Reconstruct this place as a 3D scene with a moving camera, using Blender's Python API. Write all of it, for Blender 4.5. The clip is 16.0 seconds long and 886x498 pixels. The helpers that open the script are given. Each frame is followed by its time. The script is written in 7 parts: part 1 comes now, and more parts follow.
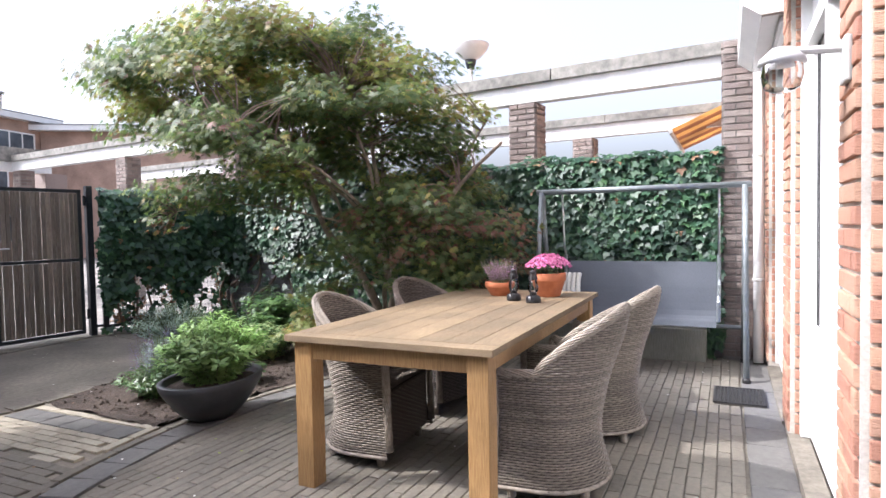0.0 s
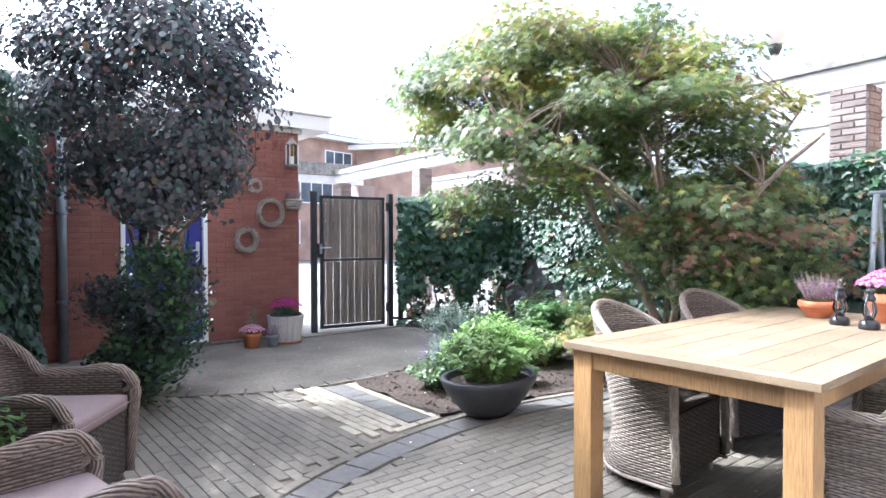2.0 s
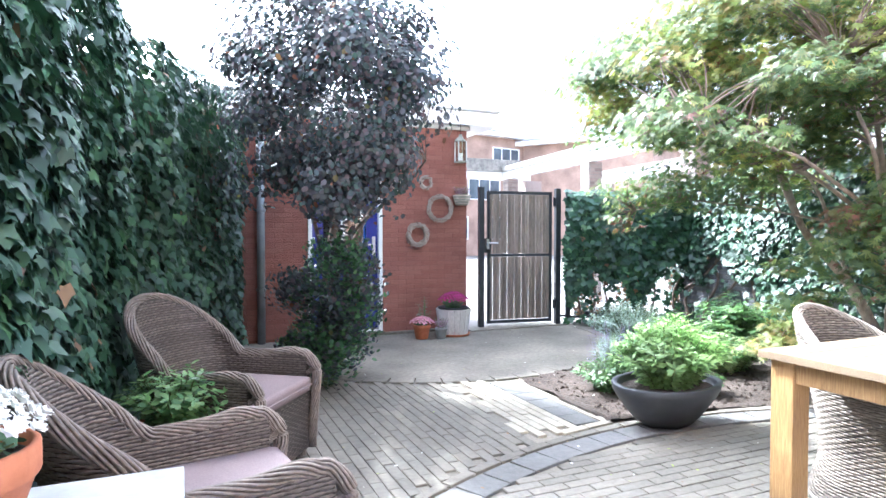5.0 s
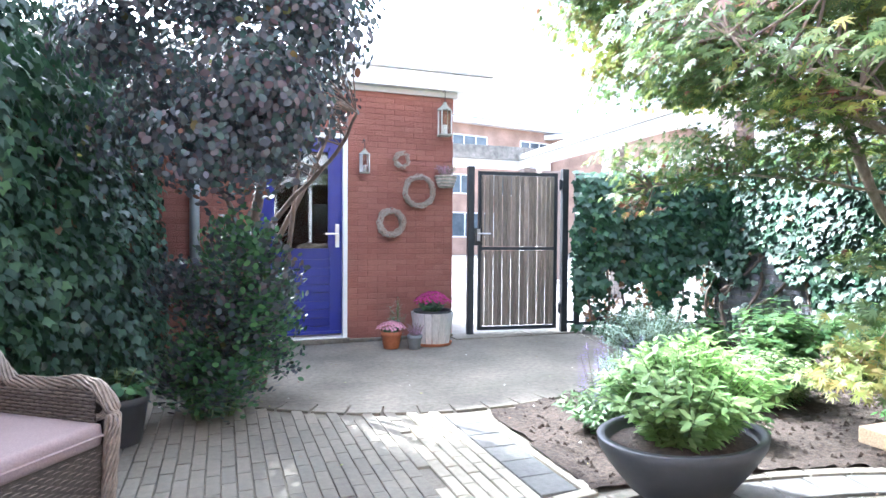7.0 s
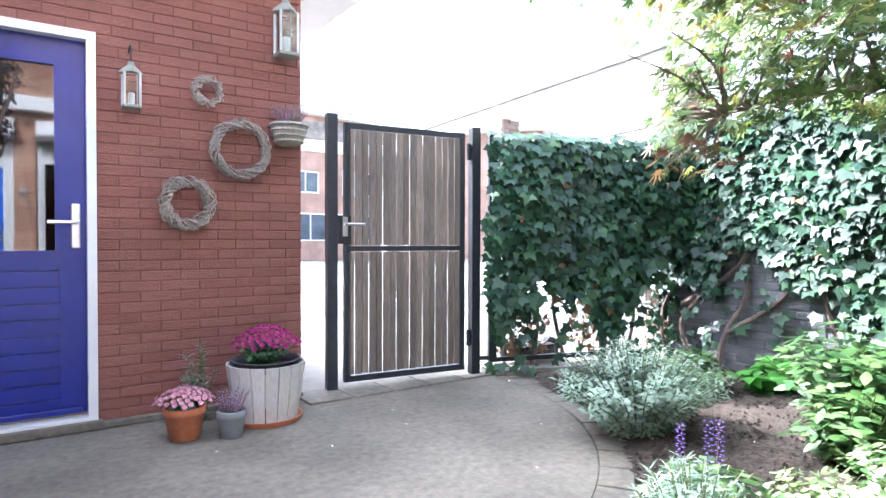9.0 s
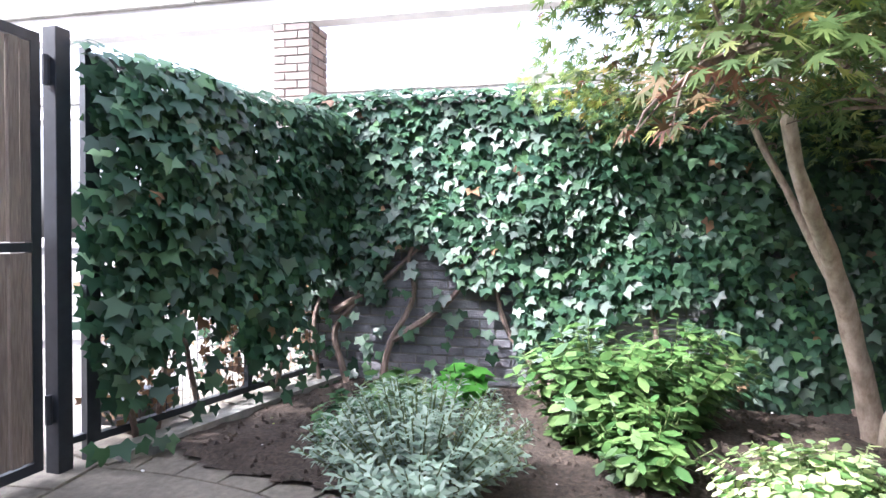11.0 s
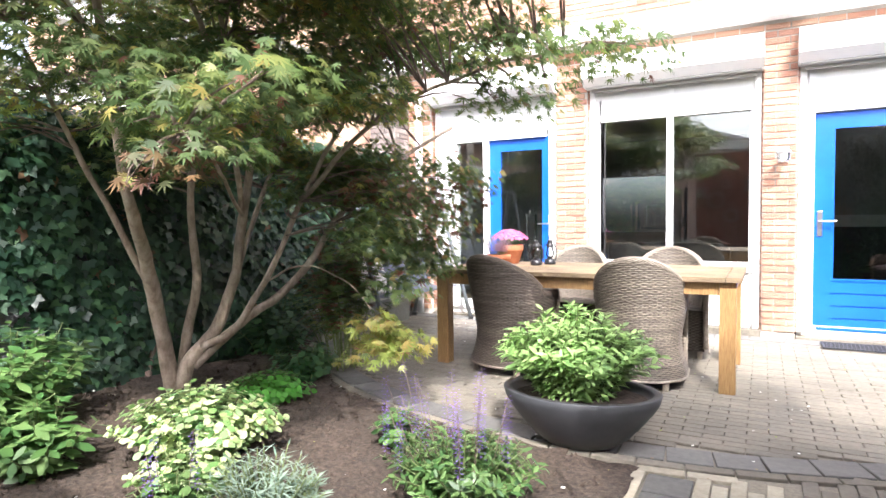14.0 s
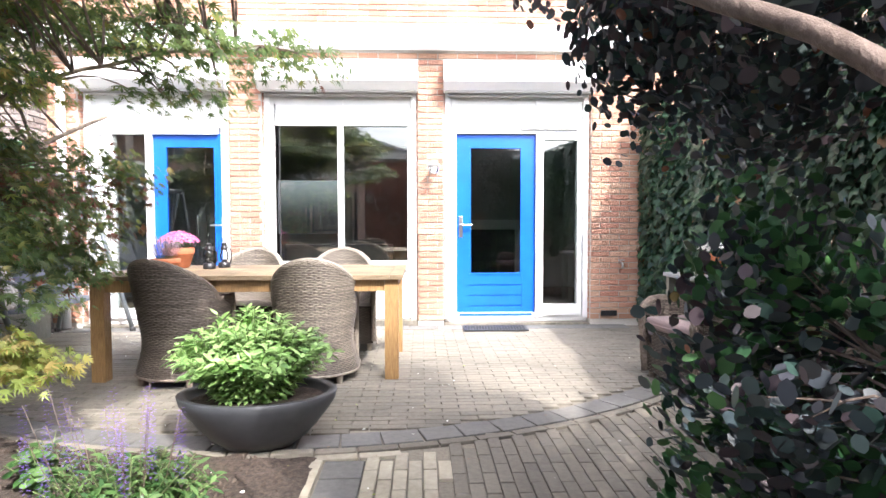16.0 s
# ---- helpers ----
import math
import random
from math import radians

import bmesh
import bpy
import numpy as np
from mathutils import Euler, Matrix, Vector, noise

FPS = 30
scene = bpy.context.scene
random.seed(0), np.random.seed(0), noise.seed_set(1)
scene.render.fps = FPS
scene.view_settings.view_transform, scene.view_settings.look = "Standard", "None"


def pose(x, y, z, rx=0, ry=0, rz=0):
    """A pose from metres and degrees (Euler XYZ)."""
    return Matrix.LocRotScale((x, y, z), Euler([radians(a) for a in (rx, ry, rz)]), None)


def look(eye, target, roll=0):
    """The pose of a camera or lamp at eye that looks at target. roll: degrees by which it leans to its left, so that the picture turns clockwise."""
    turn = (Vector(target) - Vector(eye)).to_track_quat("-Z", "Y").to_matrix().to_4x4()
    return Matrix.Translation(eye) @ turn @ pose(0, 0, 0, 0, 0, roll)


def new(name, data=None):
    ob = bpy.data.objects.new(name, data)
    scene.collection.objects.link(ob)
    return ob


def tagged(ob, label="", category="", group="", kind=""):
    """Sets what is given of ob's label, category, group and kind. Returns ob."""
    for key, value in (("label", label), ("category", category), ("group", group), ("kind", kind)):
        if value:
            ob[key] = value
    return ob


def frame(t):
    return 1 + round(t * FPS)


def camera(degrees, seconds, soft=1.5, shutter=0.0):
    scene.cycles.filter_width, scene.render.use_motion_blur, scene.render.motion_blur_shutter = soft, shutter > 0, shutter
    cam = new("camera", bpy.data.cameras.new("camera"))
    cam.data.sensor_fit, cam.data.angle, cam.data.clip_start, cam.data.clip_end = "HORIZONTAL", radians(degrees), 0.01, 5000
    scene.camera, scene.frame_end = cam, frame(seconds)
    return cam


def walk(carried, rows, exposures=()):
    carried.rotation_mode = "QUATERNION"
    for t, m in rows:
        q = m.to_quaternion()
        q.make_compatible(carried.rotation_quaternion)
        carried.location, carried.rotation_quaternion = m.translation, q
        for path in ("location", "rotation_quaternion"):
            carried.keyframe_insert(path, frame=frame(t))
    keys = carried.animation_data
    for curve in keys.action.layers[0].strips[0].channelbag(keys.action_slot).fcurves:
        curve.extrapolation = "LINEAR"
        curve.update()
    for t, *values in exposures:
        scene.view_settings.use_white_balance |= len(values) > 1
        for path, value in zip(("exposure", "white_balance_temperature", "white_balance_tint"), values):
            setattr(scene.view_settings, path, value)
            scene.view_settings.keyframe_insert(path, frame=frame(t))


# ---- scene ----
cam = camera(72.9, 16.0)
PATH = [
    (0, (2.809, -0.328, 1.293), (1.003, -1.184, 1.217), -1.1),
    (0.5, (2.776, -0.341, 1.299), (1.04, -1.332, 1.23), -1.0),
    (1, (2.765, -0.387, 1.275), (1.198, -1.629, 1.232), -0.1),
    (1.5, (2.741, -0.429, 1.27), (1.331, -1.847, 1.23), -0.1),
    (2, (2.733, -0.468, 1.267), (1.466, -2.015, 1.228), -0.1),
    (2.5, (2.745, -0.47, 1.266), (1.584, -2.098, 1.23), 0.0),
    (3, (2.731, -0.47, 1.272), (1.672, -2.166, 1.233), -0.4),
    (3.5, (2.734, -0.481, 1.266), (1.778, -2.237, 1.229), -0.4),
    (4, (2.748, -0.483, 1.26), (1.865, -2.277, 1.226), -0.3),
    (6.5, (2.045, -1.112, 1.221), (1.329, -2.978, 1.154), 0.4),
    (7, (1.631, -1.516, 1.138), (0.939, -3.392, 1.084), 0.4),
    (7.5, (1.32, -2.051, 1.132), (0.592, -3.913, 1.072), 0.6),
    (8, (1.083, -2.639, 1.095), (0.294, -4.477, 1.044), 0.5),
    (10.5, (0.349, -5.361, 1.019), (-1.516, -6.082, 0.97), 0.3),
    (11, (0.215, -5.569, 1.046), (-1.766, -5.84, 0.988), 0.6),
    (11.5, (0.174, -5.746, 1.068), (-1.822, -5.645, 1.001), 0.6),
    (12, (0.218, -5.907, 1.091), (-1.714, -5.396, 1.017), 0.6),
    (12.5, (0.275, -6.025, 1.141), (-1.483, -5.076, 1.049), 0.1),
    (13, (0.395, -6.279, 1.161), (-1.074, -4.925, 1.068), -0.9),
    (13.5, (0.524, -6.468, 1.14), (-0.704, -4.892, 1.052), -0.7),
    (14, (0.592, -6.574, 1.146), (-0.351, -4.812, 1.058), -0.6),
    (14.5, (0.59, -6.613, 1.147), (0.013, -4.7, 1.06), -0.6),
    (15, (0.608, -6.626, 1.149), (0.341, -4.646, 1.06), -0.2),
    (15.5, (0.612, -6.634, 1.141), (0.591, -4.636, 1.055), -0.1),
    (16, (0.608, -6.643, 1.151), (0.681, -4.646, 1.062), -0.1),
]
walk(cam, [(t, look(e, g, r)) for t, e, g, r in PATH],
     exposures=[(0, 1.05, 5850, 16), (1.0, 1.38, 5700, 15), (2.0, 2.0, 5400, 12), (3.5, 2.5, 5250, 10), (6.5, 2.8, 5250, 9), (8.0, 2.85, 5300, 9),
                (10.3, 2.45, 5550, 18), (12.0, 2.0, 5850, 17), (13.5, 1.8, 6100, 15), (14.5, 1.7, 6000, 14), (16.0, 1.7, 6000, 14)])

# ---- world, sun, exposure ----
world = bpy.data.worlds.new("world")
scene.world = world
world.use_nodes = True
_n = world.node_tree.nodes
_sky = _n.new("ShaderNodeTexSky")
_sky.sky_type = "NISHITA"
_sky.sun_disc = False
SUN_EL, SUN_AZ = radians(46), radians(152)      # azimuth clockwise from +y
_sky.sun_elevation, _sky.sun_rotation = SUN_EL, SUN_AZ
_sky.air_density, _sky.dust_density, _sky.ozone_density = 1.0, 7.0, 1.0
_hs = _n.new("ShaderNodeHueSaturation")
_hs.inputs["Saturation"].default_value, _hs.inputs["Value"].default_value = 0.38, 1.45
world.node_tree.links.new(_sky.outputs[0], _hs.inputs["Color"])
world.node_tree.links.new(_hs.outputs[0], _n["Background"].inputs[0])
_n["Background"].inputs[1].default_value = 0.15
sun = new("sun", bpy.data.lights.new("sun", "SUN"))
sun.data.energy, sun.data.angle, sun.data.color = 2.95, radians(0.6), (1.0, 0.93, 0.82)
sdir = Vector((math.sin(SUN_AZ) * math.cos(SUN_EL), math.cos(SUN_AZ) * math.cos(SUN_EL), math.sin(SUN_EL)))
sun.matrix_world = look(sdir * 40, (0, 0, 0))


# ---- material helpers ----
def mat_base(name, rough=0.7, metal=0.0):
    m = bpy.data.materials.new(name)
    m.use_nodes = True
    nt = m.node_tree
    b = nt.nodes["Principled BSDF"]
    b.inputs["Roughness"].default_value = rough
    b.inputs["Metallic"].default_value = metal
    return m, nt, b


def ramp_node(nt, stops):
    r = nt.nodes.new("ShaderNodeValToRGB")
    e = r.color_ramp.elements
    e[0].position, e[0].color = stops[0][0], (*stops[0][1], 1)
    e[1].position, e[1].color = stops[-1][0], (*stops[-1][1], 1)
    for p, c in stops[1:-1]:
        q = e.new(p)
        q.color = (*c, 1)
    return r


def piece_random(nt):
    """A number from 0 to 1 that differs from piece to piece."""
    o = nt.nodes.new("ShaderNodeObjectInfo")
    g = nt.nodes.new("ShaderNodeNewGeometry")
    a = nt.nodes.new("ShaderNodeMath")
    a.operation = "ADD"
    f = nt.nodes.new("ShaderNodeMath")
    f.operation = "FRACT"
    nt.links.new(o.outputs["Random"], a.inputs[0])
    nt.links.new(g.outputs["Random Per Island"], a.inputs[1])
    nt.links.new(a.outputs[0], f.inputs[0])
    return f.outputs[0]


def surface(name, colors, rough=0.75, scale=12.0, metal=0.0, bump=0.15, pieces=0.0, stretch=(1, 1, 1), big=1.2, stain=0.25, piece_colors=None, spec=0.5, bump_dist=0.004):
    """Noise-mottled surface. colors: dark to light. pieces: how much colour differs from piece to piece."""
    m, nt, b = mat_base(name, rough, metal)
    L = nt.links.new
    tc = nt.nodes.new("ShaderNodeTexCoord")
    mp = nt.nodes.new("ShaderNodeMapping")
    mp.inputs["Scale"].default_value = stretch
    geo = nt.nodes.new("ShaderNodeNewGeometry")
    L(geo.outputs["Position"], mp.inputs[0])
    n1 = nt.nodes.new("ShaderNodeTexNoise")
    n1.inputs["Scale"].default_value = scale
    n1.inputs["Detail"].default_value = 6
    n1.inputs["Roughness"].default_value = 0.65
    L(mp.outputs[0], n1.inputs["Vector"])
    k = len(colors)
    r = ramp_node(nt, [(0.3 + 0.4 * i / max(1, k - 1), c) for i, c in enumerate(colors)])
    L(n1.outputs["Fac"], r.inputs[0])
    col = r.outputs[0]
    if pieces:
        pr = piece_random(nt)
        if piece_colors:
            r2 = ramp_node(nt, [(i / max(1, len(piece_colors) - 1), c) for i, c in enumerate(piece_colors)])
            L(pr, r2.inputs[0])
            mx = nt.nodes.new("ShaderNodeMix")
            mx.data_type = "RGBA"
            mx.inputs[0].default_value = pieces
            L(col, mx.inputs[6])
            L(r2.outputs[0], mx.inputs[7])
            col = mx.outputs[2]
        else:
            hs = nt.nodes.new("ShaderNodeHueSaturation")
            mr = nt.nodes.new("ShaderNodeMapRange")
            mr.inputs[3].default_value, mr.inputs[4].default_value = 1 - pieces, 1 + pieces
            L(pr, mr.inputs[0])
            L(mr.outputs[0], hs.inputs["Value"])
            L(col, hs.inputs["Color"])
            col = hs.outputs[0]
    if stain:
        n2 = nt.nodes.new("ShaderNodeTexNoise")
        n2.inputs["Scale"].default_value = big
        n2.inputs["Detail"].default_value = 4
        L(geo.outputs["Position"], n2.inputs["Vector"])
        mr2 = nt.nodes.new("ShaderNodeMapRange")
        mr2.inputs[1].default_value, mr2.inputs[2].default_value = 0.35, 0.65
        mr2.inputs[3].default_value, mr2.inputs[4].default_value = 1 - stain, 1 + stain * 0.5
        L(n2.outputs["Fac"], mr2.inputs[0])
        h2 = nt.nodes.new("ShaderNodeHueSaturation")
        L(mr2.outputs[0], h2.inputs["Value"])
        L(col, h2.inputs["Color"])
        col = h2.outputs[0]
    L(col, b.inputs["Base Color"])
    b.inputs["Specular IOR Level"].default_value = spec
    if bump:
        bp = nt.nodes.new("ShaderNodeBump")
        bp.inputs["Strength"].default_value = min(1, bump * 3)
        bp.inputs["Distance"].default_value = bump_dist
        L(n1.outputs["Fac"], bp.inputs["Height"])
        L(bp.outputs[0], b.inputs["Normal"])
    return m


def leaf_mat(name, colors, rough=0.45, trans=0.3, spec=0.5):
    m, nt, b = mat_base(name, rough)
    L = nt.links.new
    r = ramp_node(nt, [(i / max(1, len(colors) - 1), c) for i, c in enumerate(colors)])
    L(piece_random(nt), r.inputs[0])
    geo = nt.nodes.new("ShaderNodeNewGeometry")
    n = nt.nodes.new("ShaderNodeTexNoise")
    n.inputs["Scale"].default_value = 2.5
    L(geo.outputs["Position"], n.inputs["Vector"])
    mr = nt.nodes.new("ShaderNodeMapRange")
    mr.inputs[1].default_value, mr.inputs[2].default_value = 0.3, 0.7
    mr.inputs[3].default_value, mr.inputs[4].default_value = 0.65, 1.35
    L(n.outputs["Fac"], mr.inputs[0])
    h = nt.nodes.new("ShaderNodeHueSaturation")
    L(mr.outputs[0], h.inputs["Value"])
    L(r.outputs[0], h.inputs["Color"])
    L(h.outputs[0], b.inputs["Base Color"])
    b.inputs["Specular IOR Level"].default_value = spec
    if trans:
        t = nt.nodes.new("ShaderNodeBsdfTranslucent")
        L(h.outputs[0], t.inputs[0])
        mix = nt.nodes.new("ShaderNodeMixShader")
        mix.inputs[0].default_value = trans
        L(b.outputs[0], mix.inputs[1])
        L(t.outputs[0], mix.inputs[2])
        L(mix.outputs[0], nt.nodes["Material Output"].inputs[0])
    return m


def weave_mat(name, dark, light, su, sv, rough=0.6):
    """Woven rattan: strands over and under round upright stakes, by the UV map in metres."""
    m, nt, b = mat_base(name, rough)
    L = nt.links.new
    uv = nt.nodes.new("ShaderNodeTexCoord")
    br = nt.nodes.new("ShaderNodeTexBrick")
    br.offset = 0.5
    br.inputs["Scale"].default_value = 1.0
    br.inputs["Brick Width"].default_value = su
    br.inputs["Row Height"].default_value = sv
    br.inputs["Mortar Size"].default_value = sv * 0.24
    br.inputs["Mortar Smooth"].default_value = 0.6
    br.inputs["Color1"].default_value = (*light, 1)
    br.inputs["Color2"].default_value = (*[0.62 * a + 0.38 * d for a, d in zip(light, dark)], 1)
    br.inputs["Mortar"].default_value = (*dark, 1)
    L(uv.outputs["UV"], br.inputs["Vector"])
    geo = nt.nodes.new("ShaderNodeNewGeometry")
    n = nt.nodes.new("ShaderNodeTexNoise")
    n.inputs["Scale"].default_value = 9
    n.inputs["Detail"].default_value = 4
    L(geo.outputs["Position"], n.inputs["Vector"])
    mr = nt.nodes.new("ShaderNodeMapRange")
    mr.inputs[1].default_value, mr.inputs[2].default_value = 0.3, 0.7
    mr.inputs[3].default_value, mr.inputs[4].default_value = 0.7, 1.25
    L(n.outputs["Fac"], mr.inputs[0])
    h = nt.nodes.new("ShaderNodeHueSaturation")
    L(mr.outputs[0], h.inputs["Value"])
    L(br.outputs["Color"], h.inputs["Color"])
    L(h.outputs[0], b.inputs["Base Color"])
    bp = nt.nodes.new("ShaderNodeBump")
    bp.invert = True
    bp.inputs["Strength"].default_value = 1.0
    bp.inputs["Distance"].default_value = 0.006
    L(br.outputs["Fac"], bp.inputs["Height"])
    L(bp.outputs[0], b.inputs["Normal"])
    return m


def glass_mat(name, tint=(0.80, 0.86, 0.84), extra=0.03):
    m, nt, b = mat_base(name)
    L = nt.links.new
    tr = nt.nodes.new("ShaderNodeBsdfTransparent")
    tr.inputs[0].default_value = (*tint, 1)
    gl = nt.nodes.new("ShaderNodeBsdfGlossy")
    gl.inputs["Roughness"].default_value = 0.015
    fr = nt.nodes.new("ShaderNodeFresnel")
    fr.inputs[0].default_value = 1.5
    ad = nt.nodes.new("ShaderNodeMath")
    ad.operation = "MULTIPLY_ADD"
    ad.inputs[1].default_value, ad.inputs[2].default_value = 1.7, extra
    L(fr.outputs[0], ad.inputs[0])
    mx = nt.nodes.new("ShaderNodeMixShader")
    L(ad.outputs[0], mx.inputs[0])
    L(tr.outputs[0], mx.inputs[1])
    L(gl.outputs[0], mx.inputs[2])
    L(mx.outputs[0], nt.nodes["Material Output"].inputs[0])
    return m


# ---- materials ----
M_BRICK = surface("brick_orange", [(0.34, 0.16, 0.11), (0.52, 0.29, 0.20)], 0.85, 60, pieces=0.65, bump=0.35, stretch=(1, 1, 3.5), bump_dist=0.012, stain=0.2,
                  piece_colors=[(0.38, 0.17, 0.12), (0.48, 0.25, 0.17), (0.54, 0.34, 0.23), (0.58, 0.41, 0.29), (0.42, 0.20, 0.14)])
M_BRICK_SHED = surface("brick_shed", [(0.20, 0.075, 0.055), (0.33, 0.14, 0.105)], 0.85, 60, pieces=0.5, bump=0.35, stretch=(1, 1, 3.5), bump_dist=0.010, stain=0.2,
                       piece_colors=[(0.24, 0.09, 0.068), (0.31, 0.125, 0.095), (0.34, 0.15, 0.115)])
M_MORTAR = surface("mortar", [(0.44, 0.41, 0.36), (0.58, 0.55, 0.50)], 0.95, 80, bump=0.3)
M_MORTAR_RED = surface("mortar_red", [(0.19, 0.08, 0.06), (0.28, 0.12, 0.09)], 0.95, 80, bump=0.3)
M_BRICK_GREY = surface("brick_grey", [(0.17, 0.14, 0.125), (0.33, 0.29, 0.26)], 0.9, 45, pieces=0.6, bump=0.35, stretch=(1, 1, 2.5), bump_dist=0.01,
                       piece_colors=[(0.16, 0.125, 0.115), (0.26, 0.20, 0.18), (0.36, 0.31, 0.28), (0.22, 0.17, 0.16)])
M_BRICK_WALL = surface("brick_blue_grey", [(0.15, 0.15, 0.17), (0.27, 0.27, 0.30)], 0.9, 45, pieces=0.5, bump=0.35, stretch=(1, 1, 2.5), bump_dist=0.01,
                       piece_colors=[(0.15, 0.15, 0.175), (0.21, 0.21, 0.235), (0.27, 0.265, 0.29), (0.19, 0.175, 0.19)])
M_MORTAR_GREY = surface("mortar_grey", [(0.20, 0.19, 0.18), (0.30, 0.28, 0.26)], 0.95, 60, bump=0.3)
M_PAVER = surface("paving_brick", [(0.115, 0.103, 0.082), (0.25, 0.225, 0.18)], 0.85, 30, pieces=0.5, bump=0.3, big=0.9, stain=0.28,
                  piece_colors=[(0.135, 0.122, 0.10), (0.19, 0.17, 0.138), (0.235, 0.212, 0.17), (0.16, 0.148, 0.125)])
M_PAVER_BLUE = surface("paving_dark_stone", [(0.105, 0.102, 0.095), (0.185, 0.178, 0.165)], 0.85, 25, pieces=0.4, bump=0.3,
                       piece_colors=[(0.115, 0.116, 0.116), (0.145, 0.142, 0.135), (0.18, 0.174, 0.16)])
M_PAVER_LIGHT = surface("paving_pale_brick", [(0.27, 0.24, 0.18), (0.45, 0.41, 0.32)], 0.8, 25, pieces=0.4, bump=0.3,
                        piece_colors=[(0.25, 0.22, 0.165), (0.40, 0.36, 0.28), (0.47, 0.43, 0.34)])
M_SAND = surface("joint_sand", [(0.15, 0.133, 0.105), (0.24, 0.215, 0.17)], 0.95, 60, bump=0.4)
M_CONCRETE = surface("concrete", [(0.12, 0.106, 0.085), (0.22, 0.197, 0.158)], 0.85, 24, bump=0.3, big=1.4, stain=0.35)
M_CONCRETE_CAP = surface("weathered_concrete_cap", [(0.13, 0.13, 0.12), (0.33, 0.32, 0.29)], 0.9, 9, bump=0.35, big=2)
M_SOIL = surface("soil", [(0.022, 0.016, 0.013), (0.060, 0.043, 0.032), (0.11, 0.083, 0.064)], 0.95, 45, bump=0.9, big=1.5, bump_dist=0.02)
M_ASPHALT = surface("street_paving", [(0.15, 0.14, 0.125), (0.25, 0.23, 0.21)], 0.9, 4, bump=0.2)
M_WHITE = surface("white_paint", [(0.74, 0.75, 0.75), (0.82, 0.82, 0.81)], 0.35, 5, bump=0.03, stain=0.05)
M_WHITE_BEAM = surface("white_painted_beam", [(0.62, 0.64, 0.65), (0.78, 0.79, 0.78)], 0.6, 6, bump=0.1, stain=0.15, stretch=(1, 1, .4))
M_GREYBOX = surface("grey_aluminium", [(0.42, 0.42, 0.41), (0.5, 0.5, 0.49)], 0.4, 5, bump=0.02, stain=0.05)
M_BLUE = surface("blue_door_paint", [(0.010, 0.10, 0.52), (0.014, 0.125, 0.60)], 0.28, 4, bump=0.02, stain=0.06)
M_BLUE_DARK = surface("dark_blue_door_paint", [(0.008, 0.014, 0.19), (0.010, 0.020, 0.25)], 0.3, 4, bump=0.02, stain=0.06)
M_CHROME = surface("brushed_metal", [(0.6, 0.6, 0.6), (0.7, 0.7, 0.7)], 0.3, 20, metal=1.0, bump=0.02, stain=0.05)
M_GREYMETAL = surface("grey_steel_tube", [(0.16, 0.18, 0.19), (0.22, 0.24, 0.25)], 0.4, 20, metal=0.3, bump=0.03, stain=0.1)
M_GATEMETAL = surface("dark_coated_steel", [(0.012, 0.016, 0.022), (0.028, 0.033, 0.042)], 0.45, 20, bump=0.05, stain=0.15)
M_SLAT = surface("weathered_gate_board", [(0.13, 0.105, 0.085), (0.30, 0.25, 0.205)], 0.8, 30, pieces=0.25, stretch=(6, 6, .35), bump=0.3)
M_TEAK = surface("oiled_teak", [(0.22, 0.12, 0.045), (0.42, 0.26, 0.11)], 0.5, 26, pieces=0.12, stretch=(8, 8, .5), bump=0.2, big=2.5)
M_TEAK_TOP = surface("weathered_teak_top", [(0.12, 0.083, 0.045), (0.29, 0.215, 0.13)], 0.65, 30, pieces=0.22, stretch=(.5, 9, 9), bump=0.2, big=2.0, stain=0.3)
M_WEAVE = weave_mat("woven_rattan", (0.035, 0.027, 0.02), (0.31, 0.265, 0.22), 0.032, 0.0145)
# darker weave for the tub chair that stands in leaf shade
M_WEAVE_D = weave_mat("woven_rattan_shaded", (0.028, 0.02, 0.016), (0.20, 0.16, 0.135), 0.032, 0.0145)
M_STRAND = surface("rattan_strand", [(0.12, 0.10, 0.080), (0.255, 0.22, 0.178)], 0.55, 55, bump=0.2, pieces=0.22, spec=0.4)
# brown wicker colour, darkened further to paint leaf shade on one tub chair
M_STRAND_D = surface("brown_shaded_rattan_strand", [(0.085, 0.068, 0.056), (0.19, 0.155, 0.128)], 0.5, 55, bump=0.2, pieces=0.25, spec=0.4)
# near-black backing sheets: shade between the strands put into the colour
M_WEAVE_GAP = surface("weave_gap_shade", [(0.03, 0.024, 0.018), (0.07, 0.055, 0.045)], 0.8, 40, bump=0.1)
M_RIM = surface("rattan_braid", [(0.20, 0.17, 0.135), (0.37, 0.325, 0.27)], 0.65, 40, bump=0.4)
M_RIM_D = surface("rattan_braid_brown", [(0.13, 0.10, 0.08), (0.27, 0.22, 0.18)], 0.65, 40, bump=0.4)
M_CUSHION = surface("mauve_cushion", [(0.19, 0.14, 0.14), (0.26, 0.20, 0.195)], 0.9, 150, bump=0.2, stain=0.1)
M_BLACK = surface("black_metal", [(0.01, 0.01, 0.012), (0.025, 0.025, 0.028)], 0.35, 20, bump=0.05, stain=0.1)
M_TERRA = surface("terracotta", [(0.42, 0.13, 0.055), (0.56, 0.21, 0.10)], 0.75, 18, bump=0.12, stain=0.15, big=5)
M_ANTH = surface("anthracite_pot", [(0.035, 0.037, 0.042), (0.055, 0.057, 0.062)], 0.45, 12, bump=0.08, stain=0.12, big=4)
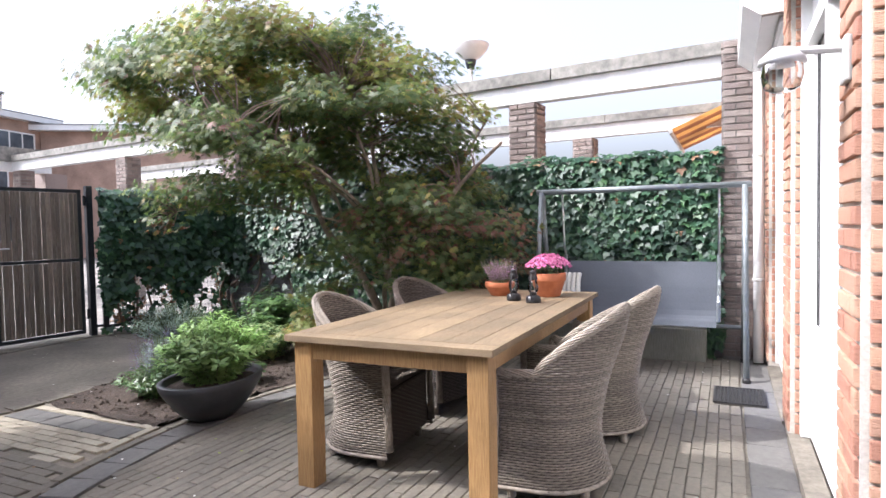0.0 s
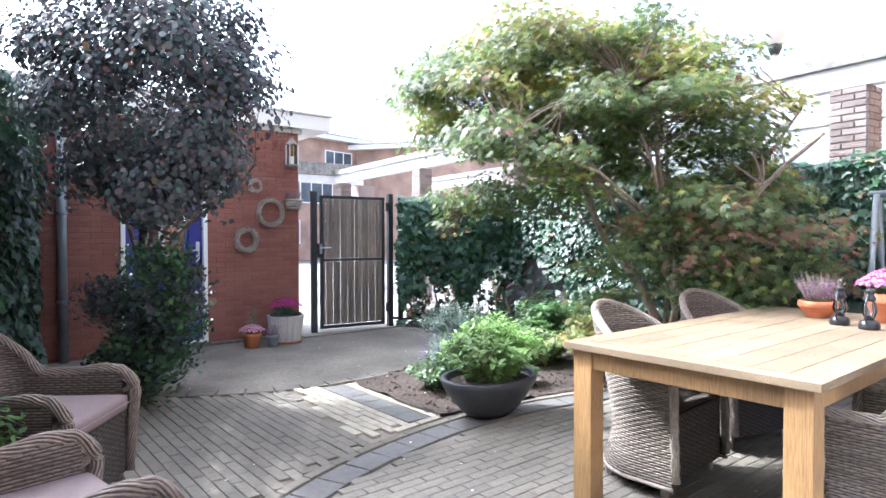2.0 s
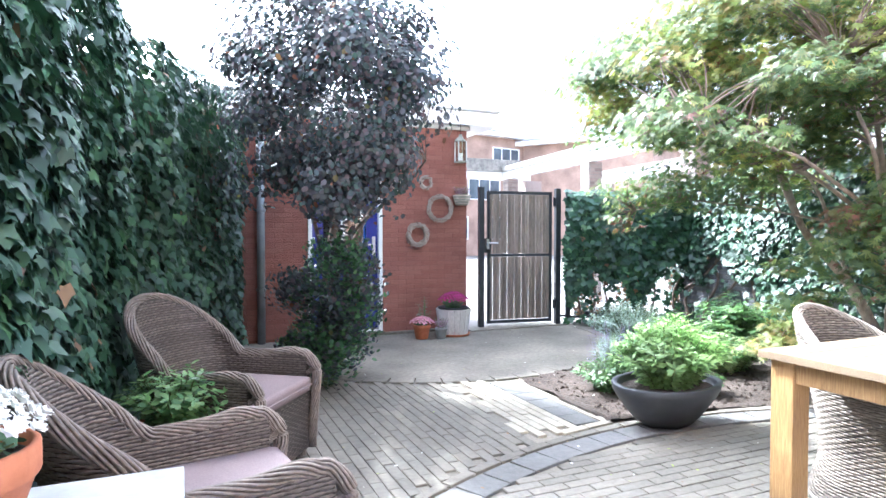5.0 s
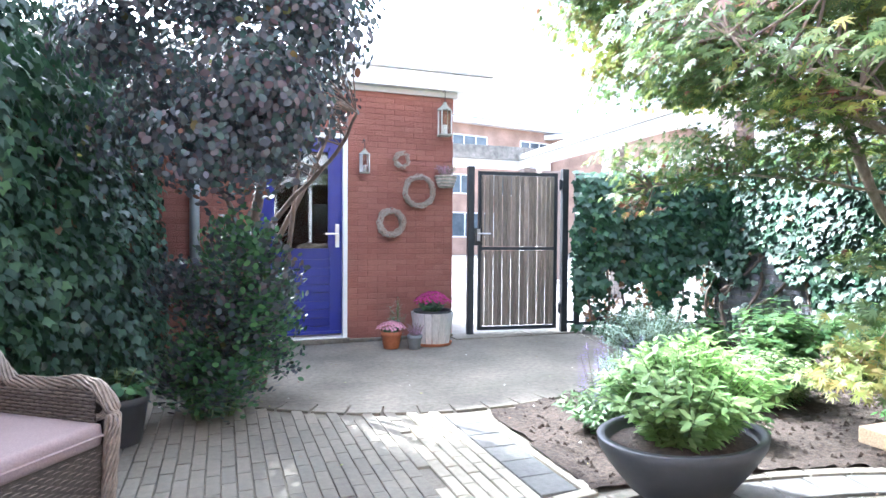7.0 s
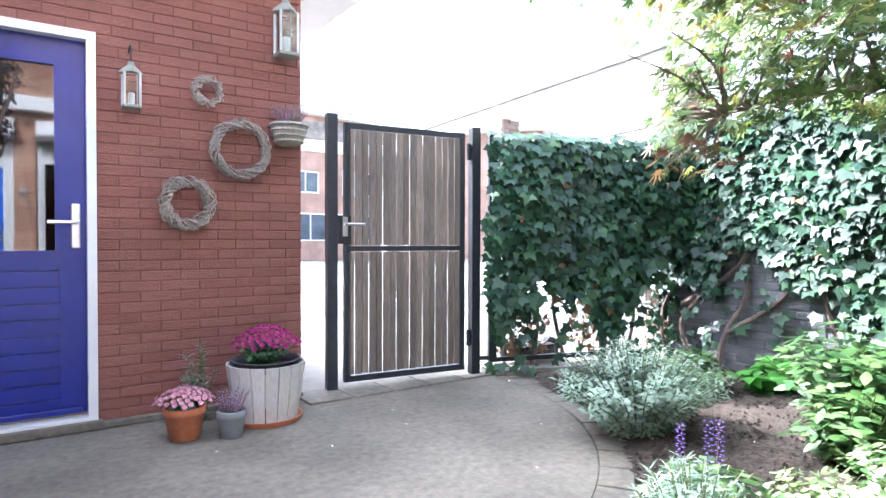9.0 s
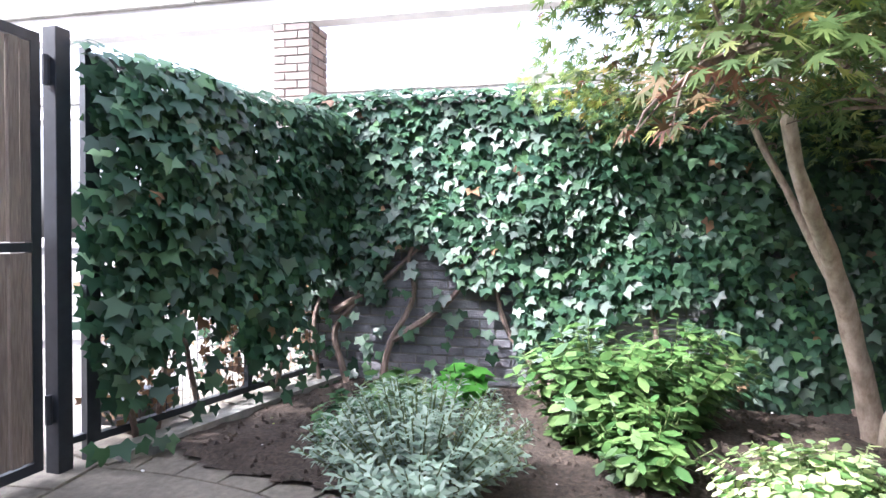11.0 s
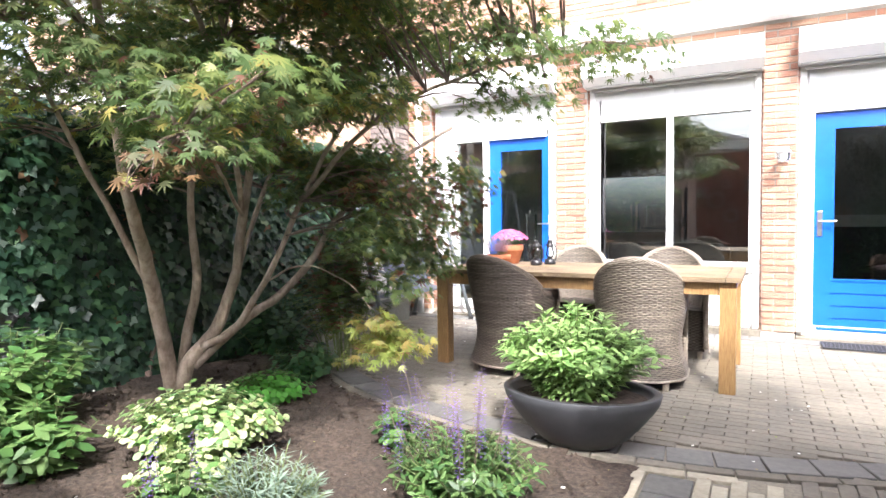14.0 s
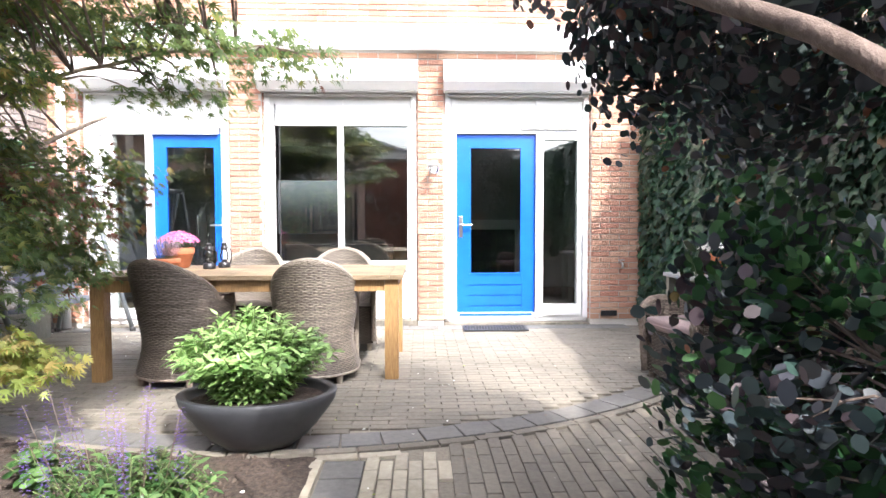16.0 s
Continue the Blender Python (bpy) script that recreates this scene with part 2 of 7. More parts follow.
M_WHITEWOOD = surface("whitewashed_wood", [(0.45, 0.43, 0.41), (0.66, 0.64, 0.62)], 0.7, 20, pieces=0.15, stretch=(5, 5, .5), bump=0.2)
M_GREYPOT = surface("grey_pot", [(0.20, 0.22, 0.23), (0.30, 0.32, 0.33)], 0.5, 15, bump=0.1)
M_STONE_TOP = surface("grey_stone_top", [(0.36, 0.36, 0.35), (0.50, 0.50, 0.48)], 0.6, 10, bump=0.1)
M_GREYWOOD = surface("grey_weathered_wood", [(0.20, 0.20, 0.16), (0.34, 0.33, 0.28)], 0.8, 25, stretch=(5, 5, .5), bump=0.25)
M_TWIG = surface("dry_twigs", [(0.26, 0.21, 0.17), (0.50, 0.44, 0.38)], 0.8, 50, bump=0.3)
M_BARK = surface("pale_bark", [(0.20, 0.15, 0.105), (0.46, 0.38, 0.30)], 0.85, 22, stretch=(1, 1, .5), bump=0.4, big=5, bump_dist=0.01)
M_BARK_D = surface("brown_bark", [(0.10, 0.07, 0.055), (0.24, 0.18, 0.15)], 0.85, 22, stretch=(1, 1, .5), bump=0.4, big=5, bump_dist=0.01)
M_STEM = surface("green_stem", [(0.10, 0.14, 0.05), (0.18, 0.22, 0.09)], 0.7, 30, bump=0.1)
M_DOWNPIPE = surface("grey_zinc_pipe", [(0.20, 0.22, 0.24), (0.30, 0.32, 0.34)], 0.45, 8, metal=0.4, bump=0.05)
M_RUBBER = surface("black_rubber", [(0.012, 0.012, 0.012), (0.03, 0.03, 0.03)], 0.6, 40, bump=0.1)
M_FABRIC = surface("dark_grey_sling_fabric", [(0.06, 0.07, 0.085), (0.09, 0.10, 0.12)], 0.7, 120, bump=0.1, stain=0.15)
M_WOOL = surface("cream_wool", [(0.55, 0.52, 0.47), (0.72, 0.70, 0.65)], 0.95, 60, bump=0.5)
M_GLASS = glass_mat("window_glass", (0.80, 0.86, 0.84), 0.13)
M_SHED_GLASS = glass_mat("shed_window_glass", (0.35, 0.38, 0.38), 0.02)
M_LANTERN_GLASS = glass_mat("lantern_glass", (0.95, 0.96, 0.96), 0.0)
M_ROOM = surface("room_plaster", [(0.42, 0.42, 0.40), (0.5, 0.5, 0.48)], 0.9, 3, bump=0.02)
M_ROOMFLOOR = surface("room_floor", [(0.10, 0.075, 0.05), (0.17, 0.12, 0.08)], 0.5, 5, bump=0.02)
M_DARKWOOD = surface("dark_furniture", [(0.02, 0.018, 0.016), (0.04, 0.035, 0.03)], 0.5, 10, bump=0.05)
M_FARBRICK = surface("far_house_brick", [(0.34, 0.22, 0.17), (0.46, 0.32, 0.25)], 0.9, 8, bump=0.1, stretch=(1, 1, 6))
M_FARROOF = surface("far_house_roofing", [(0.20, 0.20, 0.21), (0.30, 0.30, 0.31)], 0.8, 5, bump=0.1)
M_FARGLASS = surface("far_window_glass", [(0.06, 0.08, 0.10), (0.12, 0.15, 0.18)], 0.1, 2, bump=0.0, spec=0.8)
M_SHADE = surface("street_lamp_glass", [(0.62, 0.63, 0.62), (0.72, 0.73, 0.72)], 0.3, 4, bump=0.0, stain=0.05)
M_AWNING = surface("striped_awning", [(0.62, 0.40, 0.16), (0.70, 0.50, 0.24)], 0.8, 6, bump=0.05)
M_AWNING_R = surface("red_awning", [(0.30, 0.15, 0.08), (0.36, 0.19, 0.11)], 0.8, 6, bump=0.05)
L_IVY = leaf_mat("ivy_leaf", [(0.014, 0.042, 0.024), (0.024, 0.066, 0.036), (0.038, 0.095, 0.042), (0.018, 0.052, 0.034), (0.065, 0.14, 0.055)], 0.46, 0.15)
L_MAPLE = leaf_mat("maple_leaf", [(0.075, 0.13, 0.045), (0.10, 0.16, 0.05), (0.14, 0.20, 0.06), (0.085, 0.14, 0.055), (0.21, 0.24, 0.07), (0.09, 0.15, 0.055)], 0.45, 0.6)
L_MAPLE_Y = leaf_mat("yellowing_maple_leaf", [(0.18, 0.25, 0.05), (0.30, 0.35, 0.08), (0.28, 0.20, 0.06), (0.20, 0.28, 0.06)], 0.5, 0.45)
L_MAPLE_R = leaf_mat("reddish_maple_leaf", [(0.12, 0.055, 0.03), (0.20, 0.08, 0.05), (0.10, 0.10, 0.03), (0.07, 0.10, 0.03)], 0.5, 0.4)
L_PURPLE = leaf_mat("purple_smoke_tree_leaf", [(0.036, 0.058, 0.066), (0.055, 0.056, 0.070), (0.034, 0.070, 0.058), (0.080, 0.054, 0.064), (0.042, 0.072, 0.072)], 0.5, 0.15, 0.35)
L_SAGE = leaf_mat("bright_herb_leaf", [(0.20, 0.34, 0.10), (0.27, 0.43, 0.14), (0.36, 0.52, 0.20), (0.15, 0.28, 0.09)], 0.5, 0.35)
L_LAV = leaf_mat("grey_green_leaf", [(0.16, 0.24, 0.18), (0.24, 0.33, 0.25), (0.30, 0.38, 0.31)], 0.6, 0.3)
L_SHRUB = leaf_mat("shrub_leaf", [(0.035, 0.095, 0.028), (0.07, 0.15, 0.04), (0.11, 0.20, 0.06), (0.16, 0.26, 0.09)], 0.42, 0.3)
L_VARI = leaf_mat("variegated_leaf", [(0.10, 0.24, 0.06), (0.42, 0.52, 0.22), (0.60, 0.66, 0.36), (0.12, 0.26, 0.10), (0.48, 0.56, 0.28)], 0.45, 0.3)
L_GREEN = leaf_mat("fern_leaf", [(0.06, 0.22, 0.03), (0.11, 0.34, 0.05), (0.08, 0.26, 0.04)], 0.45, 0.35)
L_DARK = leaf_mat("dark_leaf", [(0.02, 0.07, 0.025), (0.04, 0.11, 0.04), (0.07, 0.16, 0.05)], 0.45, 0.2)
L_PINK = leaf_mat("pink_petal", [(0.45, 0.08, 0.24), (0.62, 0.18, 0.38), (0.70, 0.30, 0.48), (0.38, 0.05, 0.18)], 0.6, 0.3)
L_HEATHER = leaf_mat("heather_bloom", [(0.36, 0.14, 0.34), (0.50, 0.26, 0.46), (0.58, 0.38, 0.54)], 0.6, 0.3)
L_MAGENTA = leaf_mat("magenta_petal", [(0.36, 0.02, 0.16), (0.50, 0.05, 0.26), (0.30, 0.02, 0.13)], 0.6, 0.3)
L_PALEPINK = leaf_mat("pale_pink_petal", [(0.60, 0.28, 0.36), (0.72, 0.46, 0.52), (0.5, 0.18, 0.28)], 0.6, 0.3)
L_WHITE = leaf_mat("white_petal", [(0.72, 0.72, 0.66), (0.8, 0.8, 0.76)], 0.6, 0.2)
L_VIOLET = leaf_mat("violet_bloom", [(0.16, 0.09, 0.38), (0.24, 0.15, 0.50), (0.12, 0.07, 0.28)], 0.6, 0.3)
L_DRY = leaf_mat("dry_leaf", [(0.14, 0.08, 0.045), (0.24, 0.15, 0.08), (0.10, 0.06, 0.04)], 0.8, 0.1)


# ---- mesh helpers ----
def link(name, mesh, mat, parent=None, label=""):
    ob = new(name, mesh)
    if mat is not None and not mesh.materials:
        mesh.materials.append(mat)
    if parent is not None:
        ob.parent = parent
    return tagged(ob, label)


def part(name, bm, mat, parent=None, label="", smooth=False):
    me = bpy.data.meshes.new(name)
    bm.normal_update()
    bm.to_mesh(me)
    bm.free()
    if smooth:
        me.polygons.foreach_set("use_smooth", [True] * len(me.polygons))
    return link(name, me, mat, parent, label)


def empty(name, m=None, label="", category="", group="", kind=""):
    e = new(name)
    if m is not None:
        e.matrix_world = m
    return tagged(e, label, category, group, kind)


def add_box(bm, x0, x1, y0, y1, z0, z1, bevel=0.0):
    vs = [bm.verts.new(p) for p in ((x0, y0, z0), (x1, y0, z0), (x1, y1, z0), (x0, y1, z0), (x0, y0, z1), (x1, y0, z1), (x1, y1, z1), (x0, y1, z1))]
    fs = [bm.faces.new([vs[i] for i in f]) for f in ((3, 2, 1, 0), (4, 5, 6, 7), (0, 1, 5, 4), (1, 2, 6, 5), (2, 3, 7, 6), (3, 0, 4, 7))]
    if bevel:
        es = list({e for f in fs for e in f.edges})
        bmesh.ops.bevel(bm, geom=es, offset=bevel, segments=2, affect="EDGES", profile=0.6)
    return bm


def box(x0, x1, y0, y1, z0, z1, bevel=0.0):
    return add_box(bmesh.new(), x0, x1, y0, y1, z0, z1, bevel)


def add_tube(bm, pts, radii, n=8, cap=True):
    """A tube along points; radii one number or one a point."""
    pts = [Vector(p) for p in pts]
    if not hasattr(radii, "__len__"):
        radii = [radii] * len(pts)
    rings = []
    up = Vector((0.13, 0.31, 0.94)).normalized()
    side = None
    for i, p in enumerate(pts):
        d = (pts[min(i + 1, len(pts) - 1)] - pts[max(i - 1, 0)]).normalized()
        if side is None:
            side = d.cross(up)
            if side.length < 0.05:
                side = d.cross(Vector((1, 0, 0)))
        side = (side - d * side.dot(d)).normalized()
        o = d.cross(side)
        rings.append([bm.verts.new(p + (side * math.cos(a) + o * math.sin(a)) * radii[i]) for a in [2 * math.pi * k / n for k in range(n)]])
    for a, b in zip(rings, rings[1:]):
        for k in range(n):
            bm.faces.new((a[k], a[(k + 1) % n], b[(k + 1) % n], b[k]))
    if cap:
        bm.faces.new(rings[0][::-1])
        bm.faces.new(rings[-1])
    return bm


def tube(pts, radii, n=8, cap=True):
    return add_tube(bmesh.new(), pts, radii, n, cap)


def add_lathe(bm, prof, n=32, cx=0.0, cy=0.0, sx=1.0, sy=1.0):
    rings = []
    for r, z in prof:
        if r < 1e-5:
            rings.append([bm.verts.new((cx, cy, z))])
        else:
            rings.append([bm.verts.new((cx + r * sx * math.cos(2 * math.pi * k / n), cy + r * sy * math.sin(2 * math.pi * k / n), z)) for k in range(n)])
    for a, b in zip(rings, rings[1:]):
        for k in range(n):
            q = [a[k % len(a)], a[(k + 1) % len(a)], b[(k + 1) % len(b)], b[k % len(b)]]
            q = list(dict.fromkeys(q))
            if len(q) > 2:
                bm.faces.new(q)
    return bm


def lathe(prof, n=32, **kw):
    return add_lathe(bmesh.new(), prof, n, **kw)


def smooth_path(pts, k=6):
    """Points made denser along a Catmull-Rom curve."""
    P = [Vector(p) for p in pts]
    P = [2 * P[0] - P[1]] + P + [2 * P[-1] - P[-2]]
    out = []
    for i in range(1, len(P) - 2):
        a, b, c, d = P[i - 1:i + 3]
        for j in range(k):
            t = j / k
            out.append(0.5 * ((2 * b) + (c - a) * t + (2 * a - 5 * b + 4 * c - d) * t * t + (3 * b - a - 3 * c + d) * t ** 3))
    out.append(P[-2])
    return out


# leaf outlines: x across, y along from the stalk, z out of the leaf
def lobed(n_lobes, spread, inner, narrow):
    pts = [(0, 0, 0)]
    angs = [(-spread + 2 * spread * i / (n_lobes - 1)) for i in range(n_lobes)]
    for i, a in enumerate(angs):
        ln = 1.0 - 0.45 * (abs(a) / spread) ** 1.5
        r = radians(a)
        for da, f in ((-narrow, 0.55), (0, 1.0), (narrow, 0.55)):
            q = r + radians(da)
            pts.append((ln * f * math.sin(q), 0.15 + ln * f * math.cos(q) * 0.85, -0.12 * f * ln))
        if i < n_lobes - 1:
            q = radians((a + angs[i + 1]) / 2)
            pts.append((inner * math.sin(q), 0.15 + inner * math.cos(q) * 0.85, 0.0))
    return pts


MAPLE_SHAPE = lobed(7, 105, 0.22, 9)
MAPLE_LOW = lobed(5, 85, 0.22, 13)
IVY_SHAPE = [(0, 0.02, 0), (-0.40, -0.14, -.06), (-0.44, 0.12, .0), (-0.60, 0.42, -.09), (-0.27, 0.50, 0.02), (0, 0.98, -.14), (0.27, 0.50, 0.02), (0.60, 0.42, -.09), (0.44, 0.12, .0), (0.40, -0.14, -.06)]
NARROW_SHAPE = [(0, 0, 0), (-0.17, 0.3, -.01), (-0.22, 0.6, -.03), (-0.10, 0.9, -.06), (0, 1, -.1), (0.10, 0.9, -.06), (0.22, 0.6, -.03), (0.17, 0.3, -.01)]
OVAL_SHAPE = [(0, 0, 0), (-0.3, 0.22, -.03), (-0.38, 0.55, -.05), (-0.2, 0.88, -.06), (0, 1, -.08), (0.2, 0.88, -.06), (0.38, 0.55, -.05), (0.3, 0.22, -.03)]
LANCE_SHAPE = [(0, 0, 0), (-0.16, 0.35, .03), (-0.13, 0.7, 0.0), (0, 1, -.1), (0.13, 0.7, 0.0), (0.16, 0.35, .03)]
BLADE_SHAPE = [(-0.05, 0, 0), (-0.06, 0.5, 0), (0, 1, -.05), (0.06, 0.5, 0), (0.05, 0, 0)]
PETAL_SHAPE = [(0, 0, 0), (-0.3, 0.6, .05), (0, 1, 0), (0.3, 0.6, .05)]


def leaves(name, shape, pos, nrm, tip, size, mats, parent=None, which=None, label=""):
    """Many leaves in one mesh: places, facing and tip directions, sizes; which: material index a leaf."""
    pos, nrm, tip = np.asarray(pos, float), np.asarray(nrm, float), np.asarray(tip, float)
    size = np.broadcast_to(np.asarray(size, float), (len(pos),))
    nrm = nrm / np.linalg.norm(nrm, axis=1, keepdims=True)
    tip = tip - nrm * (tip * nrm).sum(1, keepdims=True)
    tip = tip / np.maximum(np.linalg.norm(tip, axis=1, keepdims=True), 1e-6)
    side = np.cross(tip, nrm)
    sh = np.asarray(shape, float)
    k, n = len(sh), len(pos)
    v = pos[:, None, :] + size[:, None, None] * (side[:, None, :] * sh[None, :, 0:1] + tip[:, None, :] * sh[None, :, 1:2] + nrm[:, None, :] * sh[None, :, 2:3])
    me = bpy.data.meshes.new(name)
    me.vertices.add(n * k)
    me.vertices.foreach_set("co", v.reshape(-1))
    me.loops.add(n * k)
    me.loops.foreach_set("vertex_index", np.arange(n * k, dtype=np.int32))
    me.polygons.add(n)
    me.polygons.foreach_set("loop_start", np.arange(0, n * k, k, dtype=np.int32))
    me.polygons.foreach_set("loop_total", np.full(n, k, dtype=np.int32))
    if which is not None:
        me.polygons.foreach_set("material_index", np.asarray(which, dtype=np.int32))
    me.update(calc_edges=True)
    for m in (mats if isinstance(mats, (list, tuple)) else [mats]):
        me.materials.append(m)
    return link(name, me, None, parent, label)


RNG = np.random.default_rng(7)


def unit(a):
    a = np.asarray(a, float)
    return a / np.maximum(np.linalg.norm(a, axis=-1, keepdims=True), 1e-9)


def on_ball(n):
    return unit(RNG.normal(size=(n, 3)))


# ---- layout ----
SHED_Y = -7.66


def west_x(y):
    return -3.42 + 0.06 * y


def east_x(y):
    return 3.45 + 0.055 * y


# ---- ground ----
def ground_plane():
    bm = bmesh.new()
    add_box(bm, -60, 60, -70, 40, -0.30, -0.07)
    tagged(part("ground", bm, M_ASPHALT), "pale grey street paving around the gardens", "ground", kind="structure")
    bm = box(-4.9, 3.7, -7.8, 0.05, -0.069, -0.014)
    tagged(part("garden_subsoil", bm, M_SAND), "dark sand bed showing in the paving joints", "ground", kind="structure")


ground_plane()
ARC_C, ARC_R = (-0.2, 0.10), 3.72          # dark stone curve between terrace and bed
PAD_C, PAD_R = (0.0, -7.35), 2.22         # round concrete pad before shed and gate
BED = [(0.10, -3.77), (-0.4, -3.71), (-1.05, -3.62), (-1.55, -3.46), (-2.1, -3.20), (-2.95, -2.54), (-3.35, -1.98), (-3.60, -1.6), (-4.1, -4.2), (-4.25, -7.0),
       (-3.3, -7.08), (-2.45, -7.26), (-2.2, -6.9), (-2.05, -6.3), (-1.75, -5.85), (-1.2, -5.35), (-0.55, -5.08), (0.05, -4.92)]


def in_poly(x, y, poly):
    c = False
    for i, (x1, y1) in enumerate(poly):
        x2, y2 = poly[i - 1]
        if (y1 > y) != (y2 > y) and x < (x2 - x1) * (y - y1) / (y2 - y1) + x1:
            c = not c
    return c


def soil():
    bm = bmesh.new()
    st = 0.05
    grid = {}

    def v(i, j):
        if (i, j) not in grid:
            x, y = i * st, j * st
            h = 0.012 + 0.03 * noise.noise(Vector((x * 2.2, y * 2.2, 0))) + 0.022 * noise.noise(Vector((x * 9, y * 9, 3)))
            grid[i, j] = bm.verts.new((x + 0.015 * noise.noise(Vector((x * 30, y * 30, 1))), y, h))
        return grid[i, j]
    for i in range(-88, 2):
        for j in range(-146, -26):
            if in_poly((i + .5) * st, (j + .5) * st, BED):
                bm.faces.new((v(i, j), v(i + 1, j), v(i + 1, j + 1), v(i, j + 1)))
    tagged(part("planting_bed_soil", bm, M_SOIL, smooth=True), "dark brown bare soil of the planting bed", "soil", kind="structure")
    # clods
    n = 2600
    pos = []
    while len(pos) < n:
        x, y = RNG.uniform(-4.2, 0), RNG.uniform(-7.1, -1.6)
        if in_poly(x, y, BED):
            pos.append((x, y))
    bm = bmesh.new()
    for x, y in pos:
        s = RNG.uniform(0.006, 0.02)
        z = 0.012 + 0.03 * noise.noise(Vector((x * 2.2, y * 2.2, 0)))
        q = [bm.verts.new((x + s * a * RNG.uniform(.6, 1.3), y + s * b * RNG.uniform(.6, 1.3), z + s * c)) for a, b, c in ((1, 0, 0), (-.5, .9, 0), (-.5, -.9, 0), (0, 0, 1))]
        for f in ((0, 1, 3), (1, 2, 3), (2, 0, 3)):
            bm.faces.new([q[k] for k in f])
    tagged(part("soil_clods", bm, M_SOIL), "small clods of dark soil on the bed", "soil", kind="stuff")


soil()

PIECES = []      # (name, mesh key, matrix, parent, material) made last in the file


def brick_mesh(lx, ly, lz, mat, c=0.003):
    """A brick of that size round its middle, top edges taken off."""
    bm = bmesh.new()
    lo = [bm.verts.new((sx * lx / 2, sy * ly / 2, -lz / 2)) for sx, sy in ((-1, -1), (1, -1), (1, 1), (-1, 1))]
    mid = [bm.verts.new((sx * lx / 2, sy * ly / 2, lz / 2 - c)) for sx, sy in ((-1, -1), (1, -1), (1, 1), (-1, 1))]
    top = [bm.verts.new((sx * (lx / 2 - c), sy * (ly / 2 - c), lz / 2)) for sx, sy in ((-1, -1), (1, -1), (1, 1), (-1, 1))]
    for a, b in ((lo, mid), (mid, top)):
        for k in range(4):
            bm.faces.new((a[k], a[(k + 1) % 4], b[(k + 1) % 4], b[k]))
    bm.faces.new(top)
    me = bpy.data.meshes.new("brick")
    bm.to_mesh(me)
    bm.free()
    me.materials.append(mat)
    return me


class Joined:
    """Many boxes in one mesh, by from_pydata."""
    def __init__(self):
        self.v, self.f = [], []

    def add(self, m, lx, ly, lz, c=0.003):
        b = len(self.v)
        for z, k in ((-lz / 2, 0), (lz / 2 - c, 0), (lz / 2, c)):
            for sx, sy in ((-1, -1), (1, -1), (1, 1), (-1, 1)):
                self.v.append(tuple(m @ Vector((sx * (lx / 2 - k), sy * (ly / 2 - k), z))))
        for o in (0, 4):
            for k in range(4):
                self.f.append((b + o + k, b + o + (k + 1) % 4, b + o + 4 + (k + 1) % 4, b + o + 4 + k))
        self.f.append((b + 8, b + 9, b + 10, b + 11))

    def make(self, name, mat, label, category, parent=None):
        me = bpy.data.meshes.new(name)
        me.from_pydata(self.v, [], self.f)
        me.materials.append(mat)
        ob = new(name, me)
        ob.parent = parent
        return tagged(ob, label, category, kind="stuff")


def lay(items, lx, ly, lz, mat, root, limit, name, label, category):
    """Pieces (matrix, length scale) from the nearest on: the first ones as parts of root, the others joined."""
    PIECES.append((items, lx, ly, lz, mat, root, limit, name, label, category))


def build_pieces():
    for items, lx, ly, lz, mat, root, limit, name, label, category in PIECES:
        full = [m for m, s in items if s == 1.0]
        rest = [(m, s) for m, s in items if s != 1.0] + [(m, 1.0) for m in full[limit:]]
        if full[:limit]:
            me = brick_mesh(lx, ly, lz, mat)
            me.name = name
            inv = root.matrix_world.inverted()
            for m in full[:limit]:
                ob = new(name, me)
                ob.parent = root
                ob.matrix_basis = inv @ m
        if rest:
            j = Joined()
            for m, s in rest:
                j.add(m, lx * s, ly, lz)
            j.make(name + "s_joined", mat, label, category)


def jit(x, y, z, rz=0.0, dz=0.0015, tilt=0.4):
    return Matrix.LocRotScale((x + RNG.uniform(-.0015, .0015), y + RNG.uniform(-.0015, .0015), z + RNG.uniform(-dz, dz)),
                              Euler((radians(RNG.uniform(-tilt, tilt)), radians(RNG.uniform(-tilt, tilt)), rz + radians(RNG.uniform(-.5, .5)))), None)


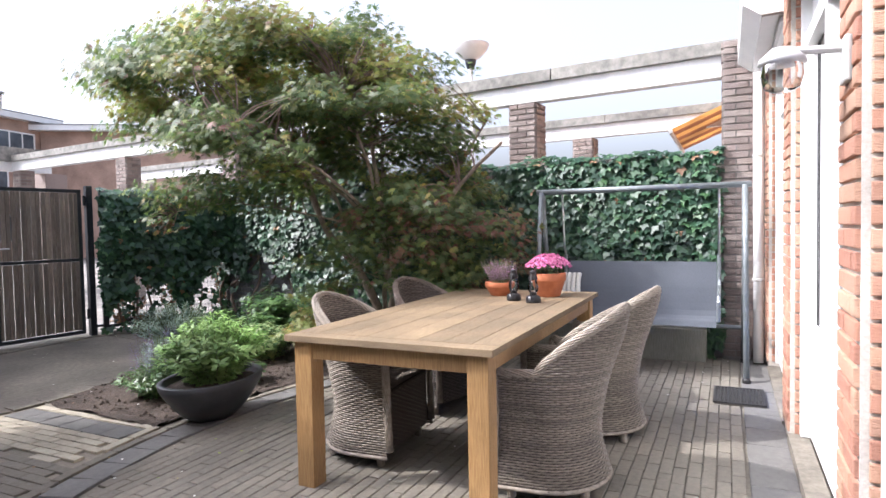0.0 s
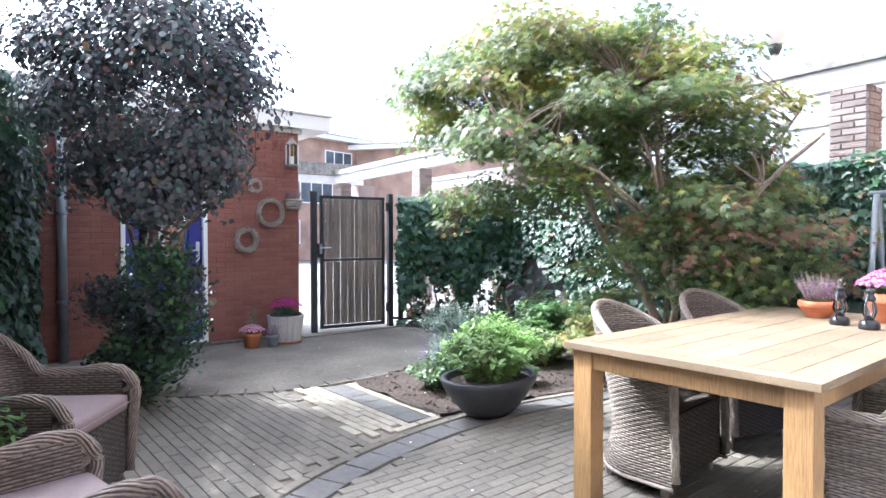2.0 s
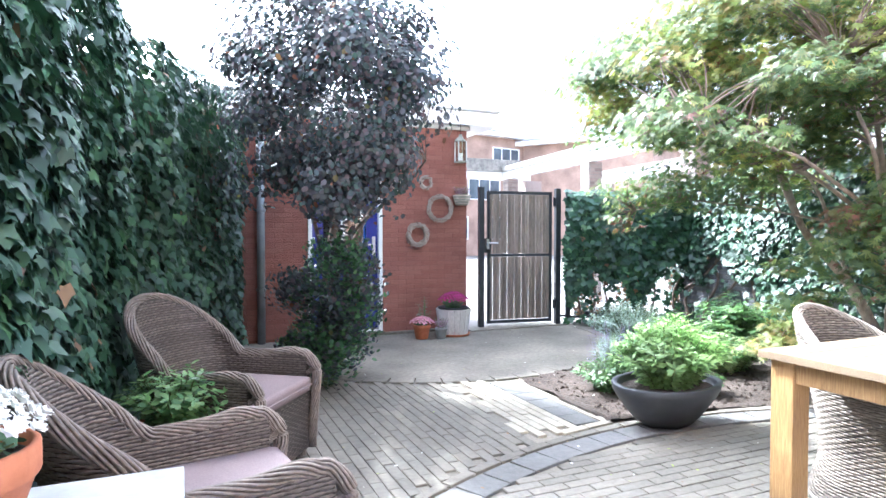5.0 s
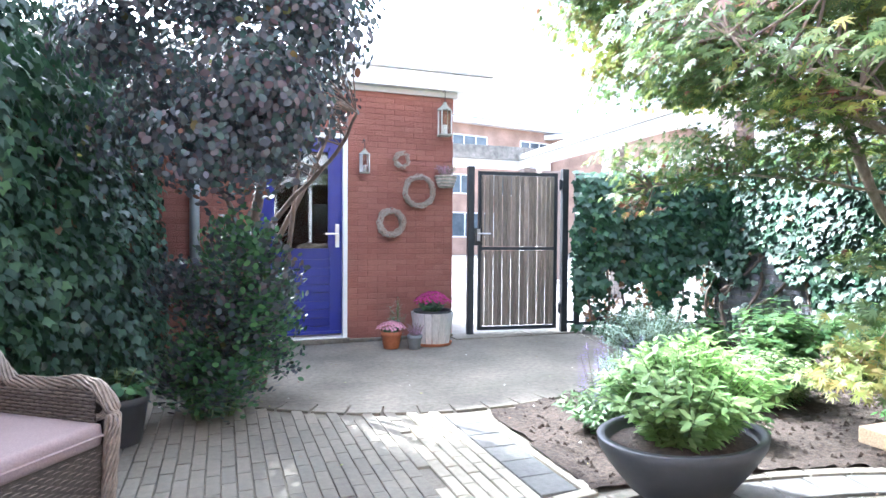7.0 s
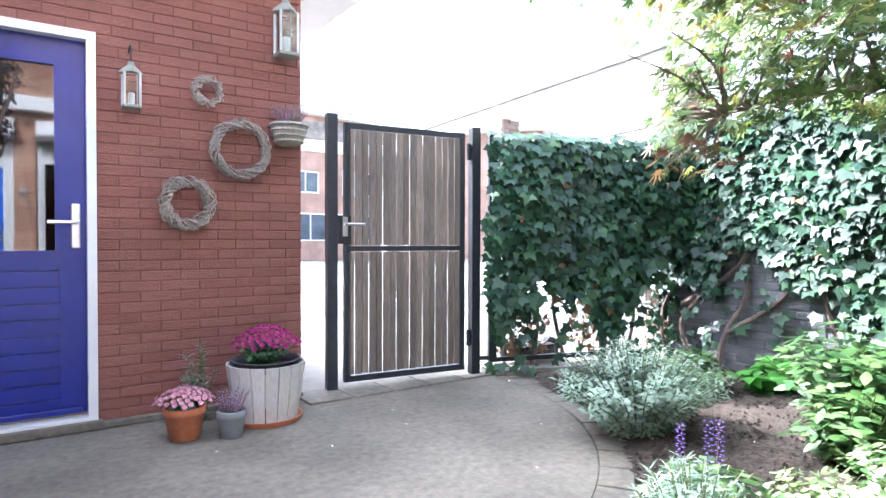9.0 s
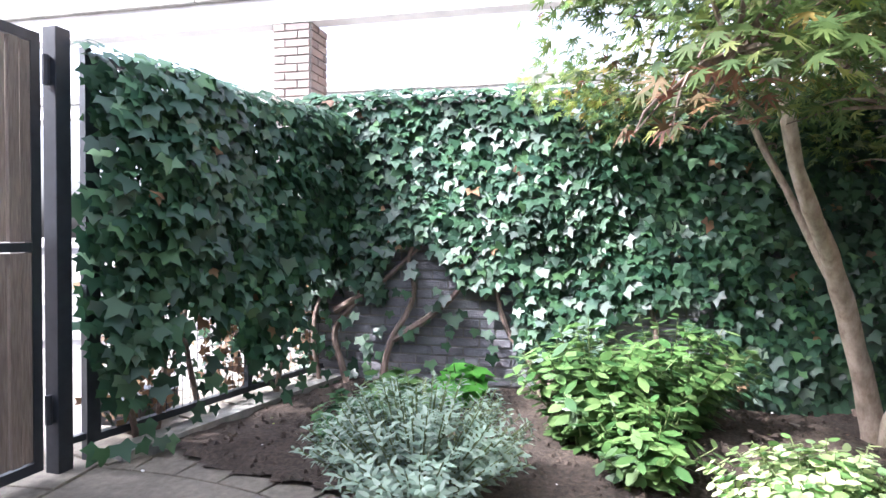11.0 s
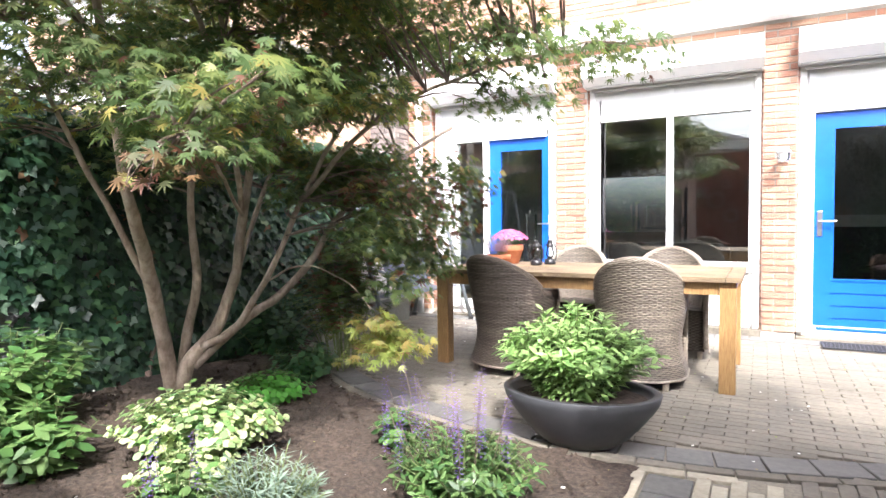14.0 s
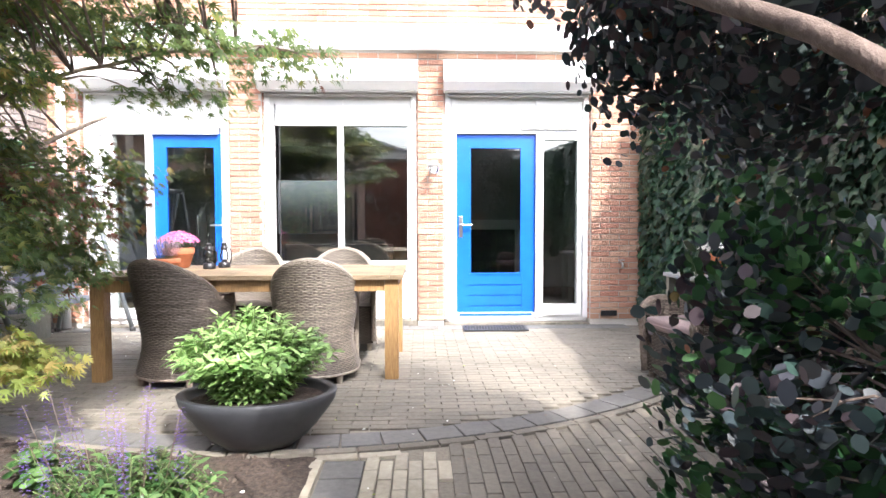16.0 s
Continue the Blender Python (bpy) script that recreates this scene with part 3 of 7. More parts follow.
def paving():
    bl, bw, g, th = 0.205, 0.064, 0.0045, 0.05
    terrace, path = [], []
    ra = ARC_R - 0.20
    for j in range(int(4.2 / (bw + g))):
        y = -0.24 - (j + .5) * (bw + g)
        off = 0.5 * (j % 2) * (bl + g)
        for i in range(-22, 18):
            x = i * (bl + g) + off
            if math.hypot(x - ARC_C[0], y - ARC_C[1]) < ra - 0.03 and west_x(y) + .1 < x < 3.3:
                terrace.append((jit(x, y, -th / 2), 1.0))
    terrace.sort(key=lambda e: (e[0].translation.x - 1.2) ** 2 + (e[0].translation.y + 1.9) ** 2)
    root = tagged(empty("terrace_paving"), "grey-brown clinker bricks of the terrace in running bond", "paving", kind="structure")
    lay(terrace, bl, bw, th, M_PAVER, root, 300, "brick", "grey-brown clinker bricks of the terrace", "paving")
    for i in range(int(4.2 / (bw + g))):
        x = 0.335 + (i + .5) * (bw + g)
        off = 0.5 * (i % 2) * (bl + g)
        for j in range(-2, 26):
            y = -3.0 - j * (bl + g) - off
            if (x < .62 and y > -5.17) or (x < .76 and y > (-4.2 if x > .69 else -4.85)):
                continue
            if math.hypot(x - ARC_C[0], y - ARC_C[1]) > ARC_R + 0.09 and math.hypot(x - PAD_C[0], y - PAD_C[1]) > PAD_R + 0.10 and -7.6 < y and x < east_x(y):
                path.append((jit(x, y, -th / 2, math.pi / 2), 1.0))
    path.sort(key=lambda e: (e[0].translation.x - 1.1) ** 2 + (e[0].translation.y + 4.1) ** 2)
    root2 = tagged(empty("path_paving"), "grey-brown clinker bricks of the path, laid lengthwise", "paving", kind="structure")
    lay(path, bl, bw, th, M_PAVER, root2, 300, "brick", "grey-brown clinker bricks of the path", "paving")
    # dark stone curve, two rows
    arc = []
    for row, r in enumerate((ARC_R - 0.10, )):
        n = int(2 * math.pi * r / 0.215)
        for k in range(n):
            a = 2 * math.pi * (k + 0.5 * row) / n
            x, y = ARC_C[0] + r * math.cos(a), ARC_C[1] + r * math.sin(a)
            if y < -0.3 and west_x(y) + .12 < x < east_x(y) - .1:
                arc.append((jit(x, y, -th / 2 + .002, a + math.pi / 2), 1.0))
    root3 = tagged(empty("dark_stone_band"), "curved band of dark blue-grey stones edging the terrace", "paving", kind="structure")
    lay(arc, 0.208, 0.185, th, M_PAVER_BLUE, root3, 300, "stone", "", "")
    # thin edging bricks outside the dark curve, by the bed
    edge = []
    r = ARC_R + 0.045
    n = int(2 * math.pi * r / 0.212)
    for k in range(n):
        a = 2 * math.pi * k / n
        x, y = ARC_C[0] + r * math.cos(a), ARC_C[1] + r * math.sin(a)
        if y < -0.3 and west_x(y) + .12 < x < east_x(y) - .1:
            edge.append((jit(x, y, -th / 2 + .004, a + math.pi / 2), 1.0))
    lay(edge, 0.204, 0.06, th, M_PAVER, tagged(empty("bed_edging"), "row of grey-brown bricks edging the bed", "paving", kind="structure"), 300, "brick", "", "")
    # pale strip: a white edge row by the bed, dark slabs, pale bricks lengthwise
    white, dark, pale = [], [], []
    for k in range(6):
        white.append((jit(0.100, -3.85 - k * 0.205, -th / 2 + .004, math.pi / 2), 1.0))
    for k in range(2):
        white.append((jit(0.19 + k * 0.212, -3.735 + 0.03 * k, -th / 2 + .004, radians(8)), 1.0))
    for k in range(6):
        dark.append((jit(0.238, -3.88 - k * 0.202, -th / 2 + .002), 1.0))
    for i, end in enumerate((-5.1, -5.1, -5.1, -4.75, -4.6, -4.1)):
        for k in range(7):
            y = -3.79 - k * 0.2125 - 0.106 * (i % 2)
            if y > end:
                pale.append((jit(0.372 + i * 0.069, y, -th / 2 + .002, math.pi / 2), 1.0))
    lay(white, 0.205, 0.062, th, M_PAVER_LIGHT, tagged(empty("pale_edging"), "row of pale bricks edging the bed", "paving", kind="structure"), 300, "brick", "", "")
    lay(dark, 0.19, 0.195, th, M_PAVER_BLUE, tagged(empty("dark_slab_strip"), "strip of dark grey slabs beside the pale bricks", "paving", kind="structure"), 300, "slab", "", "")
    lay(pale, 0.205, 0.062, th, M_PAVER_LIGHT, tagged(empty("pale_brick_patch"), "patch of pale beige bricks laid lengthwise in the path", "paving", kind="structure"), 300, "brick", "", "")
    # kerb slabs along the facade
    slabs = [(jit(x, -0.115, -th / 2 + .003), 1.0) for x in [-3.3 + .302 * k for k in range(21)]]
    lay(slabs, 0.296, 0.22, th, M_PAVER_BLUE, tagged(empty("facade_edging"), "row of dark grey slabs along the house wall", "paving", kind="structure"), 300, "slab", "", "")
    # round pad and its ring
    bm = bmesh.new()
    rim, n = [], 72
    for k in range(n + 1):
        a = math.pi * k / n
        rim.append((PAD_C[0] + (PAD_R - .08) * math.cos(a), PAD_C[1] + (PAD_R - .08) * math.sin(a)))
    rim = [(2.6, -7.75), (2.6, PAD_C[1])] + rim + [(-4.0, PAD_C[1]), (-4.0, -7.75)]
    top = [bm.verts.new((x, y, 0.0)) for x, y in rim]
    bot = [bm.verts.new((x, y, -0.06)) for x, y in rim]
    bm.faces.new(top)
    for k in range(len(rim)):
        bm.faces.new((top[k - 1], bot[k - 1], bot[k], top[k]))
    bmesh.ops.recalc_face_normals(bm, faces=bm.faces)
    pad = tagged(part("round_pad", bm, M_CONCRETE), "smooth grey-beige paved pad before shed and gate", "paving", kind="structure")
    ring = []
    for r, st in ((PAD_R, 0.22), ):
        m = int(math.pi * r / st)
        for k in range(m + 1):
            a = math.pi * k / m
            ring.append((jit(PAD_C[0] + r * math.cos(a), PAD_C[1] + r * math.sin(a), -0.024, a + math.pi / 2), 1.0))
    lay(ring, 0.212, 0.15, 0.055, M_CONCRETE, pad, 300, "stone", "", "")
    # strip of slabs before the fence and gate
    strip = [(jit(-0.85 - .30 * k, -7.56 + (max(0, k - 4) * .095), -.022 + .006, -.32 if k > 4 else 0), 1.0) for k in range(12)]
    lay(strip, 0.29, 0.30, 0.055, M_CONCRETE, tagged(empty("gate_threshold"), "pale concrete slabs under gate and fence", "paving", kind="structure"), 300, "slab", "", "")


paving()


# ---- brick walls ----
def course_bricks(m, rects, mat, root, limit, label, bl=0.205, bh=0.052, g=0.0115, th=0.03, near=(0, 1.2)):
    """Bricks on a wall. m: the wall's frame, x along, y up, z out. rects: (x0, x1, z0, z1) to be covered."""
    items = []
    for x0, x1, z0, z1 in rects:
        n = max(1, round((z1 - z0) / (bh + g)))
        h = (z1 - z0) / n
        for j in range(n):
            zc = z0 + (j + .5) * h
            row = round(zc / h)
            x = x0 - (0.5 if row % 2 else 0) * (bl + g)
            while x < x1 - 0.004:
                a, b = max(x, x0) + g / 2, min(x + bl + g, x1) - g / 2
                if b - a > 0.02:
                    s = (b - a) / bl
                    s = 1.0 if abs(s - 1) < 0.01 else s
                    items.append((m @ Matrix.Translation(((a + b) / 2, zc, th / 2 - .016 + RNG.uniform(-.0018, .0018))), s))
                x += bl + g
    items.sort(key=lambda e: ((m.inverted() @ e[0].translation).x - near[0]) ** 2 + ((m.inverted() @ e[0].translation).y - near[1]) ** 2)
    lay(items, bl, bh, th, mat, root, limit, "brick", label, "wall")


def wall_frame(p0, p1):
    """Frame of a wall face from p0 to p1 (plan), seen from outside with p0 at left: x along, y up, z out."""
    a, b = Vector((*p0, 0)), Vector((*p1, 0))
    x = (b - a).normalized()
    z = x.cross(Vector((0, 0, 1)))
    return Matrix.Translation(a) @ Matrix((x, Vector((0, 0, 1)), z)).transposed().to_4x4()


def house():
    root = tagged(empty("wall_house"), "orange-red brick house wall with light mortar and white frames", "wall", kind="structure")
    piers = [(-3.75, -3.08), (-1.47, -1.12), (0.575, 0.86), (2.50, 3.5)]
    bm = bmesh.new()
    for a, b in piers:
        add_box(bm, a, b, 0.0, 0.28, -0.1, 2.86)
    add_box(bm, -3.75, 3.5, 0.0, 0.28, 2.86, 6.2)
    part("wall_core", bm, M_MORTAR, root)
    m = wall_frame((-3.75, 0.0), (3.5, 0.0))
    rects = [(a + 3.75, b + 3.75, 0.06, 2.86) for a, b in piers] + [(0, 7.25, 2.86, 3.0), (0, 7.25, 3.26, 4.5)]
    course_bricks(m, rects, M_BRICK, root, 300, "orange-red bricks of the house wall", near=(4.9, 1.1))
    for a, b in piers:          # the side faces of the piers
        if b < 3:
            course_bricks(wall_frame((b, 0.016), (b, 0.10)), [(0, .084, .06, 2.86)], M_BRICK, root, 0, "orange-red bricks of the window reveals")
        if a > -3.5:
            course_bricks(wall_frame((a, 0.10), (a, 0.016)), [(0, .084, .06, 2.86)], M_BRICK, root, 0, "orange-red bricks of the window reveals")
    fb = box(-3.75, 3.5, -0.20, -0.02, 3.02, 3.24, 0.01)
    tagged(part("trim_band", fb, M_WHITE), "white painted band above the ground floor", "trim", kind="structure")


def roller_box(x0, x1, z0=2.57, z1=2.86):
    b = tagged(empty("roller_shutter", pose((x0 + x1) / 2, 0, z0)), "white aluminium roller shutter box above the window", "shutter", "roller shutters")
    w = (x1 - x0) / 2
    bm = bmesh.new()
    prof = [(0.04, 0.0), (-0.14, 0.0), (-0.24, 0.075), (-0.24, 0.29), (0.04, 0.29)]
    vs = [[bm.verts.new((s * w, y, z)) for y, z in prof] for s in (-1, 1)]
    bm.faces.new(vs[0])
    bm.faces.new(vs[1][::-1])
    for k in range(5):
        bm.faces.new((vs[0][k - 1], vs[1][k - 1], vs[1][k], vs[0][k]))
    bmesh.ops.recalc_face_normals(bm, faces=bm.faces)
    part("housing", bm, M_WHITE, b)
    part("underside", box(-w + .02, w - .02, -0.13, 0.0, -0.012, -0.002), M_GREYBOX, b, "grey underside with slot")
    part("end_slat", box(-w + .06, w - .06, -0.03, -0.005, -0.045, -0.014, .004), M_GREYBOX, b, "grey end slat of the shutter")
    for s in (-1, 1):
        part("guide_rail", box(s * (w - .02) - (0.06 if s > 0 else 0.0), s * (w - .02) + (0.06 if s < 0 else 0), 0.045, 0.094, -2.5, -0.003, .004), M_WHITE, b)


def pane(root, x0, x1, z0, z1, y=0.055):
    p = part("pane", box(x0, x1, y, y + 0.006, z0, z1), M_GLASS, root)
    p.visible_shadow = False
    part("gasket", frame_bm(x0 - .012, x1 + .012, z0 - .012, z1 + .012, .012, y - .006, y - .001), M_RUBBER, root)
    return p


def frame_bm(x0, x1, z0, z1, w, y0, y1):
    bm = bmesh.new()
    add_box(bm, x0, x0 + w, y0, y1, z0, z1)
    add_box(bm, x1 - w, x1, y0, y1, z0, z1)
    add_box(bm, x0 + w, x1 - w, y0, y1, z0, z0 + w)
    add_box(bm, x0 + w, x1 - w, y0, y1, z1 - w, z1)
    return bm


def window_unit(name, x0, x1, bars, panels, z0=0.07, z1=2.56, label="white window"):
    """bars: (x0, x1, z0, z1) white members; panels: solid white."""
    r = tagged(empty(name, pose(0, 0.06, 0)), label, "window", kind="structure")
    bm = frame_bm(x0 + .03, x1 - .03, z0, z1, 0.10, 0.035, 0.09)
    for a in bars:
        add_box(bm, a[0], a[1], 0.0, 0.085, a[2], a[3])
    part("window_frame", bm, M_WHITE, r)
    for a in panels:
        part("panel", box(a[0], a[1], 0.03, 0.08, a[2], a[3]), M_WHITE, r)
    part("window_sill", box(x0 + .02, x1 - .02, -0.075, 0.03, z0 - .07, z0 - .004, .006), M_CONCRETE if z0 < .2 else M_WHITE, r)
    return r


def blue_door(name, x0, x1, hinge_left, m_paint, y=0.05, z0=0.09, z1=2.13, glass=(0.14, 0.55, 2.0), lines=3, label="", rootm=None, handle_x=None):
    d = tagged(empty(name, rootm if rootm is not None else pose(0, 0.06, 0)), label, "door", kind="structure")
    gw, g0, g1 = glass
    bm = bmesh.new()
    y1 = y + 0.05
    add_box(bm, x0, x0 + gw, y, y1, z0, z1)
    add_box(bm, x1 - gw, x1, y, y1, z0, z1)
    add_box(bm, x0 + gw, x1 - gw, y, y1, g1, z1)
    k = lines + 1
    h = (g0 - z0) / k
    for i in range(k):
        add_box(bm, x0 + gw, x1 - gw, y + 0.006, y1, z0 + i * h + .004, z0 + (i + 1) * h - (0.008 if i < k - 1 else 0))
    add_box(bm, x0 + gw, x1 - gw, y + 0.02, y1, z0, g0 - .02)
    part("leaf", bm, m_paint, d)
    part("glazing_bead", frame_bm(x0 + gw, x1 - gw, g0, g1, .018, y - .004, y + .012), m_paint, d)
    p = part("pane", box(x0 + gw + .01, x1 - gw - .01, y + .02, y + .028, g0 + .01, g1 - .01), M_SHED_GLASS if m_paint == M_BLUE_DARK else M_GLASS, d)
    p.visible_shadow = False
    hx = handle_x if handle_x is not None else (x1 - 0.05 if hinge_left else x0 + 0.05)
    s = -1 if hx > (x0 + x1) / 2 else 1
    h = part("door_handle", box(hx - .022, hx + .022, y - .012, y - .001, 0.98, 1.22, .006), M_CHROME, d, "silver door handle")
    part("lever", tube(smooth_path([(hx, y - .01, 1.12), (hx, y - .055, 1.12), (hx + s * .03, y - .06, 1.12), (hx + s * .13, y - .06, 1.12)], 4), .010, 8), M_CHROME, h)
    part("weatherboard", box(x0 + .03, x1 - .03, y - .02, y - .001, z0 + .0, z0 + .03, .006), m_paint, d)
    return d


def facade_fittings():
    house()
    roller_box(-3.05, -1.46)
    roller_box(-1.13, 0.58)
    roller_box(0.855, 2.51)
    # middle window
    w = window_unit("window_1", -1.14, 0.59, [(-0.31, -0.25, .72, 2.22), (-0.99, 0.48, 2.22, 2.30), (-0.99, 0.48, 0.62, .72), (-0.31, -0.25, 2.3, 2.5)],
                    [(-0.99, 0.48, 2.29, 2.5), (-0.99, 0.48, 0.13, .63)], label="large white double window with white panels above and below")
    pane(w, -0.95, -0.31, .72, 2.22)
    pane(w, -0.25, 0.46, .72, 2.22)
    # right unit: door and side light
    w = window_unit("window_2", 0.85, 2.52, [(0.96, 1.005, .08, 2.5), (1.9, 1.98, .08, 2.5), (1.005, 1.9, 2.14, 2.22), (1.98, 2.41, 2.14, 2.22), (1.98, 2.37, .1, .22), (2.37, 2.41, .1, 2.14), (1.98, 2.37, 2.07, 2.14)],
                    [(1.0, 2.4, 2.2, 2.5)], z0=0.03, label="white frame with tall side light beside the blue door")
    pane(w, 1.98, 2.37, .22, 2.07)
    part("vent_strip", box(1.72, 2.36, -0.03, 0.0, 2.18, 2.21, .004), M_GREYBOX, w, "grey ventilation strip")
    blue_door("door_1", 1.006, 1.895, False, M_BLUE, glass=(0.145, .56, 2.0), label="bright blue glazed garden door with silver handle, closed")
    # left unit
    w = window_unit("window_3", -3.10, -1.46, [(-2.40, -2.335, .08, 2.5), (-2.95, -2.40, 2.12, 2.2), (-2.335, -1.62, 2.12, 2.2), (-2.76, -2.40, .1, .2), (-2.84, -2.76, .1, 2.12), (-1.527, -1.49, .08, 2.5)],
                    [(-2.99, -1.6, 2.2, 2.5), (-2.98, -2.845, .1, 2.2)], z0=0.03, label="white frame with tall side light beside the second blue door")
    pane(w, -2.76, -2.40, .2, 2.12)
    blue_door("door_2", -2.332, -1.53, True, M_BLUE, glass=(0.125, .56, 2.0), label="bright blue glazed second door, closed")
    # door mats
    for x, y, ww, d, l in ((1.40, -0.27, .68, .30, "black openwork rubber mat before the blue door"), (-2.02, -0.25, .44, .34, "black openwork rubber mat before the second door")):
        bm = frame_bm(-ww / 2, ww / 2, -d / 2, d / 2, .018, 0, .012)
        grid = bmesh.new()
        for k in range(1, 14):
            add_tube(grid, [(-ww / 2 + .01, .006, -d / 2 + d * k / 14), (ww / 2 - .01, .006, -d / 2 + d * k / 14)], .005, 5)
        for k in range(1, 22):
            add_tube(grid, [(-ww / 2 + ww * k / 22, .006, -d / 2 + .01), (-ww / 2 + ww * (k + .6) / 22, .006, d / 2 - .01)], .005, 5)
        o = part("door_mat", bm, M_RUBBER)
        tagged(part("rubber_grid", grid, M_RUBBER, o), "black openwork rubber lattice", kind="stuff")
        o.matrix_world = pose(x, y, 0.022, -90)
        tagged(o, l, "doormat", "door mats")
    # wall lamp by the door
    r = tagged(empty("wall_lamp", pose(0.745, -0.01, 1.74)), "grey metal wall lamp with ribbed clear glass on the brick pier", "lamp")
    part("back_plate", box(-.045, .045, -.02, 0, -.06, .07, .008), M_GREYBOX, r)
    part("arm", tube([(0, -.015, .04), (0, -.15, .05)], .012, 8), M_GREYBOX, r)
    part("cap", lathe([(0, .06), (.03, .06), (.062, .03), (.066, .015), (0, .01)], 24, cy=-.17), M_GREYBOX, r, smooth=True)
    part("glass", lathe([(.055, .012), (.058, -.02), (.048, -.055), (.025, -.068), (0, -.07)], 24, cy=-.17), M_LANTERN_GLASS, r, smooth=True)
    # tap
    r = tagged(empty("garden_tap", pose(2.83, -0.015, .70)), "chrome garden tap low on the brick wall", "tap")
    part("spout", tube(smooth_path([(0, 0, 0), (0, -.07, 0), (0, -.1, -.02), (0, -.1, -.06)], 5), .013, 8), M_CHROME, r, smooth=True)
    part("tap_handle", box(-.035, .035, -.06, -.045, .02, .035, .004), M_CHROME, r)
    # vent grille
    part("vent_grille", box(2.62, 2.80, -.034, -.018, .10, .16, .004), M_BLACK)
    tagged(bpy.data.objects["vent_grille"], "dark air brick low in the house wall", "vent")
    # downpipe by the left end of the facade
    r = tagged(empty("downpipe"), "white round rain pipe on the brick wall", "pipe")
    part("pipe", tube([(-3.21, -.075, .02), (-3.21, -.075, 2.75)], .042, 14), M_WHITE, r, smooth=True)
    for z in (.75, 1.85):
        part("bracket", lathe([(.045, z), (.05, z + .004), (.05, z + .026), (.045, z + .03)], 14, cx=-3.21, cy=-.075), M_GREYBOX, r)


facade_fittings()


def room():
    r = tagged(empty("interior_walls"), "plain light walls and ceiling of the living room", "room", kind="structure")
    x0, x1, y0, y1 = -3.75, 3.5, 0.285, 7.0
    bm = bmesh.new()
    add_box(bm, x0 - .1, x0, y0, y1, -.05, 2.9)
    add_box(bm, x1, x1 + .1, y0, y1, -.05, 2.9)
    for a, b in ((x0, -2.6), (-1.2, 1.0), (2.0, x1)):
        add_box(bm, a, b, y1, y1 + .1, -.05, 2.9)
    for a, b in ((-2.6, -1.2), (1.0, 2.0)):
        add_box(bm, a, b, y1, y1 + .1, -.05, .9)
        add_box(bm, a, b, y1, y1 + .1, 2.1, 2.9)
    part("wall", bm, M_ROOM, r)
    tagged(part("floor", box(x0, x1, y0 - .2, y1, -.05, .03), M_ROOMFLOOR), "brown room floor", "floor", kind="structure")
    tagged(part("ceiling", box(x0, x1, y0, y1, 2.86, 2.96), M_ROOM), "white room ceiling", "ceiling", kind="structure")
    bm = box(-3.6, 3.6, -.1, 7.2, 6.0, 6.2)
    tagged(part("roof", bm, M_FARROOF), "flat house roof", "roof", kind="structure")
    # white fireplace surround
    f = tagged(empty("fireplace", pose(1.75, 3.4, 0.03)), "white fireplace surround with a dark opening in the living room", "fireplace")
    part("mantel", box(-.75, .75, -.12, .2, 1.08, 1.16, .01), M_WHITE, f)
    for s in (-1, 1):
        part("leg", box(s * .58 - .13, s * .58 + .13, -.06, .15, 0, 1.0, .01), M_WHITE, f)
    part("frieze", box(-.71, .71, -.06, .15, 1.0, 1.08), M_WHITE, f)
    part("hearth", box(-.45, .45, .1, .16, 0, 1.0), M_BLACK, f)
    o = part("partition_wall", box(0.9, 3.5, 3.62, 3.72, .03, 2.86), M_ROOM)
    tagged(o, "grey inner wall behind the fireplace", "wall", kind="structure")
    s = tagged(empty("sofa", pose(-.6, 2.0, .03)), "dark grey sofa seen through the window", "sofa")
    part("seat", box(-.8, .8, -.4, .4, 0, .42, .04), M_FABRIC, s)
    part("backrest", box(-.8, .8, .25, .42, .42, .8, .04), M_FABRIC, s)
    c = tagged(empty("sideboard", pose(-2.6, 1.8, .03)), "dark low cabinet inside by the second door", "cabinet")
    part("body", box(-.4, .4, -.2, .2, 0, .75, .01), M_DARKWOOD, c)
    part("top", box(-.42, .42, -.22, .22, .75, .78, .005), M_DARKWOOD, c)
    for k in (0, 1):
        o = part("bottle", lathe([(0, 0), (.04, 0), (.045, .02), (.045, .3), (.014, .4), (.014, .55), (0, .55)], 16), M_BLACK, smooth=True)
        o.matrix_world = pose(-2.1 + .12 * k, .75, 0.03 + .95 * 0)
        o.scale = (1.2, 1.2, 2.2)
        tagged(o, "tall dark slim bottle-shaped vase", "vase", "tall vases")


room()


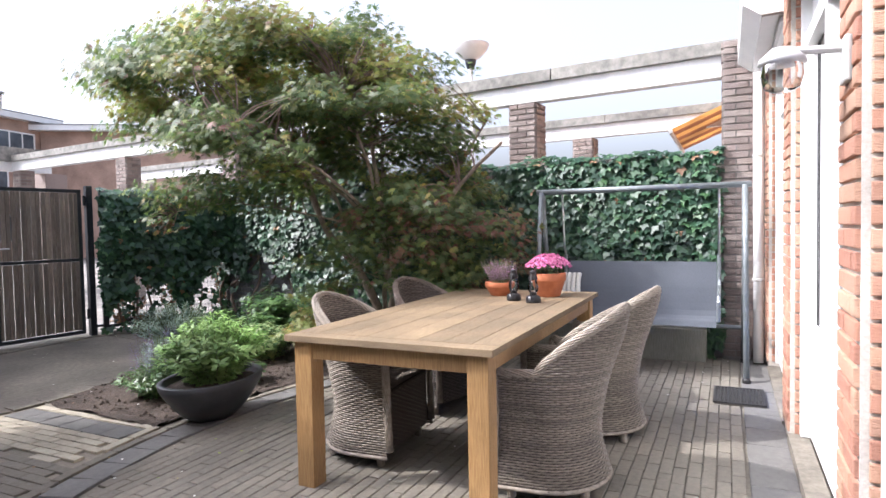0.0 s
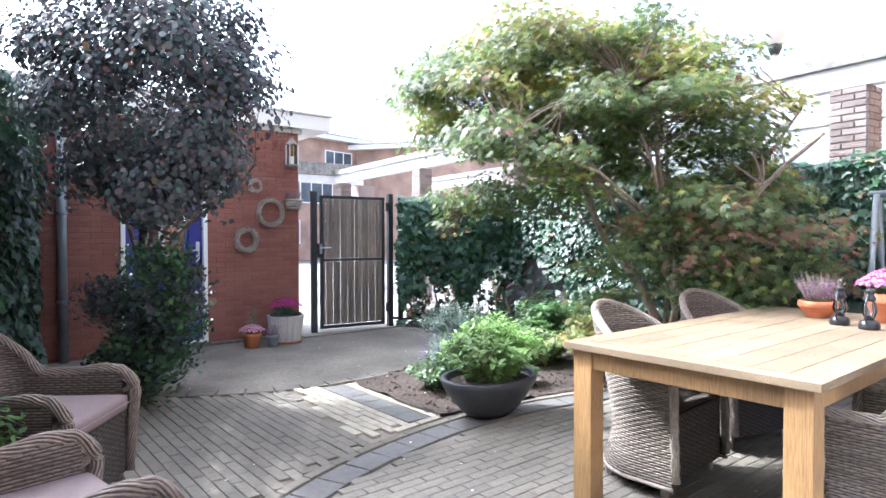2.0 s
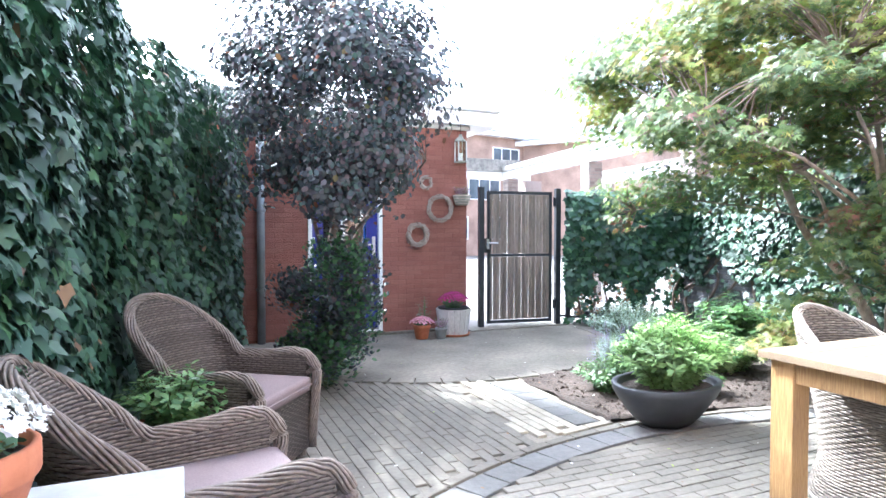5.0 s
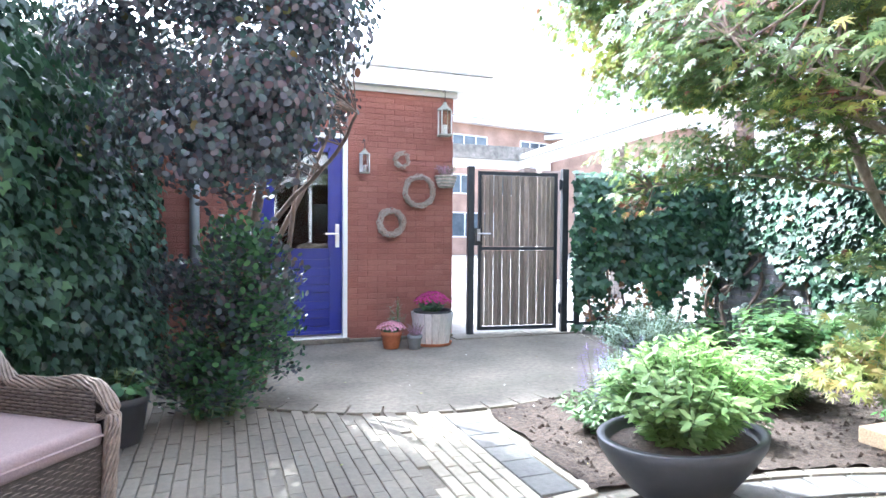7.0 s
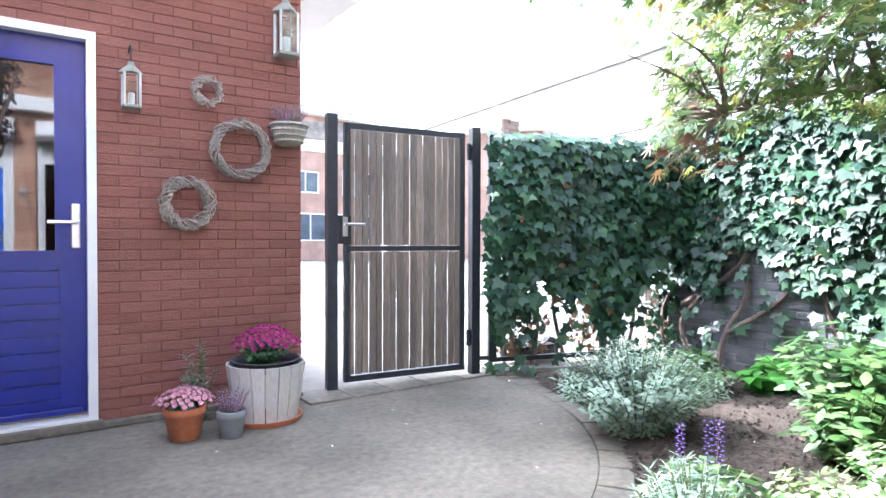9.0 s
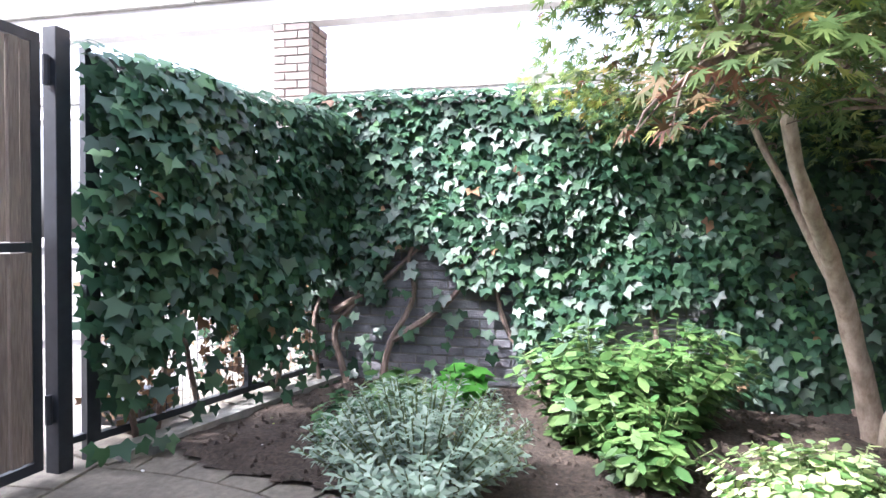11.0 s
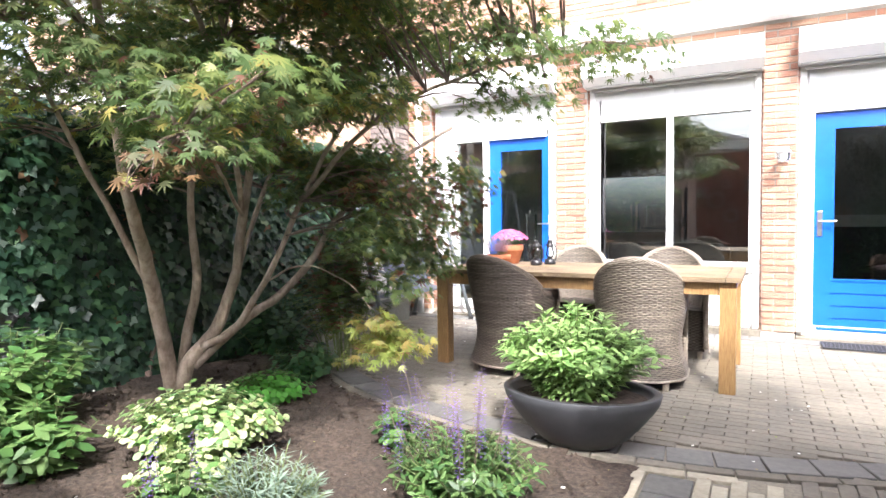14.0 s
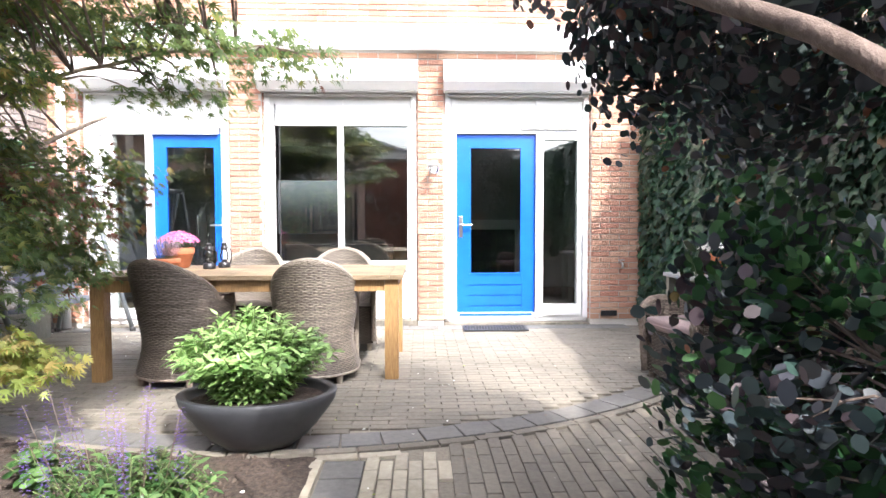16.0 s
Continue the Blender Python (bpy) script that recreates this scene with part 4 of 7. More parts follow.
def grey_walls():
    # west wall, grey brick behind the ivy
    ya, yb = -0.12, -7.05
    pa, pb = (west_x(yb), yb), (west_x(ya), ya)
    m = wall_frame(pa, pb)
    ln = (Vector(pb) - Vector(pa)).length
    root = tagged(empty("wall_west"), "grey brick garden wall under the ivy", "wall", kind="structure")
    bm = bmesh.new()
    add_box(bm, 0, ln, 0, 1.95, -0.22, 0.0)
    bmesh.ops.transform(bm, matrix=m, verts=bm.verts)
    part("wall_core", bm, M_MORTAR_GREY, root)
    course_bricks(m, [(0, ln, 0.02, 1.1)], M_BRICK_WALL, root, 300, "grey bricks of the garden wall", near=(1.5, .5))
    # grey column beside the facade
    col = tagged(empty("wall_column"), "grey-brown brick column at the corner of the house", "wall", kind="structure")
    x = west_x(-.3)
    part("column_core", box(x - .3, x + .045, -.36, -.0, -.05, 2.95), M_MORTAR_GREY, col)
    course_bricks(wall_frame((x + .045, -.36), (x + .045, -.03)), [(0, .33, .02, 2.95)], M_BRICK_GREY, col, 150, "grey bricks of the column")
    course_bricks(wall_frame((x - .3, -.36), (x + .045, -.36)), [(0, .345, .02, 2.95)], M_BRICK_GREY, col, 150, "grey bricks of the column")
    # beams on piers along the wall
    for dx, label in ((0.0, "white beam with weathered concrete cap on brick piers"), (-3.2, "second white beam with concrete cap behind")):
        r = tagged(empty("pergola_beam"), label, "pergola beam", "pergola beams")
        y0, y1 = -0.1, -14.4
        pts = [(-3.55 + dx, y0), (-5.05 + dx * .97, y1)]
        d = (Vector(pts[1]) - Vector(pts[0]))
        L = d.length
        mm = wall_frame(pts[1], pts[0])
        bm = bmesh.new()
        add_box(bm, 0, L, 2.67, 2.87, -.16, .0)
        bmesh.ops.transform(bm, matrix=mm, verts=bm.verts)
        part("beam", bm, M_WHITE_BEAM, r)
        bm = bmesh.new()
        s = 0.0
        while s < L:
            e = min(L, s + 3.1)
            add_box(bm, s + .005, e - .005, 2.87, 3.0, -.20, .05, .008)
            s = e
        bmesh.ops.transform(bm, matrix=mm, verts=bm.verts)
        part("cap", bm, M_CONCRETE_CAP, r, "grey weathered concrete cap")
        k = 0
        for s in (L - 2.35, L - 7.35, L - 10.3, .15):
            bm = bmesh.new()
            add_box(bm, s - .16, s + .16, 0, 2.67, -.30, -.02)
            bmesh.ops.transform(bm, matrix=mm, verts=bm.verts)
            p = part("pier", bm, M_MORTAR_GREY, r, "grey brick pier")
            j = []
            for f0, f1, w in (((s - .18, 0), (s + .18, 0), .36), ):
                fm = mm @ Matrix.Translation((s - .16, 0, -.02))
                course_bricks(fm, [(0, .32, 1.9, 2.67)], M_BRICK_GREY, p, 40, "grey bricks of a pier")
            fm = mm @ Matrix.Translation((s - .16, 0, -.30)) @ Matrix.Rotation(-math.pi / 2, 4, "Y")
            course_bricks(fm, [(0, .28, 1.9, 2.67)], M_BRICK_GREY, p, 40, "grey bricks of a pier")
            fm = mm @ Matrix.Translation((s + .16, 0, -.02)) @ Matrix.Rotation(math.pi / 2, 4, "Y")
            course_bricks(fm, [(0, .28, 1.9, 2.67)], M_BRICK_GREY, p, 40, "grey bricks of a pier")
    # cross beam at the far corner
    r = tagged(empty("pergola_cross_beam"), "white beam with concrete cap beyond the gate", "pergola beam")
    part("beam", box(-5.9, 1.0, -14.6, -14.4, 2.67, 2.87), M_WHITE_BEAM, r)
    part("cap", box(-5.95, 1.0, -14.65, -14.35, 2.872, 3.19, .008), M_CONCRETE_CAP, r, "grey weathered concrete cap")
    part("pier", box(-6.25, -5.75, -14.85, -14.4, 0, 2.67), M_BRICK_GREY, r, "grey brick pier")


grey_walls()


def shed():
    root = tagged(empty("wall_shed"), "dark red brick shed wall with rough bed joints", "wall", kind="structure")
    x0, x1 = -0.74, 3.3
    bm = bmesh.new()
    dx0, dx1, dz = 0.42, 1.33, 2.14
    add_box(bm, x0, dx0, SHED_Y - .2, SHED_Y, -.05, 2.64)
    add_box(bm, dx1, x1, SHED_Y - .2, SHED_Y, -.05, 2.64)
    add_box(bm, dx0, dx1, SHED_Y - .2, SHED_Y, dz, 2.64)
    add_box(bm, x0, x0 + .2, SHED_Y - 2.6, SHED_Y - .2, -.05, 2.64)
    add_box(bm, x0, x1, SHED_Y - 2.6, SHED_Y - 2.4, -.05, 2.64)
    add_box(bm, dx0 - .1, dx1 + .1, SHED_Y - 1.2, SHED_Y - 1.1, -.05, 2.64)
    part("wall_core", bm, M_MORTAR_RED, root)
    m = Matrix.Translation((x1, SHED_Y, 0)) @ Matrix(((-1, 0, 0), (0, 0, 1), (0, 1, 0))).to_4x4()
    L = x1 - x0
    course_bricks(m, [(0, x1 - dx1, .03, dz), (x1 - dx0, L, .03, dz), (0, L, dz, 2.60)], M_BRICK_SHED, root, 300, "dark red bricks of the shed", g=0.006, bh=0.053, th=.022, near=(x1 + .2, 1.3))
    m2 = Matrix.Translation((x0, SHED_Y, 0)) @ Matrix(((0, 0, -1), (-1, 0, 0), (0, 1, 0))).to_4x4()
    course_bricks(m2, [(0.0, 2.5, .03, 2.60)], M_BRICK_SHED, root, 0, "dark red bricks of the shed side", g=0.006, bh=0.053, th=.022)
    # roof slab with white fascia
    r = tagged(empty("roof"), "flat shed roof with white fascia and overhang", "roof", kind="structure")
    part("fascia", box(-1.16, 3.4, SHED_Y - 3.0, SHED_Y + .10, 2.66, 2.84, .006), M_WHITE, r)
    part("edge_trim", box(-1.18, 3.42, SHED_Y - 3.02, SHED_Y + .12, 2.842, 2.87), M_GREYBOX, r, "grey roof edge")
    part("wall_plate", box(-.78, 3.3, SHED_Y - .04, SHED_Y + .03, 2.60, 2.658), M_GREYBOX, r)
    # shed door: white frame
    d = blue_door("door_3", .46, 1.29, False, M_BLUE_DARK, y=0.02, z0=.09, z1=2.10, glass=(.13, .95, 1.97), lines=9, label="dark blue shed door with boarded lower half and window",
                  rootm=Matrix.Translation((.875, SHED_Y, 0)) @ Matrix.Rotation(math.pi, 4, "Z") @ Matrix.Translation((-.875, 0.02, 0)), handle_x=1.235)
    bm = frame_bm(.42, 1.33, .02, 2.14, .045, SHED_Y - .08, SHED_Y + .028)
    tagged(part("door_frame", bm, M_WHITE), "white painted shed door frame", "frame", kind="structure")
    tagged(part("doorstep", box(.40, 1.36, SHED_Y - .02, SHED_Y + .06, 0.003, .05, .006), M_CONCRETE), "pale concrete shed doorstep", "step", kind="structure")
    tagged(part("plinth", box(-.74, .398, SHED_Y, SHED_Y + .05, 0.003, .035, .004), M_CONCRETE), "pale concrete strip at the foot of the shed wall", "plinth", kind="structure")
    r = tagged(empty("rain_pipe"), "grey zinc rain pipe on the shed wall", "pipe")
    part("pipe", tube([(1.87, SHED_Y + .06, .0), (1.87, SHED_Y + .06, 2.6)], .045, 14), M_DOWNPIPE, r, smooth=True)
    for z in (.6, 1.5, 2.3):
        part("bracket", lathe([(.048, z), (.055, z + .004), (.055, z + .03), (.048, z + .034)], 14, cx=1.87, cy=SHED_Y + .06), M_DOWNPIPE, r)
    # east garden wall under the ivy
    yb = SHED_Y
    bm = bmesh.new()
    vs = [(east_x(0) + .12, 0), (east_x(0) + .34, 0), (east_x(yb) + .34, yb), (east_x(yb) + .12, yb)]
    lo = [bm.verts.new((*p, -.05)) for p in vs]
    hi = [bm.verts.new((*p, 2.45)) for p in vs]
    bm.faces.new(hi)
    for k in range(4):
        bm.faces.new((lo[k - 1], lo[k], hi[k], hi[k - 1]))
    bmesh.ops.recalc_face_normals(bm, faces=bm.faces)
    tagged(part("wall_east", bm, M_BRICK_GREY), "garden wall wholly overgrown with ivy", "wall", kind="structure")


shed()


# ---- gate and fence ----
def gate():
    g = tagged(empty("garden_gate", pose(-2.07, -7.52, 0, 0, 0, -7.7) @ Matrix.Diagonal((1.03, 1, 1.02, 1))), "closed gate of weathered grey-brown boards in a dark steel frame", "gate", kind="")
    bm = frame_bm(.09, 1.00, .05, 1.79, .04, -.02, .02)
    add_box(bm, .13, .96, -.018, .018, .93, .965)
    part("gate_frame", bm, M_GATEMETAL, g)
    n = 17
    me = None
    for k in range(n):
        x = .155 + k * (.80 / (n - 1))
        for z0, z1 in ((.10, .925), (.97, 1.745)):
            b = box(x - .0212, x + .0212, .007 * (k % 2), .020 + .007 * (k % 2), z0, z1, .002)
            part("board", b, M_SLAT, g)
    for x, nm in ((0.0, "hinge_post"), (1.085, "latch_post")):
        part(nm, box(x - .035, x + .035, -.035, .035, -.02, 1.84, .004), M_GATEMETAL, g)
    part("lock_case", box(.96, 1.05, -.02, .035, .98, 1.17, .004), M_BLACK, g)
    h = part("handle_plate", box(.985, 1.02, .036, .042, 1.03, 1.16, .002), M_CHROME, g)
    part("lever", tube([(1.0, .04, 1.11), (1.0, .085, 1.11), (.88, .085, 1.11)], .009, 8), M_CHROME, h)
    for z in (.22, 1.6):
        part("hinge", tube([(.05, .0, z), (.05, .0, z + .12)], .014, 8), M_GATEMETAL, g)


FENCE0, FENCE1 = Vector((-2.23, -7.50, 0)), Vector((-3.98, -6.93, 0))


def fence():
    d = (FENCE1 - FENCE0)
    L = d.length
    m = Matrix.Translation(FENCE0) @ Matrix.Rotation(math.atan2(d.y, d.x), 4, "Z")
    f = tagged(empty("mesh_fence", m), "dark steel fence with wire mesh, overgrown with ivy", "fence")
    bm = frame_bm(0, L, .08, 1.82, .035, -.018, .018)
    part("fence_frame", bm, M_GATEMETAL, f)
    part("middle_post", box(L * .52, L * .52 + .035, -.016, .016, .116, 1.784), M_GATEMETAL, f)
    bm = bmesh.new()
    for k in range(1, int(L / .05)):
        add_tube(bm, [(k * .05, 0, .1), (k * .05, 0, 1.8)], .0018, 3, False)
    for k in range(1, 34):
        add_tube(bm, [(.02, 0, .1 + k * .05), (L - .02, 0, .1 + k * .05)], .0018, 3, False)
    tagged(part("wire_mesh", bm, M_GATEMETAL, f), kind="stuff")
    part("fence_post", box(-.03, .0, -.02, .02, -.02, 1.84), M_GATEMETAL, f)
    part("tie_bar", box(-.13, -.031, -.012, .012, .10, .13), M_GATEMETAL, f)
    return m, L


gate()
FENCE_M, FENCE_L = fence()


# ---- ivy ----
def ivy_sheet(name, m, length, height, n, thick=0.10, low=None, size=(0.055, 0.10), label="", bulge=0.04, top_noise=0.08):
    """Ivy on an upright face. m: x along, y up, z out. low: function of s giving the lowest leaf height."""
    S, H, O = [], [], []
    while len(S) < n:
        s, h = RNG.uniform(-.05, length + .05), RNG.uniform(0, height + top_noise)
        top = height + top_noise * noise.noise(Vector((s * 2.1, 3, 7))) + .04 * noise.noise(Vector((s * 9, 1, 2)))
        lo = low(s) if low else 0
        if h > top or (h < lo and RNG.random() > 0.05):
            continue
        S.append(s)
        H.append(h)
        O.append(bulge * 1.8 * (noise.noise(Vector((s * 1.6, h * 1.6, 5))) + .6) + thick * RNG.random() ** .7)
    S, H, O = map(np.array, (S, H, O))
    O = O * np.clip((height + .08 - H) / .15, .35, 1)
    k = len(S)
    nrm = np.stack([RNG.normal(0, .38, k), .55 + RNG.normal(0, .35, k), 1 + RNG.normal(0, .2, k)], 1)
    nrm[H > height - .08, 1] += 1.4
    tip = np.stack([RNG.normal(0, .55, k), -1 + RNG.normal(0, .3, k), RNG.normal(.25, .2, k)], 1)
    R = np.array(m.to_3x3())
    P = (R @ np.stack([S, H, O])).T + np.array(m.translation)
    sz = RNG.uniform(size[0], size[1], k)
    root = tagged(empty(name), label, "ivy")
    o = leaves("foliage", IVY_SHAPE, P, (R @ nrm.T).T, (R @ tip.T).T, sz, [L_IVY, L_DRY], root, which=(RNG.random(k) < .006).astype(int))
    tagged(o, kind="stuff")
    return root


def ivy_stems(root, m, stems, r=0.018):
    bm = bmesh.new()
    for pts in stems:
        p = smooth_path([m @ Vector((a, b, c)) for a, b, c in pts], 5)
        n = len(p)
        add_tube(bm, [q + Vector([0.006 * noise.noise(q * 9 + Vector((j, 0, 0))) for j in range(3)]) for q in p], [r * (1.5 - 1.0 * i / n) for i in range(n)], 7)
    part("stem", bm, M_BARK_D, root, "bare winding ivy stems")


def ivy():
    pa, pb = (west_x(-7.05), -7.05), (west_x(-.42), -.42)
    m = wall_frame(pa, pb)
    L = (Vector(pb) - Vector(pa)).length

    def low(s):
        y = -7.05 + s
        base = 0.0 if y > -4.4 else 0.42 + .25 * math.sin(s * 3.1) + .2 * noise.noise(Vector((s * 2.5, 0, 0)))
        if -6.5 < y < -5.6:
            base = .84 + .16 * math.sin((y + 6.5) * 7)
        if y > -2.4:
            base = .1
        return base
    w = ivy_sheet("ivy_on_wall", m, L, 1.99, 15500, low=low, label="dense dark green ivy covering the grey garden wall")
    ivy_stems(w, m, [[(.55, 0, .12), (.6, .3, .1), (.75, .6, .06), (.72, .9, .06), (.9, 1.1, .1)], [(.62, .32, .09), (.95, .55, .05), (1.15, .8, .05), (1.25, 1.0, .06)],
                     [(1.62, 0, .2), (1.55, .2, .14), (1.38, .42, .08), (1.3, .75, .06), (1.4, 1.0, .06)], [(1.66, 0, .16), (1.7, .35, .1), (1.85, .6, .06), (2.0, .9, .06)],
                     [(.3, 0, .1), (.2, .35, .08), (.35, .6, .06), (.3, .95, .06)], [(.2, .5, .08), (.5, .68, .07), (.8, .95, .05)],
                     [(2.1, 0, .12), (2.3, .3, .08), (2.25, .7, .05)], [(2.8, 0, .12), (2.7, .4, .08), (2.9, .8, .05)], [(3.4, 0, .12), (3.5, .4, .08), (3.4, .9, .05)]])
    fm = Matrix.Translation(FENCE1) @ Matrix((((FENCE0 - FENCE1).normalized().x, 0, 0), ((FENCE0 - FENCE1).normalized().y, 0, 0), (0, 1, 0))).to_4x4()
    x = (FENCE0 - FENCE1).normalized()
    z = x.cross(Vector((0, 0, 1)))
    z = -z if z.y < 0 else z
    fm = Matrix.Translation(FENCE1) @ Matrix((x, Vector((0, 0, 1)), z)).transposed().to_4x4()

    def lowf(s):
        return .62 + .18 * math.sin(s * 5) + .25 * noise.noise(Vector((s * 4, 8, 0))) - (.25 if s > FENCE_L - .25 else 0) + (.1 if s < .5 else 0)
    f = ivy_sheet("ivy_on_fence", fm @ Matrix.Translation((0, 0, -.10)), FENCE_L, 1.86, 4600, thick=.30, low=lowf, bulge=.07, label="thick ivy hanging over the mesh fence", size=(.06, .105))
    ivy_stems(f, fm, [[(.3, 0, .1), (.35, .4, .08), (.2, .8, .06), (.5, 1.2, .05)], [(.7, 0, .06), (.6, .5, .05), (.8, 1.1, .05)], [(1.5, 0, .0), (1.45, .5, .0), (1.6, 1.1, .0)],
                      [(1.62, 0, .02), (1.7, .5, .02), (1.5, 1.0, .02)], [(1.2, .1, -.05), (1.3, .6, -.03), (1.1, 1.2, 0)]], .012)
    e = tagged(empty("fence_footing", fm), "pale concrete strip along the foot of the mesh fence", kind="structure")
    part("slab", box(.02, FENCE_L - .03, -.03, .045, .03, .17, .004), M_CONCRETE_CAP, e)
    # dead leaves and stems behind the mesh
    n = 1500
    s, h = RNG.uniform(.1, FENCE_L - .05, n), RNG.uniform(.1, .85, n)
    keep = (np.sin(s * 9) + RNG.normal(0, .5, n)) > .1
    P = np.array([fm @ Vector((a, b, RNG.uniform(-.2, .02))) for a, b in zip(s[keep], h[keep])])
    o = leaves("dry_foliage", IVY_SHAPE, P, on_ball(len(P)), on_ball(len(P)), RNG.uniform(.04, .08, len(P)), [L_DRY, L_IVY], f, which=(RNG.random(len(P)) < .35).astype(int), label="dry brown ivy leaves")
    tagged(o, kind="stuff")
    # east ivy, thicker towards the shed
    pts = [(3.25, -.02), (3.34, -2.6), (3.16, -4.6), (2.42, -6.3), (2.3, -7.5)]
    root = tagged(empty("ivy_hedge"), "tall dense dark green ivy over the garden wall", "ivy")
    for a, b, n, nm in ((pts[0], pts[1], 11000, 0), (pts[1], pts[2], 8500, 1), (pts[2], pts[3], 5500, 2), (pts[3], pts[4], 2600, 3)):
        mm = wall_frame(a, b)
        ln = (Vector(b) - Vector(a)).length
        e = ivy_sheet("ivy", mm, ln, 2.55, n, thick=.14, bulge=.06, top_noise=.2, size=(.042, .088))
        o = e.children[0]
        o.parent = root
        bpy.data.objects.remove(e)
    bm = bmesh.new()
    for a, b in zip(pts, pts[1:]):
        mm = wall_frame(a, b)
        ln = (Vector(b) - Vector(a)).length
        for k in range(int(ln / .22)):
            s = k * .22 + RNG.uniform(0, .1)
            p = [mm @ Vector((s + RNG.uniform(-.1, .1) * i, i * .5, -.05 + RNG.uniform(-.02, .03))) for i in range(6)]
            add_tube(bm, smooth_path(p, 3), .012, 5)
    part("stem", bm, M_BARK_D, root, "brown ivy stems")
    # added solid boxes in dark leaf colour stand in for the hedge's shaded depth
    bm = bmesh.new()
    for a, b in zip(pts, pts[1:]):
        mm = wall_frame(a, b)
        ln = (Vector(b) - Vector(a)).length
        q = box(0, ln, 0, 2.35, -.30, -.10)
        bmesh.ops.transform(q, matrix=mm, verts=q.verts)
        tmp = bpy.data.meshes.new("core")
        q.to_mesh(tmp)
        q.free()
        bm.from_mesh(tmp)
    part("twig_core", bm, L_DARK, root, "added solid dark filler for the dim inside of the ivy")


ivy()


# ---- trees ----
def limb_tree(name, base, stems, mat, label, category="tree"):
    """stems: lists of (points, radius at foot, radius at tip) in metres from the base."""
    r = tagged(empty(name, pose(*base)), label, category)
    for k, (pts, r0, r1) in enumerate(stems):
        bm = bmesh.new()
        p = smooth_path(pts, 6)
        n = len(p)
        p = [q + Vector([0.018 * noise.noise(q * 4 + Vector((j * 3.0, 0, 0))) for j in range(3)]) for q in p]
        add_tube(bm, p, [.8 * (r1 + (r0 - r1) * (1 - i / n) ** .9) * (1 + .12 * noise.noise(q * 11)) for i, q in enumerate(p)], 9)
        part("trunk" if k == 0 else "limb", bm, mat, r, smooth=True)
    return r


def twig_network(bm, starts, targets, r=0.006, reach=.75):
    """Thin branches from the nearest start point towards each target."""
    S = np.array([list(s) for s in starts])
    for t in targets:
        t = Vector(t)
        d = np.linalg.norm(S - np.array(t), axis=1) + np.maximum(0, S[:, 2] - t.z) * 2
        a = Vector(S[int(np.argmin(d))])
        if (t - a).length > reach:
            continue
        mid = (a + t) / 2 + Vector((0, 0, .08 * (t - a).length)) + Vector(RNG.normal(0, .03, 3))
        add_tube(bm, smooth_path([a, mid, t], 3), [r * 1.6] * 3 + [r] * 2 + [r * .5] * 2, 5)


